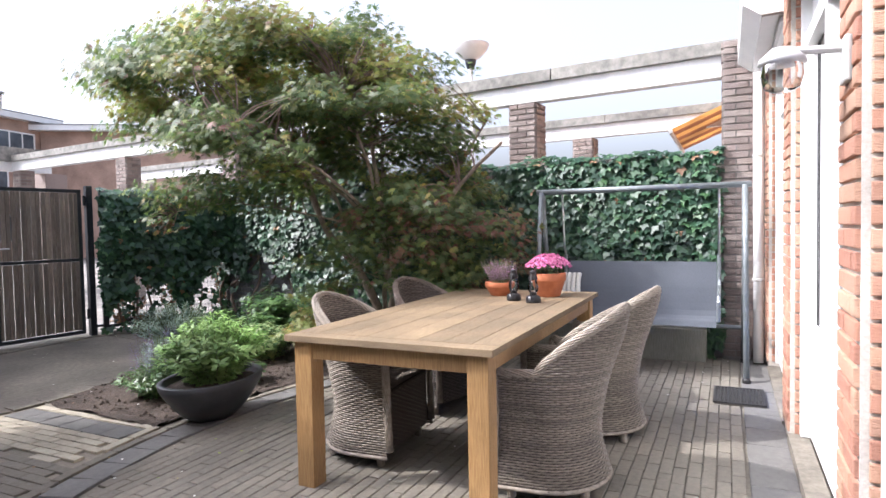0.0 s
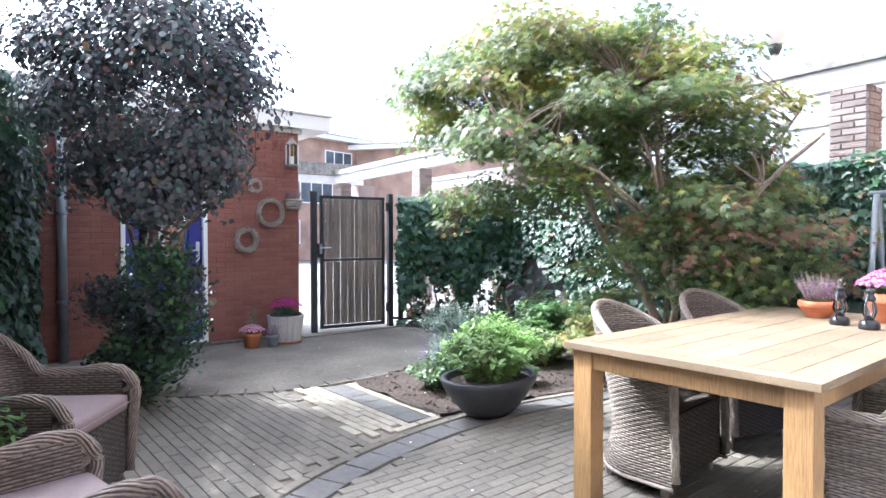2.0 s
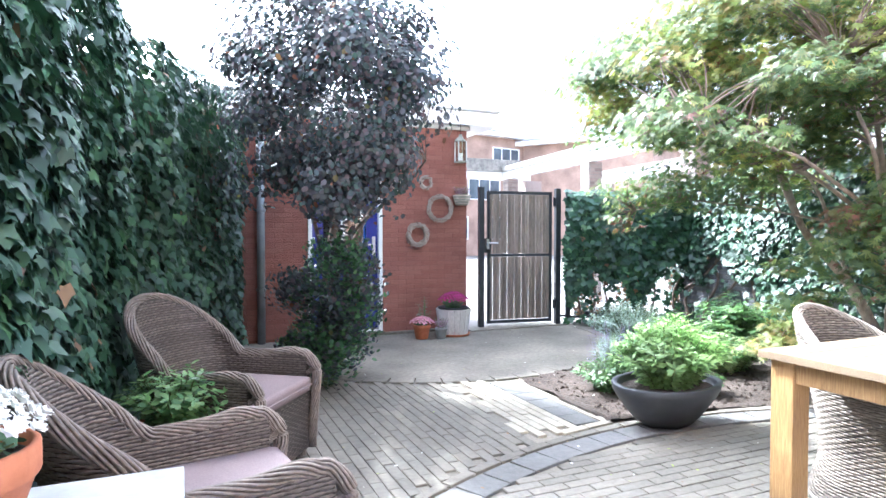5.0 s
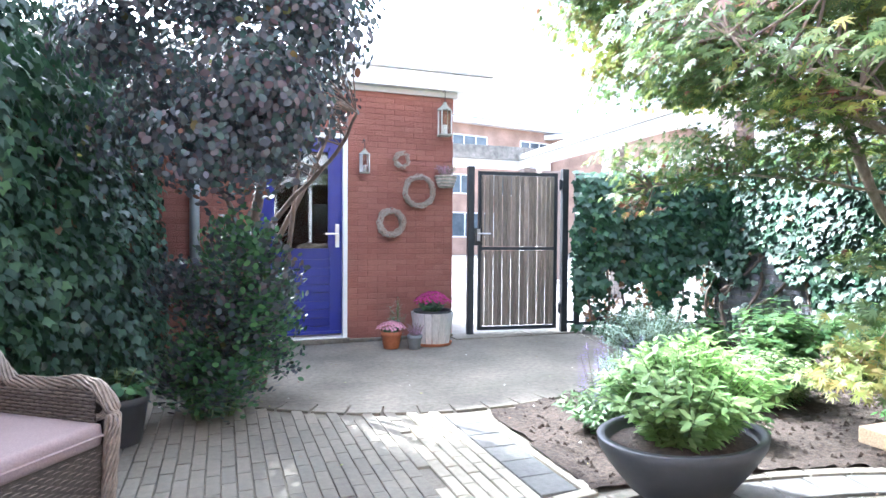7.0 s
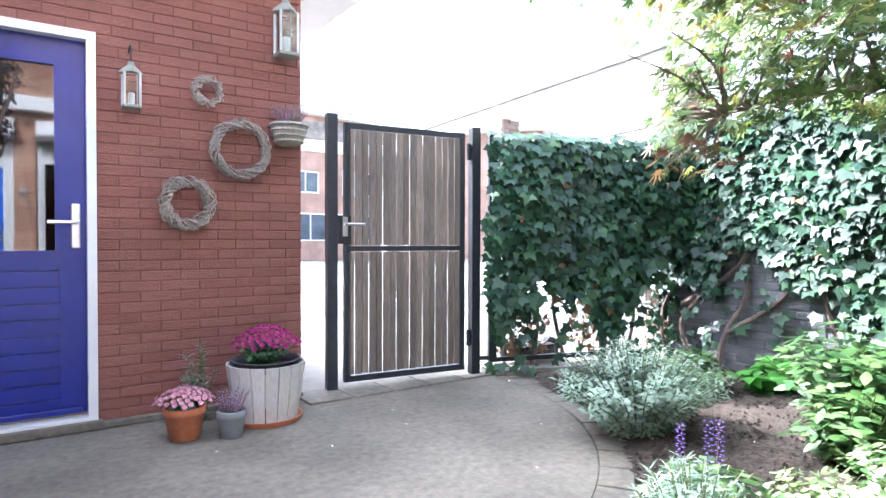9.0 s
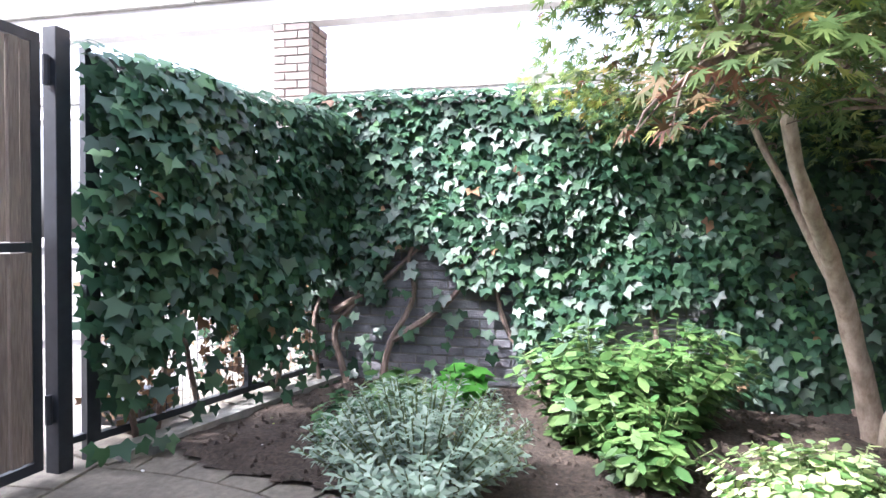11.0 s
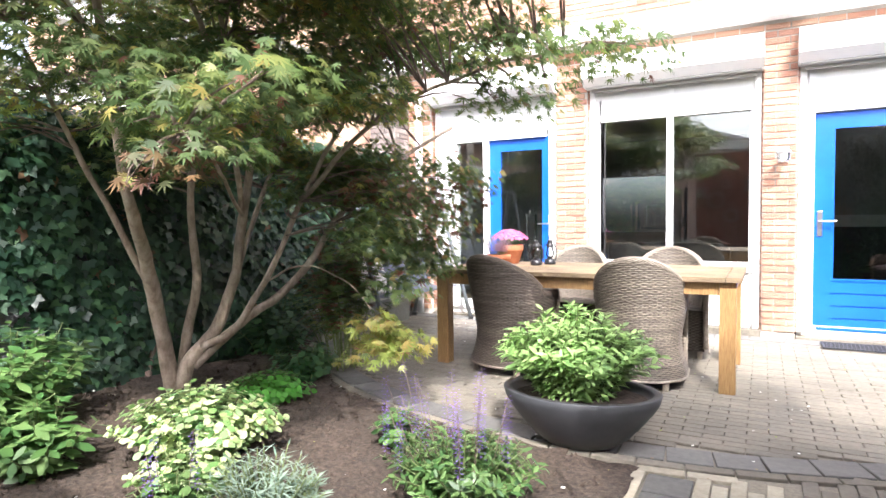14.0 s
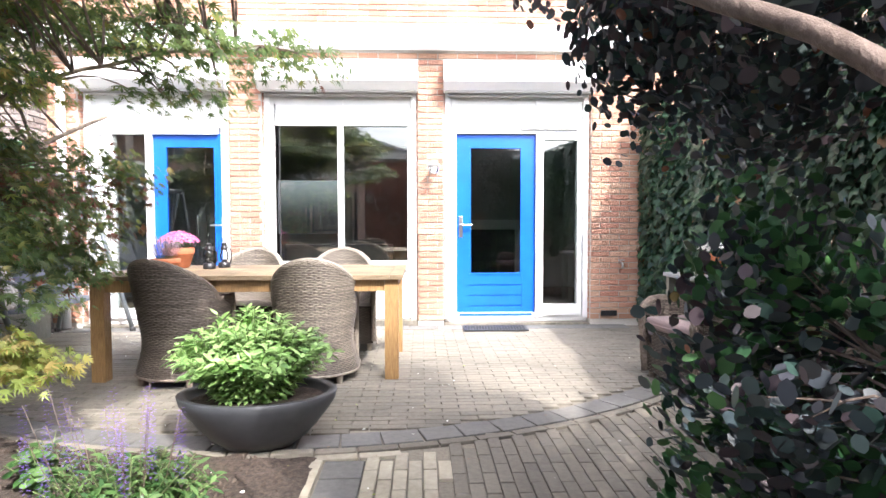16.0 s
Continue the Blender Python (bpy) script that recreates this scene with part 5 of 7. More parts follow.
def maple():
    base = (-3.05, -3.80, 0)
    st = [([(0, 0, -.05), (-.02, -.05, .25), (.02, -.22, .75), (.10, -.36, 1.05), (.18, -.50, 1.35), (.22, -.68, 2.1), (.22, -.80, 2.7)], .075, .02),
          ([(.02, .03, -.05), (-.02, .1, .3), (.02, .14, .8), (-.02, .1, 1.25), (-.1, .2, 1.9), (-.05, .25, 2.8)], .05, .014),
          ([(.06, 0, -.05), (.1, .04, .2), (.16, .2, .42), (.2, .3, .75), (.22, .34, 1.2), (.3, .35, 1.8), (.4, .45, 2.6)], .07, .018),
          ([(.12, .06, .18), (.26, .35, .45), (.42, .72, .75), (.55, 1.05, 1.25), (.75, 1.45, 1.65), (.95, 1.95, 1.95)], .048, .014),
          ([(.14, .1, .3), (.32, .2, .42), (.45, .35, .75), (.6, .5, 1.3), (.85, .6, 1.9), (1.05, .6, 2.5)], .036, .012),
          ([(.02, -.2, .7), (-.1, -.4, 1.2), (-.25, -.6, 1.7), (-.2, -.9, 2.2)], .03, .01),
          ([(.2, .3, .75), (.05, .65, 1.3), (-.1, 1.1, 1.9), (0, 1.5, 2.3)], .028, .01),
          ([(.22, .34, 1.2), (.5, -.05, 1.7), (.85, -.45, 2.1), (1.1, -.8, 2.3)], .026, .009),
          ([(.18, -.50, 1.35), (.2, -.65, 2.0), (.25, -1.0, 2.35)], .024, .009),
          ([(.45, .35, .75), (.85, .30, .88), (1.25, .26, .76), (1.6, .24, .50)], .009, .003),
          ([(.5, -.05, 1.7), (.9, -.7, 2.2), (1.1, -1.5, 2.5), (1.15, -2.0, 2.55)], .02, .006),
          ([(.22, .34, 1.2), (.7, -.3, 1.45), (1.15, -.85, 1.55), (1.5, -1.2, 1.48)], .016, .005),
          ([(.6, .5, 1.3), (1.2, .4, 1.75), (1.9, .3, 1.95), (2.5, .4, 2.05)], .022, .006)]
    st = [([(x + .17 * z, y - .055 * z, z) for x, y, z in pts], a, b) for pts, a, b in st]      # the whole tree leans over the path
    t = limb_tree("japanese_maple", base, st, M_BARK, "broad japanese maple with pale stems and green to yellow leaves")
    starts = []
    for pts, a, b in st:
        if a < .012:
            continue
        q = smooth_path(pts, 5)
        starts += [tuple(p) for p in q[len(q) // 3:]]
    # layered clouds of leaves: centre, radii, count, material bias
    clumps = []
    rr = random.Random(4)
    def add(cx, cy, cz, rx, ry, rz, n, kind=0):
        clumps.append((cx + .17 * cz, cy - .055 * cz, cz, rx, ry, rz, n, kind))
    k = 0
    while k < 165:
        a = rr.uniform(0, 2 * math.pi)
        u = rr.random() ** .5
        z = rr.uniform(1.35, 3.18)
        wide = math.sqrt(max(.04, 1 - (max(0, z - 2.0) / 1.45) ** 2 - (max(0, 2.0 - z) / 1.4) ** 2))
        px, py = .75 + math.cos(a) * u * wide * 1.65, -.30 + math.sin(a) * u * wide * 1.8
        floor_z = 1.35 + .42 * max(0, px - .3) + .50 * max(0, -py - .3)
        if abs(px - .3) < .8 and abs(py) < .9:
            floor_z = max(floor_z, 1.95)
        if z < min(floor_z, 2.3) or px < -1.0:
            continue
        k += 1
        add(px, py, z, rr.uniform(.28, .48), rr.uniform(.28, .48), rr.uniform(.09, .18), 235, 1 if (z > 2.35 and rr.random() < .5) or rr.random() < .10 else 0)
    # low sprays
    add(1.58, -1.31, 1.36, .22, .18, .07, 45, 2)          # orange spray over the lavender
    add(1.66, -1.22, 1.46, .24, .22, .08, 60, 0)
    add(1.50, -1.20, 1.62, .32, .30, .10, 150, 0)
    add(1.75, -1.05, 1.72, .32, .30, .10, 110, 0)
    add(1.25, -1.05, 1.58, .30, .30, .10, 130, 0)
    add(1.62, .26, .48, .26, .24, .07, 130, 1)
    add(1.60, .12, .42, .24, .24, .05, 60, 1)
    add(1.35, .25, 1.02, .30, .28, .08, 130, 0)
    add(1.55, .34, .78, .28, .26, .07, 110, 0)
    add(1.25, .45, 1.15, .30, .28, .09, 120, 0)
    add(1.45, .42, .42, .22, .20, .06, 110, 1)
    add(1.50, .20, .58, .20, .20, .06, 90, 1)
    add(2.3, .1, 2.0, .4, .4, .12, 240, 0)
    add(2.6, .5, 2.05, .35, .35, .12, 200, 0)
    add(2.1, .6, 1.9, .4, .4, .12, 200, 0)
    add(.95, 1.35, .95, .45, .4, .10, 260, 0)
    add(.6, 1.5, 1.15, .45, .4, .12, 260, 0)
    add(.75, 1.75, 1.35, .4, .4, .14, 220, 2)
    add(1.35, -.75, 1.72, .36, .34, .12, 120, 0)
    add(1.2, -1.0, 1.75, .42, .42, .16, 240, 0)
    add(.95, -1.3, 1.85, .42, .42, .16, 240, 0)
    add(.9, -.6, 1.6, .4, .4, .16, 220, 0)
    add(1.05, -.3, 1.75, .4, .4, .12, 200, 0)
    add(1.45, .1, 1.85, .35, .35, .10, 180, 1)
    add(.4, 1.2, .75, .35, .35, .14, 180, 2)
    add(.1, 1.7, 1.0, .4, .35, .2, 220, 2)
    for _ in range(20):
        add(rr.uniform(.5, 1.35), rr.uniform(.5, 1.8), rr.uniform(.8, 1.6), rr.uniform(.25, .4), rr.uniform(.25, .4), rr.uniform(.1, .18), 130, 0 if rr.random() < .8 else 2)
    P, N, T, W = [], [], [], []
    tg = []
    for cx, cy, cz, rx, ry, rz, n, kind in clumps:
        n = int(n * 1.0)
        q = unit(RNG.normal(size=(n, 3))) * (RNG.random((n, 1)) ** .42)
        p = q * [rx, ry, rz]
        p[:, 2] -= .25 * (q[:, 0] ** 2 + q[:, 1] ** 2) * min(rx, ry)
        out = np.stack([q[:, 0] + cx * .35, q[:, 1] + cy * .35, np.full(n, -.25)], 1) + RNG.normal(0, .35, (n, 3))
        P.append(p + [cx, cy, cz])
        N.append(np.stack([RNG.normal(0, .5, n) + q[:, 0] * .6 + .25 * cx, RNG.normal(0, .5, n) + q[:, 1] * .6 + .25 * cy, np.full(n, .85)], 1))
        T.append(out)
        w = np.full(n, kind)
        flip = RNG.random(n) < .12
        w[flip] = RNG.integers(0, 3, flip.sum())
        W.append(w)
        for _ in range(5 if cz > 1.2 else 0):
            j = RNG.integers(0, n)
            tg.append(tuple(p[j] * .9 + [cx, cy, cz - .03]))
    P, N, T, W = np.concatenate(P), np.concatenate(N), np.concatenate(T), np.concatenate(W)
    o = leaves("crown", MAPLE_SHAPE, P, N, T, RNG.uniform(.038, .076, len(P)), [L_MAPLE, L_MAPLE_Y, L_MAPLE_R], t, which=W)
    tagged(o, kind="stuff")
    bm = bmesh.new()
    twig_network(bm, starts, tg, .0045)
    tagged(part("twig_network", bm, M_BARK_D, t), "thin brown twigs", kind="stuff")


def smoke_tree():
    base = (1.38, -6.15, 0)
    st = [([(0, 0, -.05), (.0, 0, .4), (.06, .02, .8), (.02, .08, 1.25), (-.05, .2, 1.8), (-.1, .3, 2.4)], .085, .018),
          ([(.02, 0, .75), (-.15, .0, 1.1), (-.35, .1, 1.5), (-.5, .2, 1.9), (-.6, .3, 2.3)], .032, .010),
          ([(.02, .02, .9), (.2, .15, 1.3), (.35, .5, 1.6), (.4, .9, 1.9)], .028, .009),
          ([(-.02, .05, 1.1), (-.25, .3, 1.4), (-.45, .7, 1.65), (-.5, 1.1, 1.85)], .026, .008),
          ([(-.05, .02, .3), (-.14, .05, .6), (-.22, .10, 1.1), (-.27, .15, 1.6), (-.30, .2, 2.1)], .032, .010),
          ([(.03, .05, .5), (.12, .35, .7), (.18, .65, .85)], .018, .005)]
    t = limb_tree("smoke_tree", base, st, M_BARK_D, "purple-leaved smoke tree with a round dense crown and brown trunk")
    starts = []
    for pts, a, b in st:
        q = smooth_path(pts, 5)
        starts += [tuple(p) for p in q[len(q) // 3:]]
    rr = random.Random(9)
    P, N, T, tg, W = [], [], [], [], []
    cl = []
    for k in range(84):
        d = Vector((rr.gauss(0, 1), rr.gauss(0, 1), rr.gauss(0, 1))).normalized() * rr.uniform(.55, 1.0)
        cl.append((-.06 + d.x * .80, .45 + d.y * 1.15, 2.35 + d.z * .95, rr.uniform(.18, .32), 290, 0))
    for k in range(26):       # low growth at the foot
        cl.append((-.08 + rr.uniform(-.28, .30), .38 + rr.uniform(-.3, .28), rr.uniform(.25, 1.1), rr.uniform(.15, .24), 300, 1 if k % 4 else 0))
    for k in range(16):
        cl.append((rr.uniform(-.42, .1), rr.uniform(.75, 1.35), rr.uniform(1.5, 1.95), rr.uniform(.18, .27), 150, 0))
    for k in range(7):
        cl.append((-.35 + rr.uniform(-.15, .2), -.1 + rr.uniform(-.2, .2), rr.uniform(.2, .6), rr.uniform(.14, .2), 60, 1))
    for cx, cy, cz, r, n, kind in [(a + .30, b + .42, c, d, e, f) for a, b, c, d, e, f in cl]:
        q = unit(RNG.normal(size=(n, 3))) * (RNG.random((n, 1)) ** .35)
        P.append(q * r + [cx, cy, cz])
        c = np.array([cx - .05, cy - .77, cz - 2.25])
        N.append(unit(q + .8 * c + RNG.normal(0, .4, (n, 3))) + [0, 0, .35])
        T.append(q * [1, 1, .2] + [0, 0, -.7] + RNG.normal(0, .4, (n, 3)))
        W.append((RNG.random(n) < .62) * 1 if kind else (RNG.random(n) < .015) * 2)
        for _ in range(3):
            tg.append(tuple(q[RNG.integers(0, n)] * r * .8 + [cx, cy, cz]))
    P, N, T, W = np.concatenate(P), np.concatenate(N), np.concatenate(T), np.concatenate(W)
    o = leaves("crown", OVAL_SHAPE, P, N, T, RNG.uniform(.027, .052, len(P)), [L_PURPLE, L_DARK, L_MAPLE_R], t, which=W)
    tagged(o, kind="stuff")
    bm = bmesh.new()
    twig_network(bm, starts, tg, .0028, .6)
    tagged(part("twig_network", bm, M_BARK_D, t), "thin brown twigs", kind="stuff")


maple()
smoke_tree()


# ---- low plants ----
def bush(name, base, size, n, shape, mat, leaf, label, stems=26, upright=.5, category="shrub", parent=None, mats=None, which=None, flat=1.0, z0=.05, tagname="foliage"):
    """A leafy clump: sx, sy, height; leaves set along rising stems."""
    sx, sy, h = size
    r = parent if parent is not None else tagged(empty(name, pose(*base)), label, category)
    o = Vector((0, 0, 0)) if parent is None else Vector(base)
    bm = bmesh.new()
    P, N, T = [], [], []
    per = max(3, n // stems)
    for k in range(stems):
        a = RNG.uniform(0, 2 * math.pi)
        u = RNG.random() ** .5
        ex, ey = sx * u * math.cos(a), sy * u * math.sin(a)
        ez = h * (1 - .45 * u ** 2) * RNG.uniform(.75, 1.08)
        b = o + Vector((ex * .35, ey * .35, 0))
        e = o + Vector((ex, ey, ez))
        mid = b.lerp(e, .5) + Vector((-ex, -ey, 0)) * .12
        pts = smooth_path([b, mid, e], 4)
        add_tube(bm, pts, [.0045 * (1.3 - i / len(pts)) for i in range(len(pts))], 4)
        for j in range(per):
            t = z0 + (1 - z0) * (j / per) ** .8
            i = t * (len(pts) - 1)
            p = pts[int(i)].lerp(pts[min(int(i) + 1, len(pts) - 1)], i % 1)
            aa = j * 2.4 + k
            rad = Vector((math.cos(aa), math.sin(aa), 0))
            ax = (pts[-1] - pts[0]).normalized()
            tip = rad * (1 - upright) + ax * upright + Vector(RNG.normal(0, .12, 3))
            P.append(p + rad * .004)
            T.append(tip)
            N.append(ax - rad * upright * .8 + Vector(RNG.normal(0, .2, 3)) + Vector((0, 0, .3)))
    tagged(part("stem", bm, M_STEM, r), kind="stuff")
    w = None
    if mats:
        w = (RNG.random(len(P)) < (which or .2)).astype(int)
    ob = leaves(tagname, shape, P, N, T, RNG.uniform(leaf * .7, leaf * 1.2, len(P)), mats or mat, r, which=w)
    tagged(ob, kind="stuff")
    return r


def blooms(parent, base, r, z, n, mat, size, name="blossom_mass", dome=.5, petals=13):
    """A dome of small many-petalled flowers."""
    P, N, T = [], [], []
    for k in range(n):
        u = (k + .5) / n
        a = k * 2.399
        rr = r * math.sqrt(u)
        c = Vector((base[0] + rr * math.cos(a), base[1] + rr * math.sin(a), z + dome * r * (1 - u) + RNG.uniform(-.008, .008)))
        ax = Vector((rr * math.cos(a) / r, rr * math.sin(a) / r, .9)).normalized()
        for j in range(petals):
            b = j * 2.399
            side = ax.orthogonal()
            d = Matrix.Rotation(b, 3, ax) @ side
            lift = .25 + .5 * (j % 3) / 2
            P.append(c)
            T.append(d * (1 - lift * .5) + ax * lift)
            N.append(ax - d * lift)
    o = leaves(name, PETAL_SHAPE, P, N, T, size, mat, parent)
    tagged(o, kind="stuff")


def heather(parent, base, r, z, h, n, mat, name="bloom_mass"):
    P, N, T = [], [], []
    bm = bmesh.new()
    for k in range(n):
        a = k * 2.399
        rr = r * math.sqrt((k + .5) / n)
        d = Vector((rr * math.cos(a), rr * math.sin(a), 0))
        b = Vector(base) + d * .5 + Vector((0, 0, z))
        e = Vector(base) + d * 1.25 + Vector((0, 0, z + h * RNG.uniform(.7, 1.05)))
        add_tube(bm, [b, e], .0016, 3)
        for j in range(16):
            t = .3 + .7 * j / 16
            q = b.lerp(e, t)
            w = Vector((math.cos(j * 2.4), math.sin(j * 2.4), .5))
            P.append(q)
            T.append(w)
            N.append(Vector((0, 0, 1)) + w * .3)
    tagged(part("stem", bm, M_STEM, parent), kind="stuff")
    tagged(leaves(name, PETAL_SHAPE, P, N, T, .013, mat, parent), kind="stuff")


def pot_lathe(r_top, r_bot, h, wall=.012, lip=.02, sx=1, sy=1):
    return [(0, 0), (r_bot * .9, 0), (r_bot, .006), (r_top - .008, h - lip * 2), (r_top - .004, h - lip * 1.9), (r_top, h - lip * 1.7), (r_top, h - .004), (r_top - .004, h), (r_top - wall, h),
            (r_top - wall - .002, h - .03), (0, h - .035)]


def flower_pot(x, y, z, r_top, r_bot, h, mat, label, saucer=None, sx=1.0, sy=1.0, category="plant pot", lip=.02):
    r = tagged(empty("flower_pot", pose(x, y, z)), label, category)
    s = .012 if saucer else 0
    if saucer:
        part("saucer", lathe([(0, 0), (r_bot + .03, 0), (r_bot + .045, .022), (r_bot + .038, .022), (r_bot + .025, .008), (0, .008)], 28), saucer, r)
    prof = [(a, b + s) for a, b in pot_lathe(r_top, r_bot, h, lip=lip)]
    part("pot", lathe(prof, 32, sx=sx, sy=sy), mat, r, smooth=True)
    part("soil", lathe([(r_top - .015, h - .028 + s), (r_top * .5, h - .018 + s), (0, h - .015 + s)], 20, sx=sx, sy=sy), M_SOIL, r)
    return r


def bowl_planter():
    r = tagged(empty("bowl_planter", pose(-.23, -3.56, 0.005, 0, 0, 5)), "wide anthracite bowl planter with bright green herbs", "planter")
    H = .285
    prof = [(0, 0), (.13, 0), (.17, .008), (.24, .06), (.30, .13), (.35, .195), (.378, .24), (.388, H - .004), (.382, H), (.352, H), (.345, H - .015), (.33, H - .05), (0, H - .05)]
    part("bowl", lathe(prof, 56, sx=1.03, sy=.76), M_ANTH, r, smooth=True)
    part("soil", lathe([(.335, H - .045), (.2, H - .03), (0, H - .025)], 30, sx=1.03, sy=.76), M_SOIL, r)
    bush("", (-.02, .0, H - .05), (.43, .33, .46), 7200, LANCE_SHAPE, L_SAGE, .062, "", stems=170, upright=.7, z0=.02, parent=r)


bowl_planter()


def bed_plants():
    bush("lavender", (-1.98, -5.95, 0), (.54, .46, .50), 8200, LANCE_SHAPE, L_LAV, .042, "grey-green lavender clump in the bed", stems=210, upright=.68)
    bush("lavender", (-1.0, -5.0, 0), (.24, .22, .34), 2600, BLADE_SHAPE, L_LAV, .05, "smaller grey-green lavender beside the path edge", stems=90, upright=.6)
    bush("rhododendron", (-2.80, -5.22, 0), (.45, .45, .62), 1500, NARROW_SHAPE, L_SHRUB, .095, "light green broad-leaved shrub in the bed", stems=52, upright=.25)
    bush("rhododendron", (-3.12, -4.78, 0), (.42, .5, .62), 1300, NARROW_SHAPE, L_SHRUB, .09, "light green broad-leaved shrub near the wall", stems=48, upright=.25)
    bush("rhododendron", (-2.35, -5.05, 0), (.30, .30, .34), 420, NARROW_SHAPE, L_SHRUB, .09, "low light green shrub before the maple", stems=26, upright=.25)
    bush("variegated_shrub", (-1.88, -4.55, 0), (.46, .40, .35), 3900, OVAL_SHAPE, None, .042, "rounded yellow-variegated shrub in the bed", stems=110, upright=.3, mats=[L_VARI, L_SHRUB], which=.12)
    bush("variegated_shrub", (-1.60, -4.86, 0), (.24, .24, .20), 800, OVAL_SHAPE, None, .04, "low yellow-variegated shrub beside the larger one", stems=50, upright=.3, mats=[L_VARI, L_SHRUB], which=.2)
    bush("fern", (-2.20, -3.74, 0), (.30, .26, .20), 1300, OVAL_SHAPE, L_GREEN, .045, "bright green low clover-like plant by the stone edge", stems=60, upright=.2)
    bush("fern", (-2.38, -3.2, 0), (.28, .25, .30), 700, OVAL_SHAPE, L_DARK, .055, "darker green low plant by the stone edge", stems=44, upright=.25)
    bush("hydrangea", (-3.0, -6.25, 0), (.30, .25, .30), 300, OVAL_SHAPE, L_SHRUB, .085, "low green shrub in the shaded corner of the bed", stems=22, upright=.2)
    bush("hosta", (-3.40, -5.95, 0), (.22, .2, .28), 90, IVY_SHAPE, L_GREEN, .13, "broad-leaved green plant at the wall", stems=14, upright=.2)
    bush("hosta", (-2.65, -6.4, 0), (.25, .22, .26), 260, IVY_SHAPE, L_DARK, .07, "small dark green plant in the bed", stems=20, upright=.3)
    s = bush("salvia", (-.50, -4.40, 0), (.36, .30, .30), 2000, LANCE_SHAPE, L_SHRUB, .05, "green salvia with violet flower spikes", stems=90, upright=.6)
    for dx, dy, hh in ((-.25, .05, .40), (-.12, .1, .36), (-.05, .02, .44), (.03, .1, .42), (.1, 0, .46), (.18, .08, .36), (-.3, -.1, .33), (.05, -.12, .38), (-.4, .05, .38), (-.36, .14, .42)):
        heather_spike(s, dx, dy, hh * 1.22)
        heather_spike(s, dx * .8 + .06, dy - .09, hh * 1.1)
    s = bush("salvia", (-1.3, -5.15, 0), (.22, .22, .24), 500, OVAL_SHAPE, L_SHRUB, .05, "green salvia beside the lavender with violet spikes", stems=34, upright=.35)
    for dx, dy, hh in ((-.1, 0, .36), (.06, .05, .40), (.0, -.1, .34)):
        heather_spike(s, dx, dy, hh)
    bush("yellow_shrub", (-1.05, -4.0, 0), (.0001 + .18, .16, .22), 200, OVAL_SHAPE, L_SHRUB, .05, "small green plant behind the bowl", stems=20, upright=.3)
    bush("dark_shrub", (-3.25, -2.6, 0), (.5, .45, .55), 900, OVAL_SHAPE, L_DARK, .07, "dark green shrub between maple and swing", stems=50, upright=.3)
    bush("reddish_maple", (-2.35, -2.75, 0), (.45, .45, 1.25), 1100, MAPLE_LOW, None, .075, "small reddish-green maple beside the large one", stems=34, upright=.15, mats=[L_MAPLE_R, L_MAPLE], which=.75, z0=.45)


def heather_spike(s, dx, dy, h):
    P, N, T = [], [], []
    for j in range(46):
        t = .45 + .55 * j / 46
        a = j * 2.4
        P.append((dx + .006 * math.cos(a), dy + .006 * math.sin(a), h * t))
        T.append((math.cos(a), math.sin(a), .7))
        N.append((0, 0, 1))
    tagged(leaves("flower_spike", PETAL_SHAPE, P, N, T, .014, L_VIOLET, s), "violet flower spike")
    part("spike_stem", tube([(dx * .5, dy * .5, 0), (dx, dy, h)], .0013, 4), M_BARK_D, s)


bed_plants()


# ---- dining set ----
def dining_table():
    x0, x1, y0, y1, zt = -1.80, 0.475, -2.318, -1.214, 0.77
    t = tagged(empty("dining_table", pose((x0 + x1) / 2, (y0 + y1) / 2, 0)), "long oiled teak garden table with planked top and square legs", "table")
    hx, hy = (x1 - x0) / 2, (y1 - y0) / 2
    for s in (-1, 1):
        part("end_board", box(s * hx - (0.095 if s > 0 else 0), s * hx + (0.095 if s < 0 else 0), -hy, hy, zt - .032, zt, .003), M_TEAK_TOP, t)
    n = 8
    w = 2 * hy / n
    for k in range(n):
        part("plank", box(-hx + .098, hx - .098, -hy + k * w + .0015, -hy + (k + 1) * w - .0015, zt - .032, zt - .0005 * (k % 2), .002), M_TEAK_TOP, t)
    for sx in (-1, 1):
        for sy in (-1, 1):
            cx, cy = sx * (hx - .085), sy * (hy - .085)
            part("leg", box(cx - .05, cx + .05, cy - .05, cy + .05, 0, zt - .034, .005), M_TEAK, t)
    for s in (-1, 1):
        part("apron", box(-hx + .137, hx - .137, s * (hy - .06) - .012, s * (hy - .06) + .012, zt - .12, zt - .034, .002), M_TEAK, t)
        part("apron", box(s * (hx - .06) - .012, s * (hx - .06) + .012, -hy + .137, hy - .137, zt - .12, zt - .034, .002), M_TEAK, t)


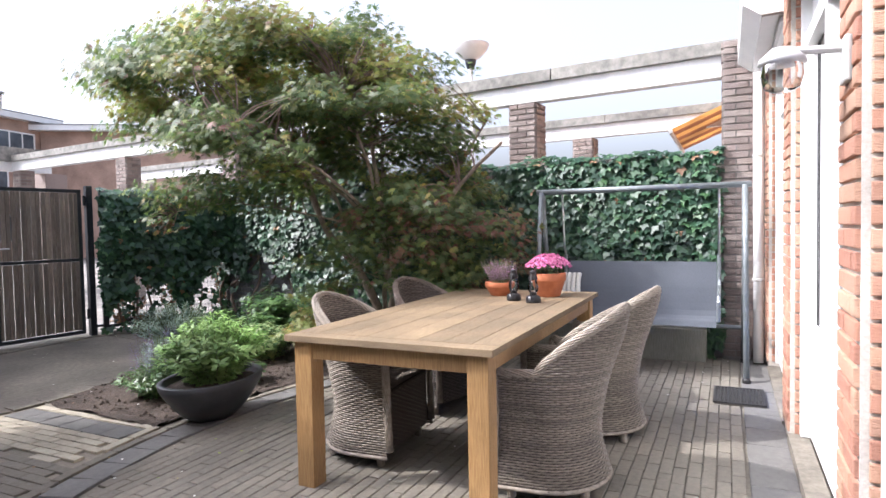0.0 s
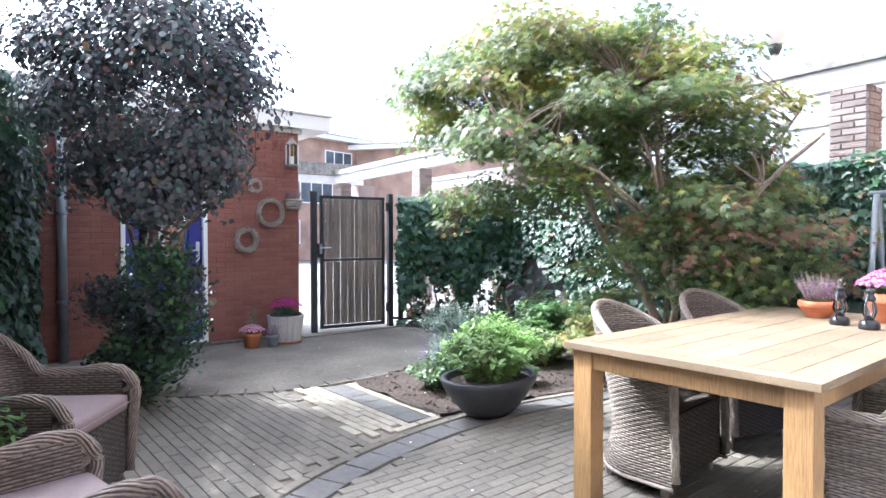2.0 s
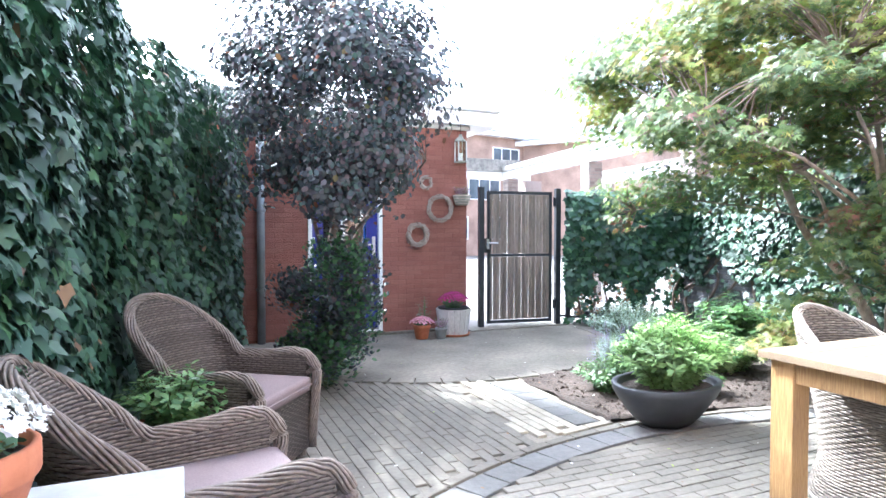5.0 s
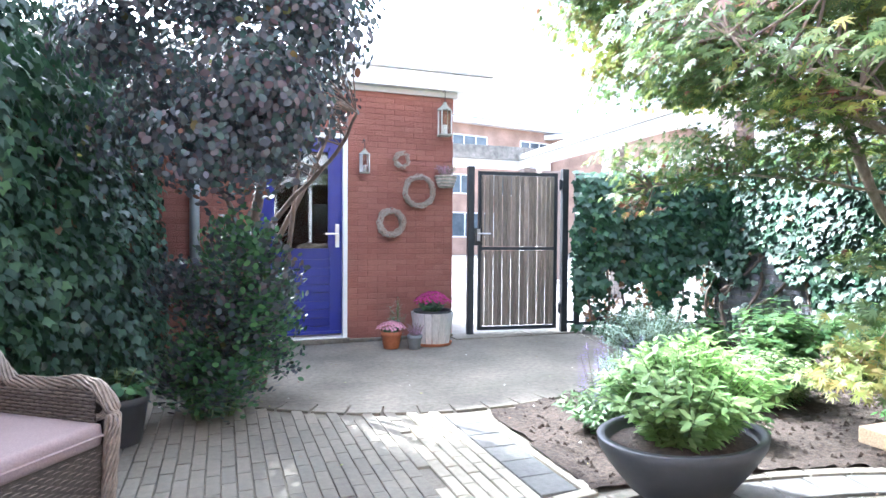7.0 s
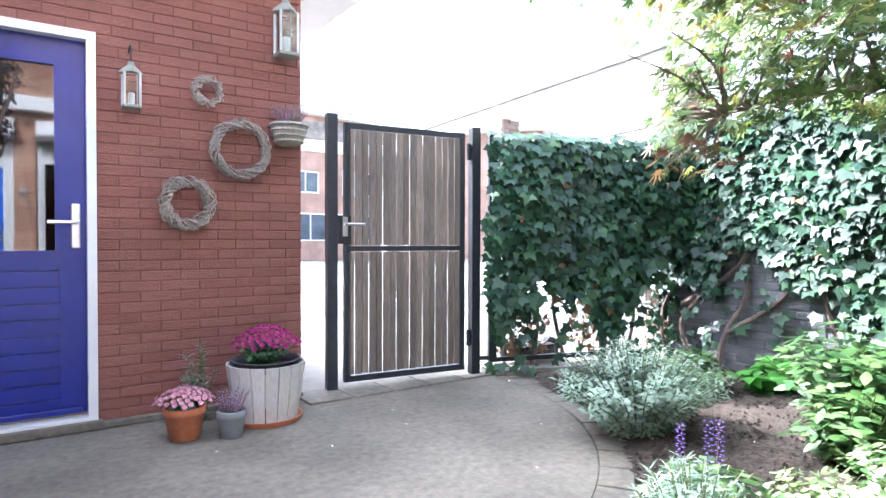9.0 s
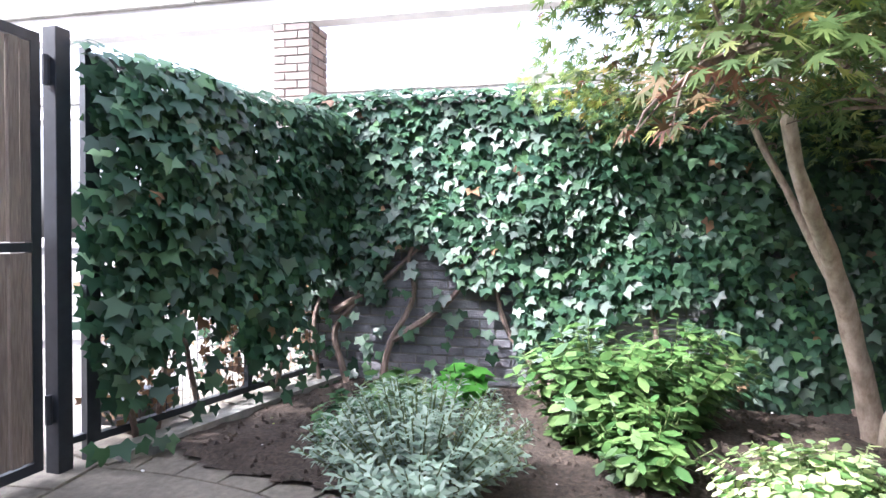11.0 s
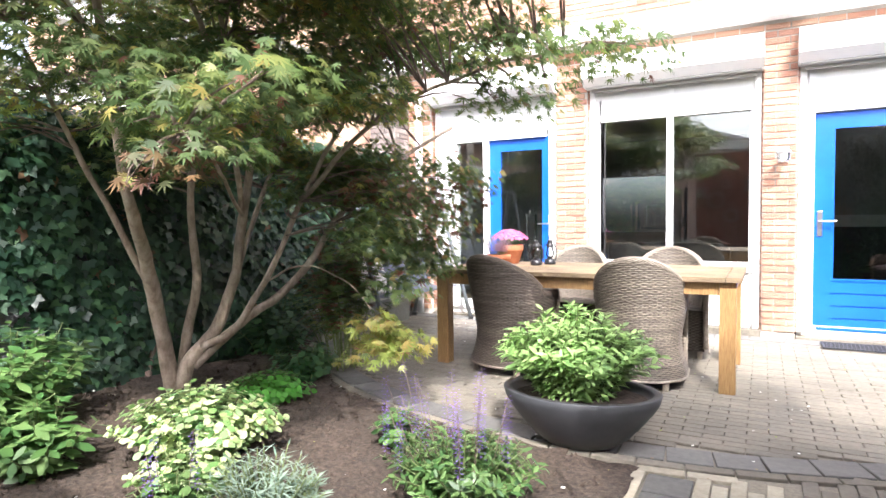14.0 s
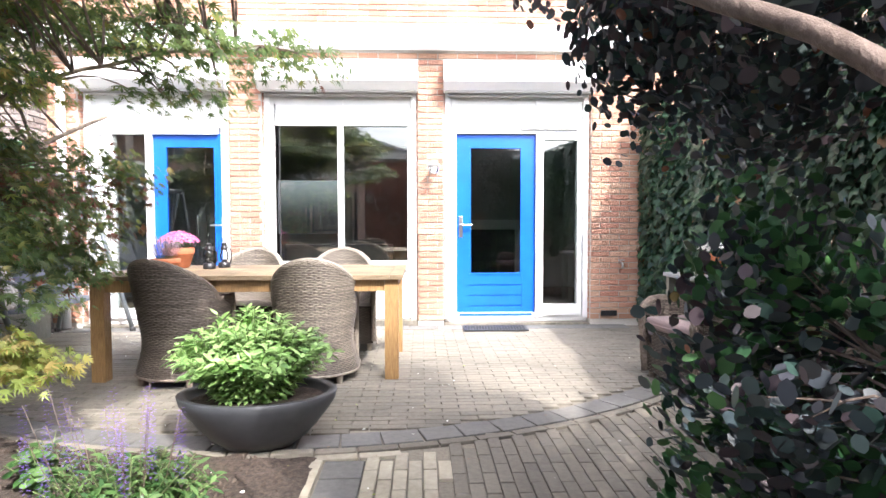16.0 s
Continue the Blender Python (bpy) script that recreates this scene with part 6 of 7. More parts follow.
def shell(bm, uvl, fn, na, nz, flip=False):
    """A sheet from fn(i/na, j/nz) -> point, with UV in metres."""
    grid, us = [], []
    for i in range(na + 1):
        grid.append([bm.verts.new(fn(i / na, j / nz)) for j in range(nz + 1)])
    jm = nz // 2
    u = [0.0]
    for i in range(na):
        u.append(u[-1] + (grid[i + 1][jm].co - grid[i][jm].co).length)
    vv = []
    for i in range(na + 1):
        c = [0.0]
        for j in range(nz):
            c.append(grid[i][j].co.z)
        vv.append([grid[i][j].co.z * 1.05 for j in range(nz + 1)])
    for i in range(na):
        for j in range(nz):
            q = [(i, j), (i + 1, j), (i + 1, j + 1), (i, j + 1)]
            if flip:
                q.reverse()
            f = bm.faces.new([grid[a][b] for a, b in q])
            for lp, (a, b) in zip(f.loops, q):
                lp[uvl].uv = (u[a], vv[a][b])
    return grid


def sstep(a, b, x):
    t = min(1, max(0, (x - a) / (b - a)))
    return t * t * (3 - 2 * t)


def strands(name, fn, top, z0, mat, parent, pitch=0.012, stake=0.028, side=1, span=(0.0, 1.0)):
    """Rattan strands woven round upright stakes on the sheet fn(i, z); top(i) ends them. side: 1 outwards, -1 inwards."""
    n = 150
    I = [span[0] + (span[1] - span[0]) * k / n for k in range(n + 1)]
    ref = [Vector(fn(i, .35)) for i in I]
    u = [0.0]
    for a, b in zip(ref, ref[1:]):
        u.append(u[-1] + (b - a).length)
    m = max(8, int(u[-1] / (stake / 2)))
    idx = [float(np.interp(u[-1] * k / m, u, I)) for k in range(m + 1)]
    tops = [top(i) for i in idx]
    V, F = [], []
    row, z = 0, z0 + pitch / 2
    while z < max(tops):
        run = None
        for k in range(m + 1):
            if z > tops[k] - .004:
                run = None
                continue
            c = Vector(fn(idx[k], z))
            d = Vector(fn(min(1, idx[k] + .004), z)) - Vector(fn(max(0, idx[k] - .004), z))
            d.z = 0
            nn = Vector((d.y, -d.x, 0)).normalized() * -side
            ph = math.pi * k / 2 + math.pi * (row % 2)
            o = .0028 * math.cos(ph) + .0035
            b = len(V)
            h = pitch * (.40 + .10 * math.cos(ph))
            V.extend([tuple(c + nn * (o - .003) + Vector((0, 0, -h))), tuple(c + nn * (o + .003)), tuple(c + nn * (o - .003) + Vector((0, 0, h)))])
            if run is not None:
                F.append((run, b, b + 1, run + 1))
                F.append((run + 1, b + 1, b + 2, run + 2))
            run = b
        row += 1
        z += pitch
    me = bpy.data.meshes.new(name)
    me.from_pydata(V, [], F)
    me.polygons.foreach_set("use_smooth", [True] * len(me.polygons))
    o = link(name, me, mat, parent)
    return tagged(o, kind="stuff")


def braid(pts, r):
    """A rim wound of strands round a curve."""
    bm = bmesh.new()
    p = smooth_path(pts, 4)
    add_tube(bm, p, r * .80, 8)
    ns = 11
    dist = [0.0]
    for a, b in zip(p, p[1:]):
        dist.append(dist[-1] + (b - a).length)
    for q0 in range(ns):
        q = []
        for i, c in enumerate(p):
            t = (p[min(i + 1, len(p) - 1)] - p[max(i - 1, 0)]).normalized()
            s = t.cross(Vector((.1, .2, .97))).normalized()
            o = t.cross(s)
            a = dist[i] / (r * 2.9) + 2 * math.pi * q0 / ns
            q.append(c + (s * math.cos(a) + o * math.sin(a)) * r * .86)
        add_tube(bm, q, r * .22, 4)
    return bm


def dining_chair(m, weave=None, rim=None, label=""):
    """Tub chair; its front looks to -y of m."""
    weave, rim = weave or M_WEAVE, rim or M_RIM
    c = tagged(empty("dining_chair", m), label or "woven grey-brown rattan tub chair with high curved back", "chair", "chairs round the table")
    A = radians(128)

    def top(a):
        u = abs(a) / A
        return .62 + .27 * max(0.0, math.cos(a)) ** .85 - .02 * u

    def rad(a, z):
        k = 1.0 + .06 * sstep(.30, .8, z) + .10 * (1 - sstep(0, .24, z)) - .09 * math.exp(-((z - .30) / .14) ** 2)
        x, y = .295 * math.sin(a), .275 * math.cos(a)
        if abs(a) > math.pi / 2:
            y = .275 * -1.05 * (abs(a) - math.pi / 2)
            x = math.copysign(.295, a)
        return x * k, y * k + .10 * sstep(.45, .92, z) * max(0, math.cos(a))

    def fn(inner):
        def f(i, j):
            a = -A + 2 * A * i
            z = .06 + (top(a) - .06) * j if not inner else .40 + (top(a) - .40) * j
            x, y = rad(a, z)
            if inner:
                x, y = x * .90, y * .90
            return (x, y, z)
        return f
    bm = bmesh.new()
    uv = bm.loops.layers.uv.new("UVMap")
    shell(bm, uv, fn(False), 40, 18)
    # dark backing paints the shade seen through the weave
    part("outer_shell", bm, M_WEAVE_GAP, c, smooth=True)
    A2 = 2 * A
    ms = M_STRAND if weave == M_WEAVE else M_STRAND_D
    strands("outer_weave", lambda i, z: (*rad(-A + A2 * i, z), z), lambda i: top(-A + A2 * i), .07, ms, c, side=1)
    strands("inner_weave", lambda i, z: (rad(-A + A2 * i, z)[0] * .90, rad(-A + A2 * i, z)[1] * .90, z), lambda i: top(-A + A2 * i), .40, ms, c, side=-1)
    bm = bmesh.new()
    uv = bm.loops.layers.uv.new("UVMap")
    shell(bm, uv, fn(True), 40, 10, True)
    part("backrest", bm, M_WEAVE_GAP, c, smooth=True)
    pts = []
    for k in range(41):
        a = -A + 2 * A * k / 40
        x, y = rad(a, top(a))
        pts.append((x * .955, y * .955, top(a)))
    x, y = rad(A, .5)
    front = -y
    full = [(pts[0][0], pts[0][1] - .01, .42)] + pts + [(pts[-1][0], pts[-1][1] - .01, .42)]
    full = [(full[0][0], full[0][1] - .01, .10)] + full + [(full[-1][0], full[-1][1] - .01, .10)]
    part("rim", braid(full, .022), rim, c, "twisted lighter rattan rim", smooth=True)
    yb = rad(A, .3)[1]
    bm = bmesh.new()
    uv = bm.loops.layers.uv.new("UVMap")
    shell(bm, uv, lambda i, j: (-.285 + .57 * i, yb - .006, .07 + .33 * j), 8, 6)
    part("front_panel", bm, M_WEAVE_GAP, c)
    strands("front_weave", lambda i, z: (.285 - .57 * i, yb - .008, z), lambda i: .40, .07, ms, c, side=-1)
    bm = bmesh.new()
    uv = bm.loops.layers.uv.new("UVMap")

    def seat(i, j):
        yy = yb - .005 + (.24 - yb) * j
        wx = .275 * math.sqrt(max(.02, 1 - max(0, yy / .26) ** 2.2))
        return (-wx + 2 * wx * i, yy, .40 + .012 * math.sin(math.pi * i))
    shell(bm, uv, seat, 10, 10)
    for f in bm.faces:
        for lp in f.loops:
            lp[uv].uv = (lp.vert.co.x, lp.vert.co.y)
    part("seat", bm, weave, c)
    for s in (-1, 1):
        for yy in (yb + .04, .20):
            xx = .25 if yy < 0 else .19
            part("foot", lathe([(0, 0), (.018, 0), (.022, .004), (.024, .08), (0, .08)], 10, cx=s * xx, cy=yy), rim, c)
    part("base_band", tube([(rad(a, .06)[0], rad(a, .06)[1], .07) for a in [-A + 2 * A * k / 24 for k in range(25)]], .010, 6), rim, c, smooth=True)
    return c


def lounge_chair(m, label):
    """Armchair with rolled arms and cushion; its front looks to -y of m."""
    c = tagged(empty("lounge_chair", m), label, "armchair", "wicker armchairs")
    W, D = .33, .34

    def top(t):            # t from -1 (left arm front) to 1
        u = abs(t)
        return .56 + .34 * max(0.0, math.cos(min(u / .47, 1) * math.pi / 2)) ** .8 + .02 * math.exp(-((u - .88) / .10) ** 2)

    def plan(t):
        u = abs(t)
        if u < .42:
            a = u / .42 * math.pi / 2
            return math.copysign(W * math.sin(a), t), D * math.cos(a) * .62 + D * .38
        return math.copysign(W, t), D * .38 - (u - .42) / .58 * (D * 1.38)

    def fn(inner):
        def f(i, j):
            t = -1 + 2 * i
            z0 = .05 if not inner else .36
            z = z0 + (top(t) - z0) * j
            x, y = plan(t)
            lean = .13 * sstep(.4, .95, z) * (1 - sstep(.3, .6, abs(t)))
            k = .88 if inner else 1.0
            return (x * k, (y * k if y > 0 else y) + lean, z)
        return f
    for nm, inn in (("outer_shell", False), ("backrest", True)):
        bm = bmesh.new()
        uv = bm.loops.layers.uv.new("UVMap")
        shell(bm, uv, fn(inn), 44, 16, inn)
        # same near-black backing, painted shade behind the strands
        part(nm, bm, M_WEAVE_GAP, c, smooth=True)

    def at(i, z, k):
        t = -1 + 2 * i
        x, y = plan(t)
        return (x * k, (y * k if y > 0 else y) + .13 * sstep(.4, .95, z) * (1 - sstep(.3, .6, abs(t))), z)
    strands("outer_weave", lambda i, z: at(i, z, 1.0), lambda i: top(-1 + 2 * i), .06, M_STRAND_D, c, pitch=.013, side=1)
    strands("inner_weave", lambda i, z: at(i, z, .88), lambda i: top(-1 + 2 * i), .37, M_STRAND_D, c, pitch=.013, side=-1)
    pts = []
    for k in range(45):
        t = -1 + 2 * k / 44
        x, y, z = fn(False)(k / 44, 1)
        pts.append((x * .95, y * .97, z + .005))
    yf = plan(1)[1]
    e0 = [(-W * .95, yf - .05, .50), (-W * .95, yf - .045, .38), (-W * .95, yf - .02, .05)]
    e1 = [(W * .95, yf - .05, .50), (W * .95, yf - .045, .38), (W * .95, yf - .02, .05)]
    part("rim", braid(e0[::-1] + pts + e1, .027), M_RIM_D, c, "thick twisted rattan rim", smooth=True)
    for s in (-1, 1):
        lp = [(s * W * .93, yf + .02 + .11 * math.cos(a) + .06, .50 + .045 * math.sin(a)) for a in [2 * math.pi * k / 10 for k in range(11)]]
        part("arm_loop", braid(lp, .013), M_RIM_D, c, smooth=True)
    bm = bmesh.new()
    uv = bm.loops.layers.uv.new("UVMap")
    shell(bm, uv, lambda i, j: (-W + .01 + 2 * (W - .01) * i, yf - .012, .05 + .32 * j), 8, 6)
    part("front_panel", bm, M_WEAVE_GAP, c)
    strands("front_weave", lambda i, z: (W - .01 - 2 * (W - .01) * i, yf - .014, z), lambda i: .365, .05, M_STRAND_D, c, pitch=.013, side=-1)
    bm = box(-W + .03, W - .03, yf - .03, D * .62, .37, .455, .028)
    part("cushion", bm, M_CUSHION, c, "mauve seat cushion", smooth=True)
    part("cushion_piping", tube([(-W + .04, yf - .03, .41), (W - .04, yf - .03, .41)], .006, 6), M_CUSHION, c)
    part("seat_frame", box(-W + .03, W - .03, yf, D * .6, .33, .368), M_RIM_D, c)
    for sx in (-1, 1):
        for yy in (yf + .03, D * .75):
            xx = W - .04 if yy < 0 else W * .62
            part("foot", lathe([(0, 0), (.022, 0), (.026, .005), (.026, .07), (0, .07)], 10, cx=sx * xx, cy=yy), M_RIM_D, c)
    return c


dining_table()
# the second chair's darker tone holds painted leaf shade besides its brown
for x, y, rz, wv, rm, lb in ((-.18, -2.18, 184, M_WEAVE, M_RIM, "grey-brown woven rattan tub chair on the bed side of the table"), (-1.14, -2.22, 166, M_WEAVE_D, M_RIM_D, "brown woven rattan tub chair on the bed side, leaf shade in its colour"),
                         (-.12, -1.14, 4, M_WEAVE, M_RIM, "grey-brown woven rattan tub chair on the house side of the table"), (-.98, -1.08, 0, M_WEAVE, M_RIM, "grey-brown woven rattan tub chair on the house side")):
    dining_chair(pose(x, y, 0, 0, 0, rz), wv, rm, lb)
lounge_chair(pose(2.50, -3.90, 0, 0, 0, -126), "brown wicker armchair with mauve cushion by the ivy")
lounge_chair(pose(2.68, -2.52, 0, 0, 0, -80), "brown wicker armchair with mauve cushion beside the grey table")


# ---- on the table ----
def storm_lantern(x, y, z):
    r = tagged(empty("storm_lantern", pose(x, y, z)), "black metal storm lantern with clear glass chimney", "lantern", "storm lanterns")
    part("base", lathe([(0, 0), (.048, 0), (.05, .008), (.05, .02), (.046, .04), (.03, .05), (0, .05)], 20), M_BLACK, r, smooth=True)
    part("glass", lathe([(.024, .06), (.036, .085), (.036, .105), (.026, .145), (.022, .15)], 20), M_LANTERN_GLASS, r, smooth=True)
    part("burner", lathe([(0, .05), (.024, .05), (.024, .062), (.01, .07), (0, .075)], 14), M_BLACK, r, smooth=True)
    part("chimney_cap", lathe([(.026, .15), (.03, .155), (.03, .17), (.022, .18), (.022, .2), (.026, .205), (.01, .215), (0, .215)], 18), M_BLACK, r, smooth=True)
    for s in (-1, 1):
        part("side_tube", tube(smooth_path([(s * .046, 0, .03), (s * .058, 0, .07), (s * .056, 0, .14), (s * .03, 0, .185)], 5), .005, 7), M_BLACK, r)
    part("wire_handle", tube([(.05 * math.cos(a), 0, .17 + .075 * math.sin(a)) for a in [math.pi * k / 12 for k in range(13)]], .0018, 5), M_BLACK, r)
    return r


def table_things():
    zt = .772
    storm_lantern(-1.13, -1.66, zt)
    storm_lantern(-1.06, -1.50, zt)
    p = flower_pot(-1.44, -1.50, zt, .125, .085, .17, M_TERRA, "terracotta pot with a dome of pink chrysanthemums on the table", saucer=None, lip=.03)
    bush("", (0, 0, .13), (.13, .13, .11), 260, OVAL_SHAPE, L_DARK, .035, "", stems=30, parent=p)
    blooms(p, (0, 0, 0), .165, .215, 150, L_PINK, .019)
    p = flower_pot(-1.40, -1.86, zt, .11, .07, .10, M_TERRA, "wide low terracotta pot with pink heather on the table")
    heather(p, (0, 0, 0), .115, .08, .19, 75, L_HEATHER)


table_things()


def swing_seat():
    x0 = -3.10
    r = tagged(empty("garden_swing", pose(0, 0, 0)), "grey steel swing with dark sling seat before the ivy", "garden swing")
    ya, yb, zt = -.19, -1.95, 1.60
    part("top_bar", tube([(x0 + .22, ya + .05, zt), (x0 + .22, yb - .05, zt)], .026, 12), M_GREYMETAL, r, smooth=True)
    for y in (ya, yb):
        for s in (-1, 1):
            d = .22 + s * (.42 if s > 0 else .36)
            l = part("leg", tube([(x0 + .22 + s * .02, y, zt - .005), (x0 + .22 + s * .14, y, zt - .62), (x0 + d, y, .02)], .023, 10), M_GREYMETAL, r, smooth=True)
            part("foot_cap", lathe([(0, 0), (.03, .004), (.032, .03), (.024, .045), (0, .045)], 12, cx=x0 + d, cy=y), M_RUBBER, l)
        part("brace", tube([(x0 + .22 - .26, y, .5), (x0 + .22 + .28, y, .5)], .014, 8), M_GREYMETAL, r)
    part("low_bar", tube([(x0 - .1, ya, .33), (x0 - .1, yb, .33)], .02, 8), M_GREYMETAL, r)
    for y in (ya - .2, yb + .2):
        part("hanger", tube([(x0 + .22, y, zt - .03), (x0 + .16, y, 1.1), (x0 + .10, y, .98)], .010, 8), M_CHROME, r)
        part("arm", tube(smooth_path([(x0 + .10, y, 1.0), (x0 + .14, y, .72), (x0 + .48, y, .66), (x0 + .5, y, .46)], 4), .016, 8), M_GREYMETAL, r)
    bm = bmesh.new()
    pf = [(x0 + .06, .93), (x0 + .13, .70), (x0 + .19, .46), (x0 + .30, .415), (x0 + .62, .43)]
    P = smooth_path([(a, 0, b) for a, b in pf], 4)
    rows = [[bm.verts.new((p.x + o, y, p.z + .0)) for p in P] for y in (ya - .22, yb + .22) for o in (0, -.012)]
    for a, b in ((0, 2), (3, 1), (1, 0), (2, 3)):
        for k in range(len(P) - 1):
            bm.faces.new((rows[a][k], rows[b][k], rows[b][k + 1], rows[a][k + 1]))
    bmesh.ops.recalc_face_normals(bm, faces=bm.faces)
    part("sling_seat", bm, M_FABRIC, r, "dark grey sling fabric")
    # cream throw on the seat
    bm = bmesh.new()
    for k in range(9):
        y = -1.95 + k * .045
        add_tube(bm, smooth_path([(x0 + .46, y, .60), (x0 + .36, y + .01, .66), (x0 + .28, y, .86), (x0 + .22, y, .94)], 4), .022, 7)
    o = part("wool_throw", bm, M_WOOL, smooth=True)
    tagged(o, "cream chunky wool throw over the swing seat", "throw")
    o.location = (.02, 0, -.12)
    # logs and low planks behind the swing
    bm = box(x0 - .25, x0 - .02, -2.1, -.5, 0, .30, .01)
    o = part("low_planter", bm, M_GREYWOOD)
    tagged(o, "low dark weathered wooden box against the wall", "planter box")


swing_seat()


def east_corner():
    t = tagged(empty("side_table", pose(2.95, -1.80, 0)), "small weathered wooden table with grey stone top by the ivy", "table")
    part("tabletop", box(-.26, .24, -.24, .24, .69, .72, .005), M_STONE_TOP, t)
    for sx in (-1, 1):
        for sy in (-1, 1):
            part("leg", box(sx * .21 - .025, sx * .21 + .025, sy * .2 - .025, sy * .2 + .025, 0, .689, .003), M_GREYWOOD, t)
    for s in (-1, 1):
        part("apron", box(-.184, .184, s * .2 - .01, s * .2 + .01, .60, .689), M_GREYWOOD, t)
        part("rail", box(-.184, .184, s * .2 - .012, s * .2 + .012, .18, .22), M_GREYWOOD, t)
    part("shelf", box(-.2, .2, -.188, .188, .221, .24), M_GREYWOOD, t)
    p = flower_pot(3.06, -1.78, .722, .14, .10, .16, M_TERRA, "terracotta pot with white chrysanthemums on the side table", saucer=M_TERRA, lip=.03)
    bush("", (0, 0, .12), (.12, .12, .09), 200, OVAL_SHAPE, L_DARK, .035, "", stems=24, parent=p)
    blooms(p, (0, 0, 0), .15, .20, 90, L_WHITE, .020, dome=.45)
    p = flower_pot(3.11, -1.60, .722, .075, .05, .12, M_TERRA, "small terracotta pot with faded heather on the side table")
    heather(p, (0, 0, 0), .07, .10, .12, 40, L_PALEPINK)
    p = flower_pot(2.72, -3.55, 0, .17, .11, .40, M_TERRA, "tall terracotta pot with green leafy plant between the armchairs")
    bush("", (0, 0, .36), (.24, .24, .30), 1500, NARROW_SHAPE, L_SHRUB, .05, "", stems=70, upright=.45, parent=p)
    p = flower_pot(2.15, -5.1, 0, .15, .11, .26, M_ANTH, "dark glazed pot beside the armchair by the ivy")
    bush("", (0, 0, .22), (.2, .2, .18), 260, OVAL_SHAPE, L_DARK, .05, "", stems=26, upright=.3, parent=p)
    bush("rose_bush", (1.70, -5.45, 0), (.38, .32, .62), 700, OVAL_SHAPE, None, .045, "loose pale-leaved rose bush at the smoke tree", stems=36, upright=.25, mats=[L_SHRUB, L_DARK], which=.6)


east_corner()


# ---- shed wall things ----
def wreath(x, z, R, r, label, n=120):
    w = tagged(empty("wreath", pose(x, SHED_Y + .055, z)), label, "wreath", "wreaths on the shed wall")
    bm = bmesh.new()
    rr = random.Random(int(R * 1000))
    for k in range(n):
        a0 = rr.uniform(0, 2 * math.pi)
        ln = rr.uniform(.5, 1.1)
        q, ph, rad0 = [], rr.uniform(0, 6.28), rr.uniform(.3, 1) * r
        for j in range(6):
            a = a0 + ln * j / 5
            b = ph + j * .7
            rho = R + rad0 * math.cos(b)
            q.append((rho * math.cos(a), rad0 * .8 * math.sin(b), rho * math.sin(a)))
        add_tube(bm, q, .0038, 4)
    part("twig_ring", bm, M_TWIG, w)
    part("hook", tube([(0, -.045, R - r * .3), (0, -.02, R + r), (0, .0, R + r * .6)], .003, 5), M_BLACK, w)


def hanging_lantern(x, z, label, s=1.0):
    r = tagged(empty("wall_lantern", pose(x, SHED_Y + .10, z)), label, "lantern", "lanterns on the shed wall")
    part("roof", lathe([(0, .36 * s), (.02 * s, .36 * s), (.03 * s, .33 * s), (.085 * s, .28 * s), (.09 * s, .27 * s), (0, .27 * s)], 4), M_GREYWOOD, r)
    part("bottom", box(-.065 * s, .065 * s, -.065 * s, .065 * s, 0, .02 * s, .003), M_GREYWOOD, r)
    for a in (-1, 1):
        for b in (-1, 1):
            part("corner_post", box(a * .055 * s - .006, a * .055 * s + .006, b * .055 * s - .006, b * .055 * s + .006, .021 * s, .268 * s), M_WHITEWOOD, r)
    part("glass", box(-.05 * s, .05 * s, -.05 * s, .05 * s, .022 * s, .266 * s), M_LANTERN_GLASS, r)
    part("candle", lathe([(0, .022), (.025 * s, .022), (.025 * s, .12 * s), (0, .122 * s)], 12), M_WHITE, r)
    part("hook", tube(smooth_path([(0, 0, .36 * s), (0, 0, .47 * s), (0, -.04, .50 * s), (0, -.095, .46 * s)], 4), .004, 6), M_BLACK, r)


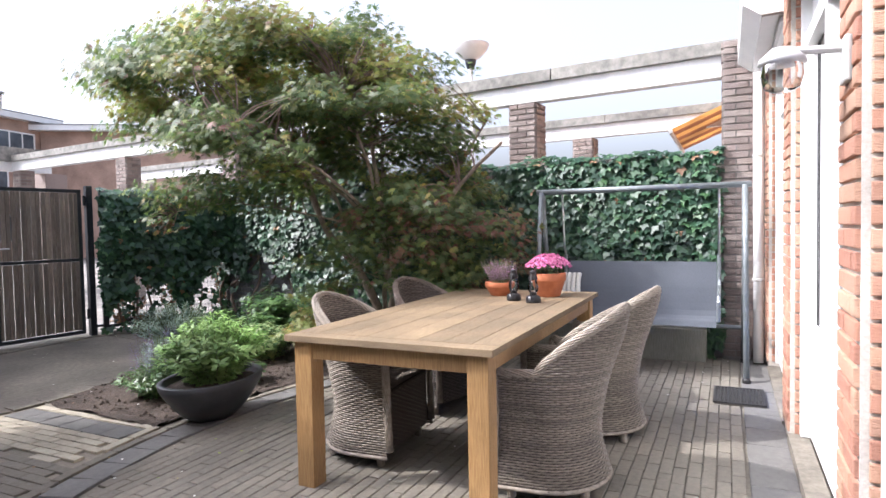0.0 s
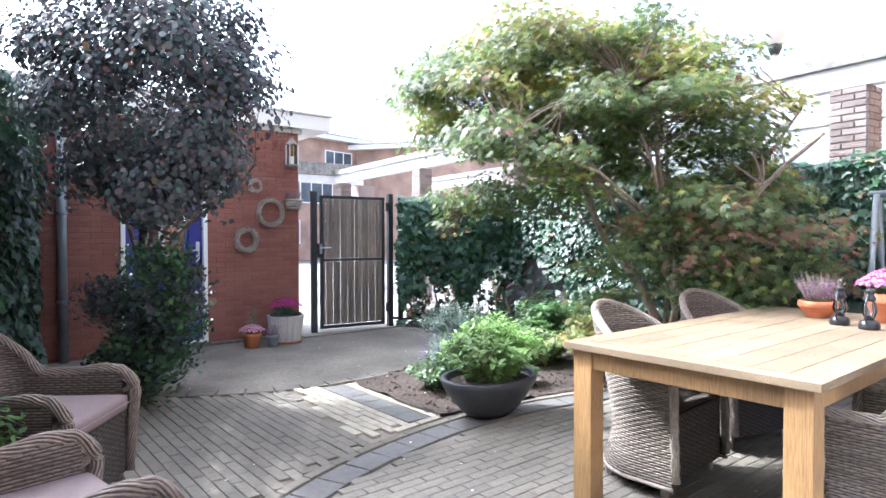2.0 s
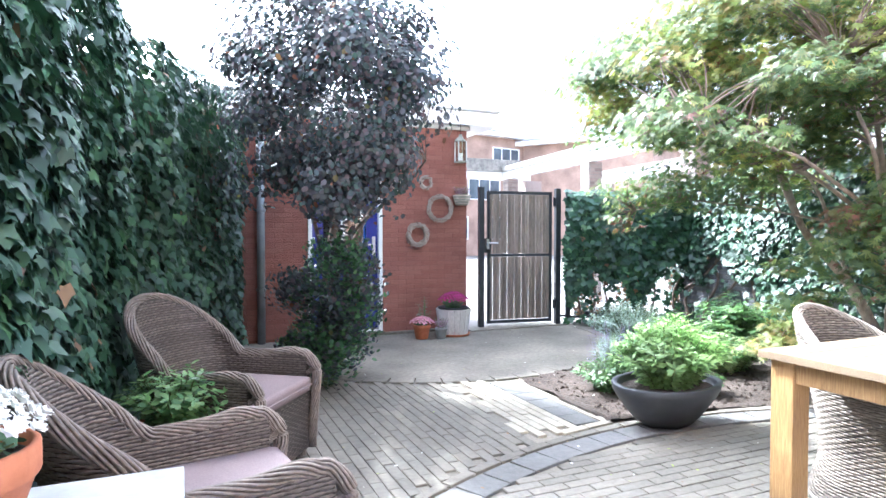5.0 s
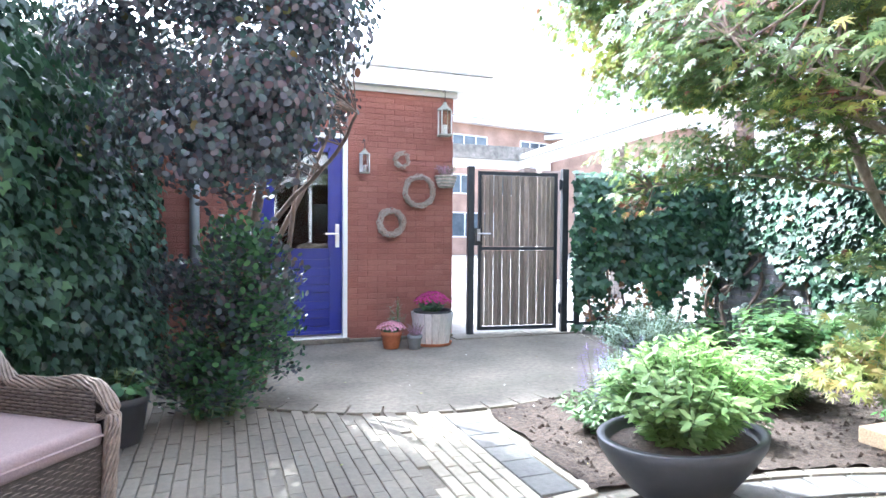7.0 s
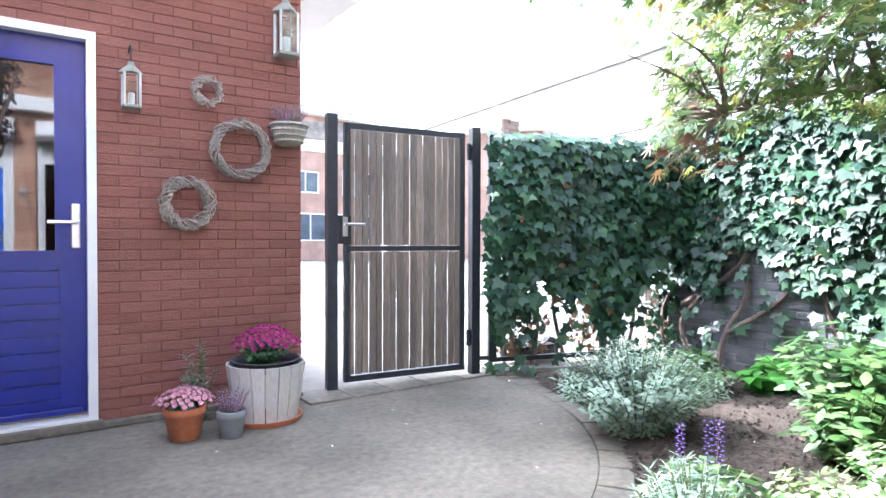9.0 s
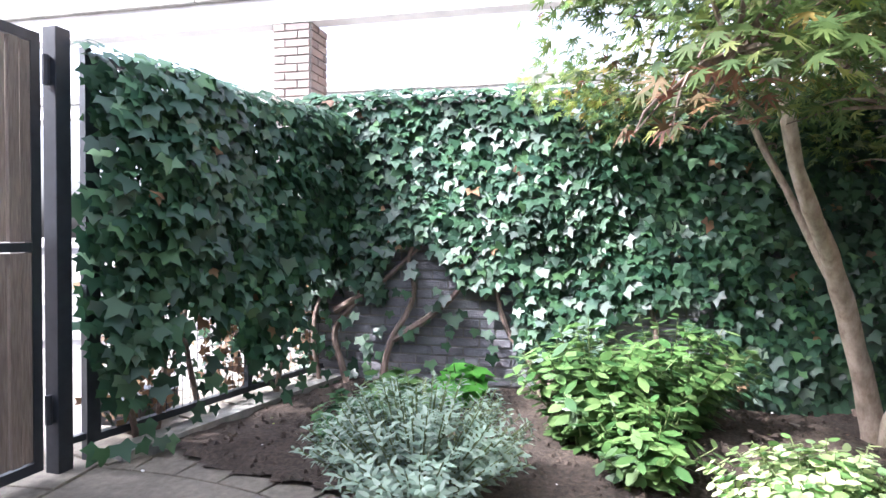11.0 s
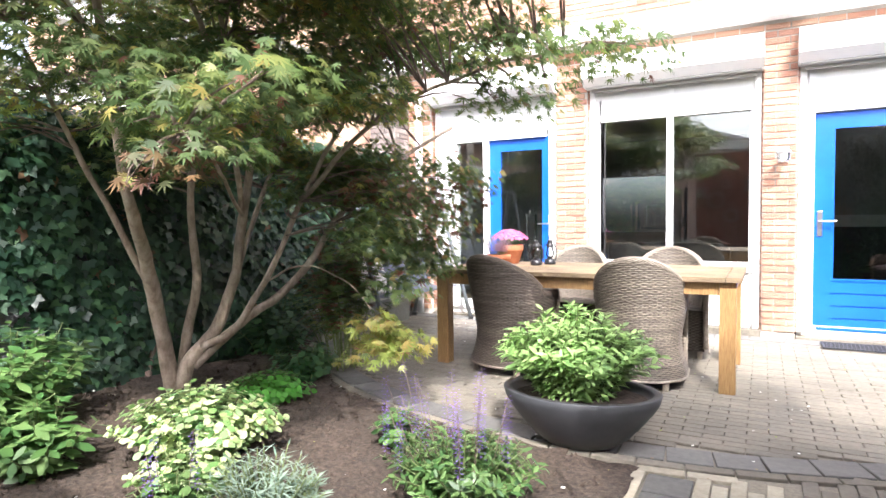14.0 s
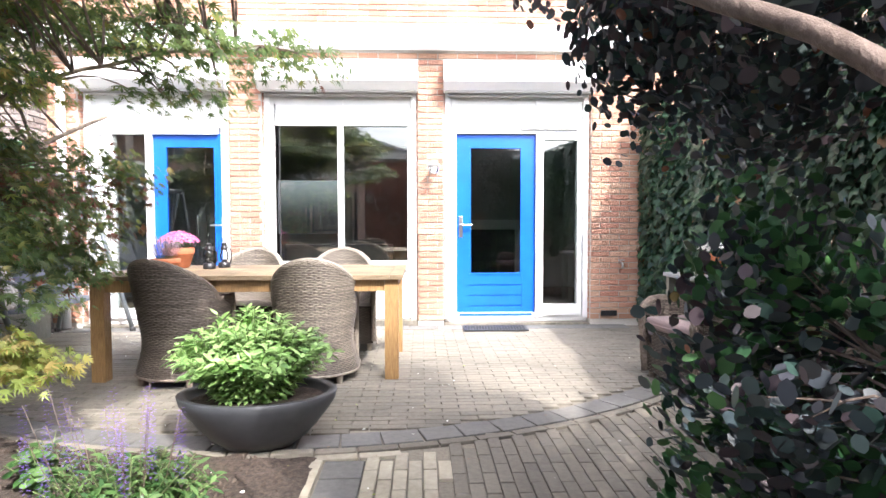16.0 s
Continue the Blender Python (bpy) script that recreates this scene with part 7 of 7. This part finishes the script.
def shed_things():
    wreath(-.033, 1.24, .125, .042, "pale twig wreath low on the shed wall")
    wreath(-.34, 1.577, .155, .035, "larger pale twig wreath on the shed wall", 130)
    wreath(-.15, 1.90, .07, .03, "small pale twig wreath high on the shed wall", 70)
    hanging_lantern(-.61, 2.17, "whitewashed square lantern hanging by the wall corner")
    hanging_lantern(.26, 1.74, "grey square lantern hanging by the shed door", .7)
    b = tagged(empty("wall_basket", pose(-.62, SHED_Y + .115, 1.62)), "woven wall basket with purple heather on the shed wall", "basket")
    bm = lathe([(0, 0), (.07, 0), (.10, .05), (.115, .13), (.108, .13), (.09, .05), (0, .01)], 20)
    part("basket", bm, M_GREYWOOD, b)
    for k in range(4):
        rr = .085 + .01 * k
        part("woven_band", tube([(rr * math.cos(a), rr * math.sin(a), .02 + k * .033) for a in [2 * math.pi * j / 20 for j in range(21)]], .009, 6), M_TWIG, b)
    heather(b, (0, 0, 0), .1, .11, .13, 50, L_HEATHER)
    p = flower_pot(.07, -7.20, 0, .105, .075, .17, M_TERRA, "terracotta pot with pale pink flowers by the shed wall")
    bush("", (0, 0, .14), (.11, .11, .09), 160, OVAL_SHAPE, L_DARK, .03, "", stems=20, parent=p)
    blooms(p, (0, 0, 0), .14, .20, 90, L_PALEPINK, .018, dome=.4)
    p = flower_pot(-.14, -7.10, 0, .075, .055, .14, M_GREYPOT, "small grey pot with heather by the shed wall")
    heather(p, (0, 0, 0), .075, .11, .14, 45, L_HEATHER)
    r = tagged(empty("wooden_tub", pose(-.39, -7.30, 0)), "white staved wooden tub on a red saucer with magenta flowers", "planter")
    part("saucer", lathe([(0, 0), (.19, 0), (.205, .028), (.195, .028), (.18, .01), (0, .01)], 28), M_TERRA, r, "red-brown saucer")
    n = 18
    for k in range(n):
        a = 2 * math.pi * k / n
        bm = bmesh.new()
        vs = []
        for rr, z in ((.160, .012), (.205, .33)):
            for dr in (0, .016):
                for s in (-1, 1):
                    aa = a + s * (math.pi / n - .012)
                    vs.append(bm.verts.new(((rr + dr) * math.cos(aa), (rr + dr) * math.sin(aa), z)))
        for f in ((0, 1, 3, 2), (4, 6, 7, 5), (0, 4, 5, 1), (2, 3, 7, 6), (0, 2, 6, 4), (1, 5, 7, 3)):
            bm.faces.new([vs[i] for i in f])
        bmesh.ops.recalc_face_normals(bm, faces=bm.faces)
        part("stave", bm, M_WHITEWOOD, r)
    part("soil", lathe([(.2, .30), (.1, .31), (0, .31)], 20), M_SOIL, r)
    part("inner_pot", lathe([(.16, .29), (.195, .345), (.20, .35), (.188, .352), (.17, .30)], 24), M_ANTH, r, smooth=True)
    bush("", (0, 0, .31), (.17, .17, .15), 500, OVAL_SHAPE, L_DARK, .035, "", stems=40, parent=r)
    blooms(r, (0, 0, 0), .19, .43, 120, L_MAGENTA, .020, dome=.5)
    s = bush("potted_conifer", (-.07, -7.48, .0), (.10, .07, .48), 500, BLADE_SHAPE, L_LAV, .05, "thin grey-green twiggy plant against the shed wall", stems=14, upright=.5)
    # trolley wheel and dark bin behind the fence
    r = tagged(empty("wheelbarrow", pose(-2.62, -7.62, 0)), "dark object with a small wheel lying behind the fence", "cart")
    part("body", box(-.32, .12, -.12, .12, .05, .16, .03), M_BLACK, r)
    part("wheel", lathe([(.02, -.03), (.09, -.03), (.10, 0), (.09, .03), (.02, .03)], 20), M_RUBBER, r)
    r.children[-1].matrix_basis = pose(-.35, .0, .10, 90)


shed_things()


# ---- beyond the garden ----
def far_window(root, x0, x1, y, z0, z1, mull=1):
    """y: front face; looks to +y."""
    w = part("window", frame_bm(x0, x1, z0, z1, .07, y, y + .06), M_WHITE, root)
    part("pane", box(x0 + .07, x1 - .07, y - .02, y + .02, z0 + .07, z1 - .07), M_FARGLASS, w)
    for k in range(1, mull + 1):
        x = x0 + (x1 - x0) * k / (mull + 1)
        part("mullion", box(x - .03, x + .03, y + .021, y + .055, z0 + .07, z1 - .07), M_WHITE, w)


def far_house(x, y, rz, w, d, h, label, wins, roof="flat", gable=1.6):
    r = tagged(empty("house", pose(x, y, 0, 0, 0, rz)), label, "house", "houses beyond the garden")
    part("wall", box(-w / 2, w / 2, -d, 0, -.1, h), M_FARBRICK, r)
    if roof == "flat":
        part("roof", box(-w / 2 - .5, w / 2 + .5, -d - .5, .5, h, h + .28), M_WHITE, r, "white flat roof edge")
        part("roof_edge", box(-w / 2 - .52, w / 2 + .52, -d - .52, .52, h + .281, h + .34), M_FARROOF, r)
    else:
        bm = bmesh.new()
        v = [bm.verts.new(p) for p in ((-w / 2, 0, h), (w / 2, 0, h), (0 * w, 0, h + gable), (-w / 2, -d, h), (w / 2, -d, h), (0, -d, h + gable))]
        for f in ((0, 1, 2), (5, 4, 3), (0, 3, 4, 1)):
            bm.faces.new([v[i] for i in f])
        part("gable", bm, M_FARBRICK, r)
        for s in (-1, 1):
            bm = bmesh.new()
            a, b = Vector((s * (w / 2 + .5), 0, h - .5 * gable / (w / 2))), Vector((0, 0, h + gable))
            n = Vector((0, 0, .22))
            vs = [bm.verts.new(p + Vector((0, yy, 0)) + q) for p in (a, b) for yy in (.4, -d - .4) for q in (Vector((0, 0, .01)), n)]
            for f in ((0, 1, 3, 2), (4, 6, 7, 5), (0, 4, 5, 1), (2, 3, 7, 6), (1, 5, 7, 3), (0, 2, 6, 4)):
                bm.faces.new([vs[i] for i in f])
            bmesh.ops.recalc_face_normals(bm, faces=bm.faces)
            part("roof", bm, M_WHITE, r, "white-edged pitched roof")
    for a in wins:
        far_window(r, *a)


def beyond():
    far_house(-13.5, -33, 12, 9.0, 8, 7.2, "brick house with flat white-edged roof beyond the gate", [(-4, -2.6, 0, 3.3, 4.4), (-2.0, .5, 0, 3.3, 4.6, 2), (-3.5, -1.0, 0, .9, 2.3, 2), (0.5, 3.5, 0, .9, 2.3, 2), (2, 3.6, 0, 3.3, 4.4), (-3.6, -1.4, 0, 5.4, 6.6, 2), (1.0, 3.4, 0, 5.4, 6.6, 2)])
    far_house(-3.6, -36, 5, 9.0, 8, 5.6, "brick house with white gable roof beyond the gate", [(-3, -1.2, 0, .9, 2.2), (.8, 2.8, 0, .9, 2.2)], "gable", 1.5)
    far_house(-26, -30, 35, 10.0, 8, 6.8, "brick house with flat roof farther off", [(-4, -2.4, 0, .9, 2.2), (-1, 1, 0, .9, 2.2), (-4, -2.4, 0, 3.4, 4.6), (1.5, 3.8, 0, 3.4, 4.6)])
    far_house(8.5, -34, -8, 9.0, 8, 4.2, "brick house with flat roof behind the shed", [(-3, -1, 0, .9, 2.2), (1, 3, 0, .9, 2.2)])
    # street lamp
    r = tagged(empty("street_lamp", pose(-6.7, -4.25, -.07)), "grey street lamp with a wide white bowl-shaped glass", "street lamp")
    part("pole", tube([(0, 0, 0), (0, 0, 1.0), (0, 0, 1.02), (0, 0, 4.05)], [.07, .07, .045, .035], 12), M_GREYBOX, r, smooth=True)
    part("collar", lathe([(0, 4.02), (.06, 4.02), (.09, 4.10), (.10, 4.16), (0, 4.16)], 16), M_GATEMETAL, r, smooth=True)
    part("shade", lathe([(.09, 4.16), (.18, 4.21), (.28, 4.32), (.32, 4.40), (.32, 4.42), (.16, 4.47), (0, 4.48)], 28), M_SHADE, r, "white bowl-shaped glass", smooth=True)
    # striped awning next door
    r = tagged(empty("awning", pose(-5.6, -.1, -.12)), "striped ochre and red awning next door", "awning")
    for k in range(8):
        x0 = -2.6 + k * .32
        bm = bmesh.new()
        vs = [bm.verts.new(p) for p in ((x0, 0, 3.0), (x0 + .32, 0, 3.0), (x0 + .32, -.9, 2.62), (x0, -.9, 2.62))]
        bm.faces.new(vs)
        bmesh.ops.solidify(bm, geom=bm.faces[:], thickness=.02)
        part("stripe", bm, M_AWNING if k % 2 else M_AWNING_R, r)
    part("front_bar", tube([(-2.6, -.9, 2.60), (-.04, -.9, 2.60)], .03, 8), M_GREYBOX, r)
    # neighbour's house going on along the row
    o = part("wall_neighbour", box(-12, -3.76, 0.05, .3, -.1, 6.2), M_BRICK)
    tagged(o, "brick wall of the neighbouring house", "wall", kind="structure")
    o = part("wall_neighbour", box(3.51, 9, 0.05, .3, -.1, 6.2), M_BRICK)
    tagged(o, "brick wall of the neighbouring house", "wall", kind="structure")


beyond()


def litter():
    P, T = [], []
    while len(P) < 420:
        x, y = RNG.uniform(-3.4, 2.6), RNG.uniform(-7.2, -.3)
        P.append((x, y, .006 if not in_poly(x, y, BED) else .045))
        T.append((RNG.normal(), RNG.normal(), 0))
    n = len(P)
    N = np.stack([RNG.normal(0, .15, n), RNG.normal(0, .15, n), np.ones(n)], 1)
    o = leaves("fallen_leaf_litter", OVAL_SHAPE, P, N, T, RNG.uniform(.006, .022, n), [L_DRY, L_WHITE, L_MAPLE_Y], None, which=RNG.integers(0, 3, n))
    tagged(o, "small fallen leaves and petals on paving and soil", "leaf litter", kind="stuff")


litter()
build_pieces()
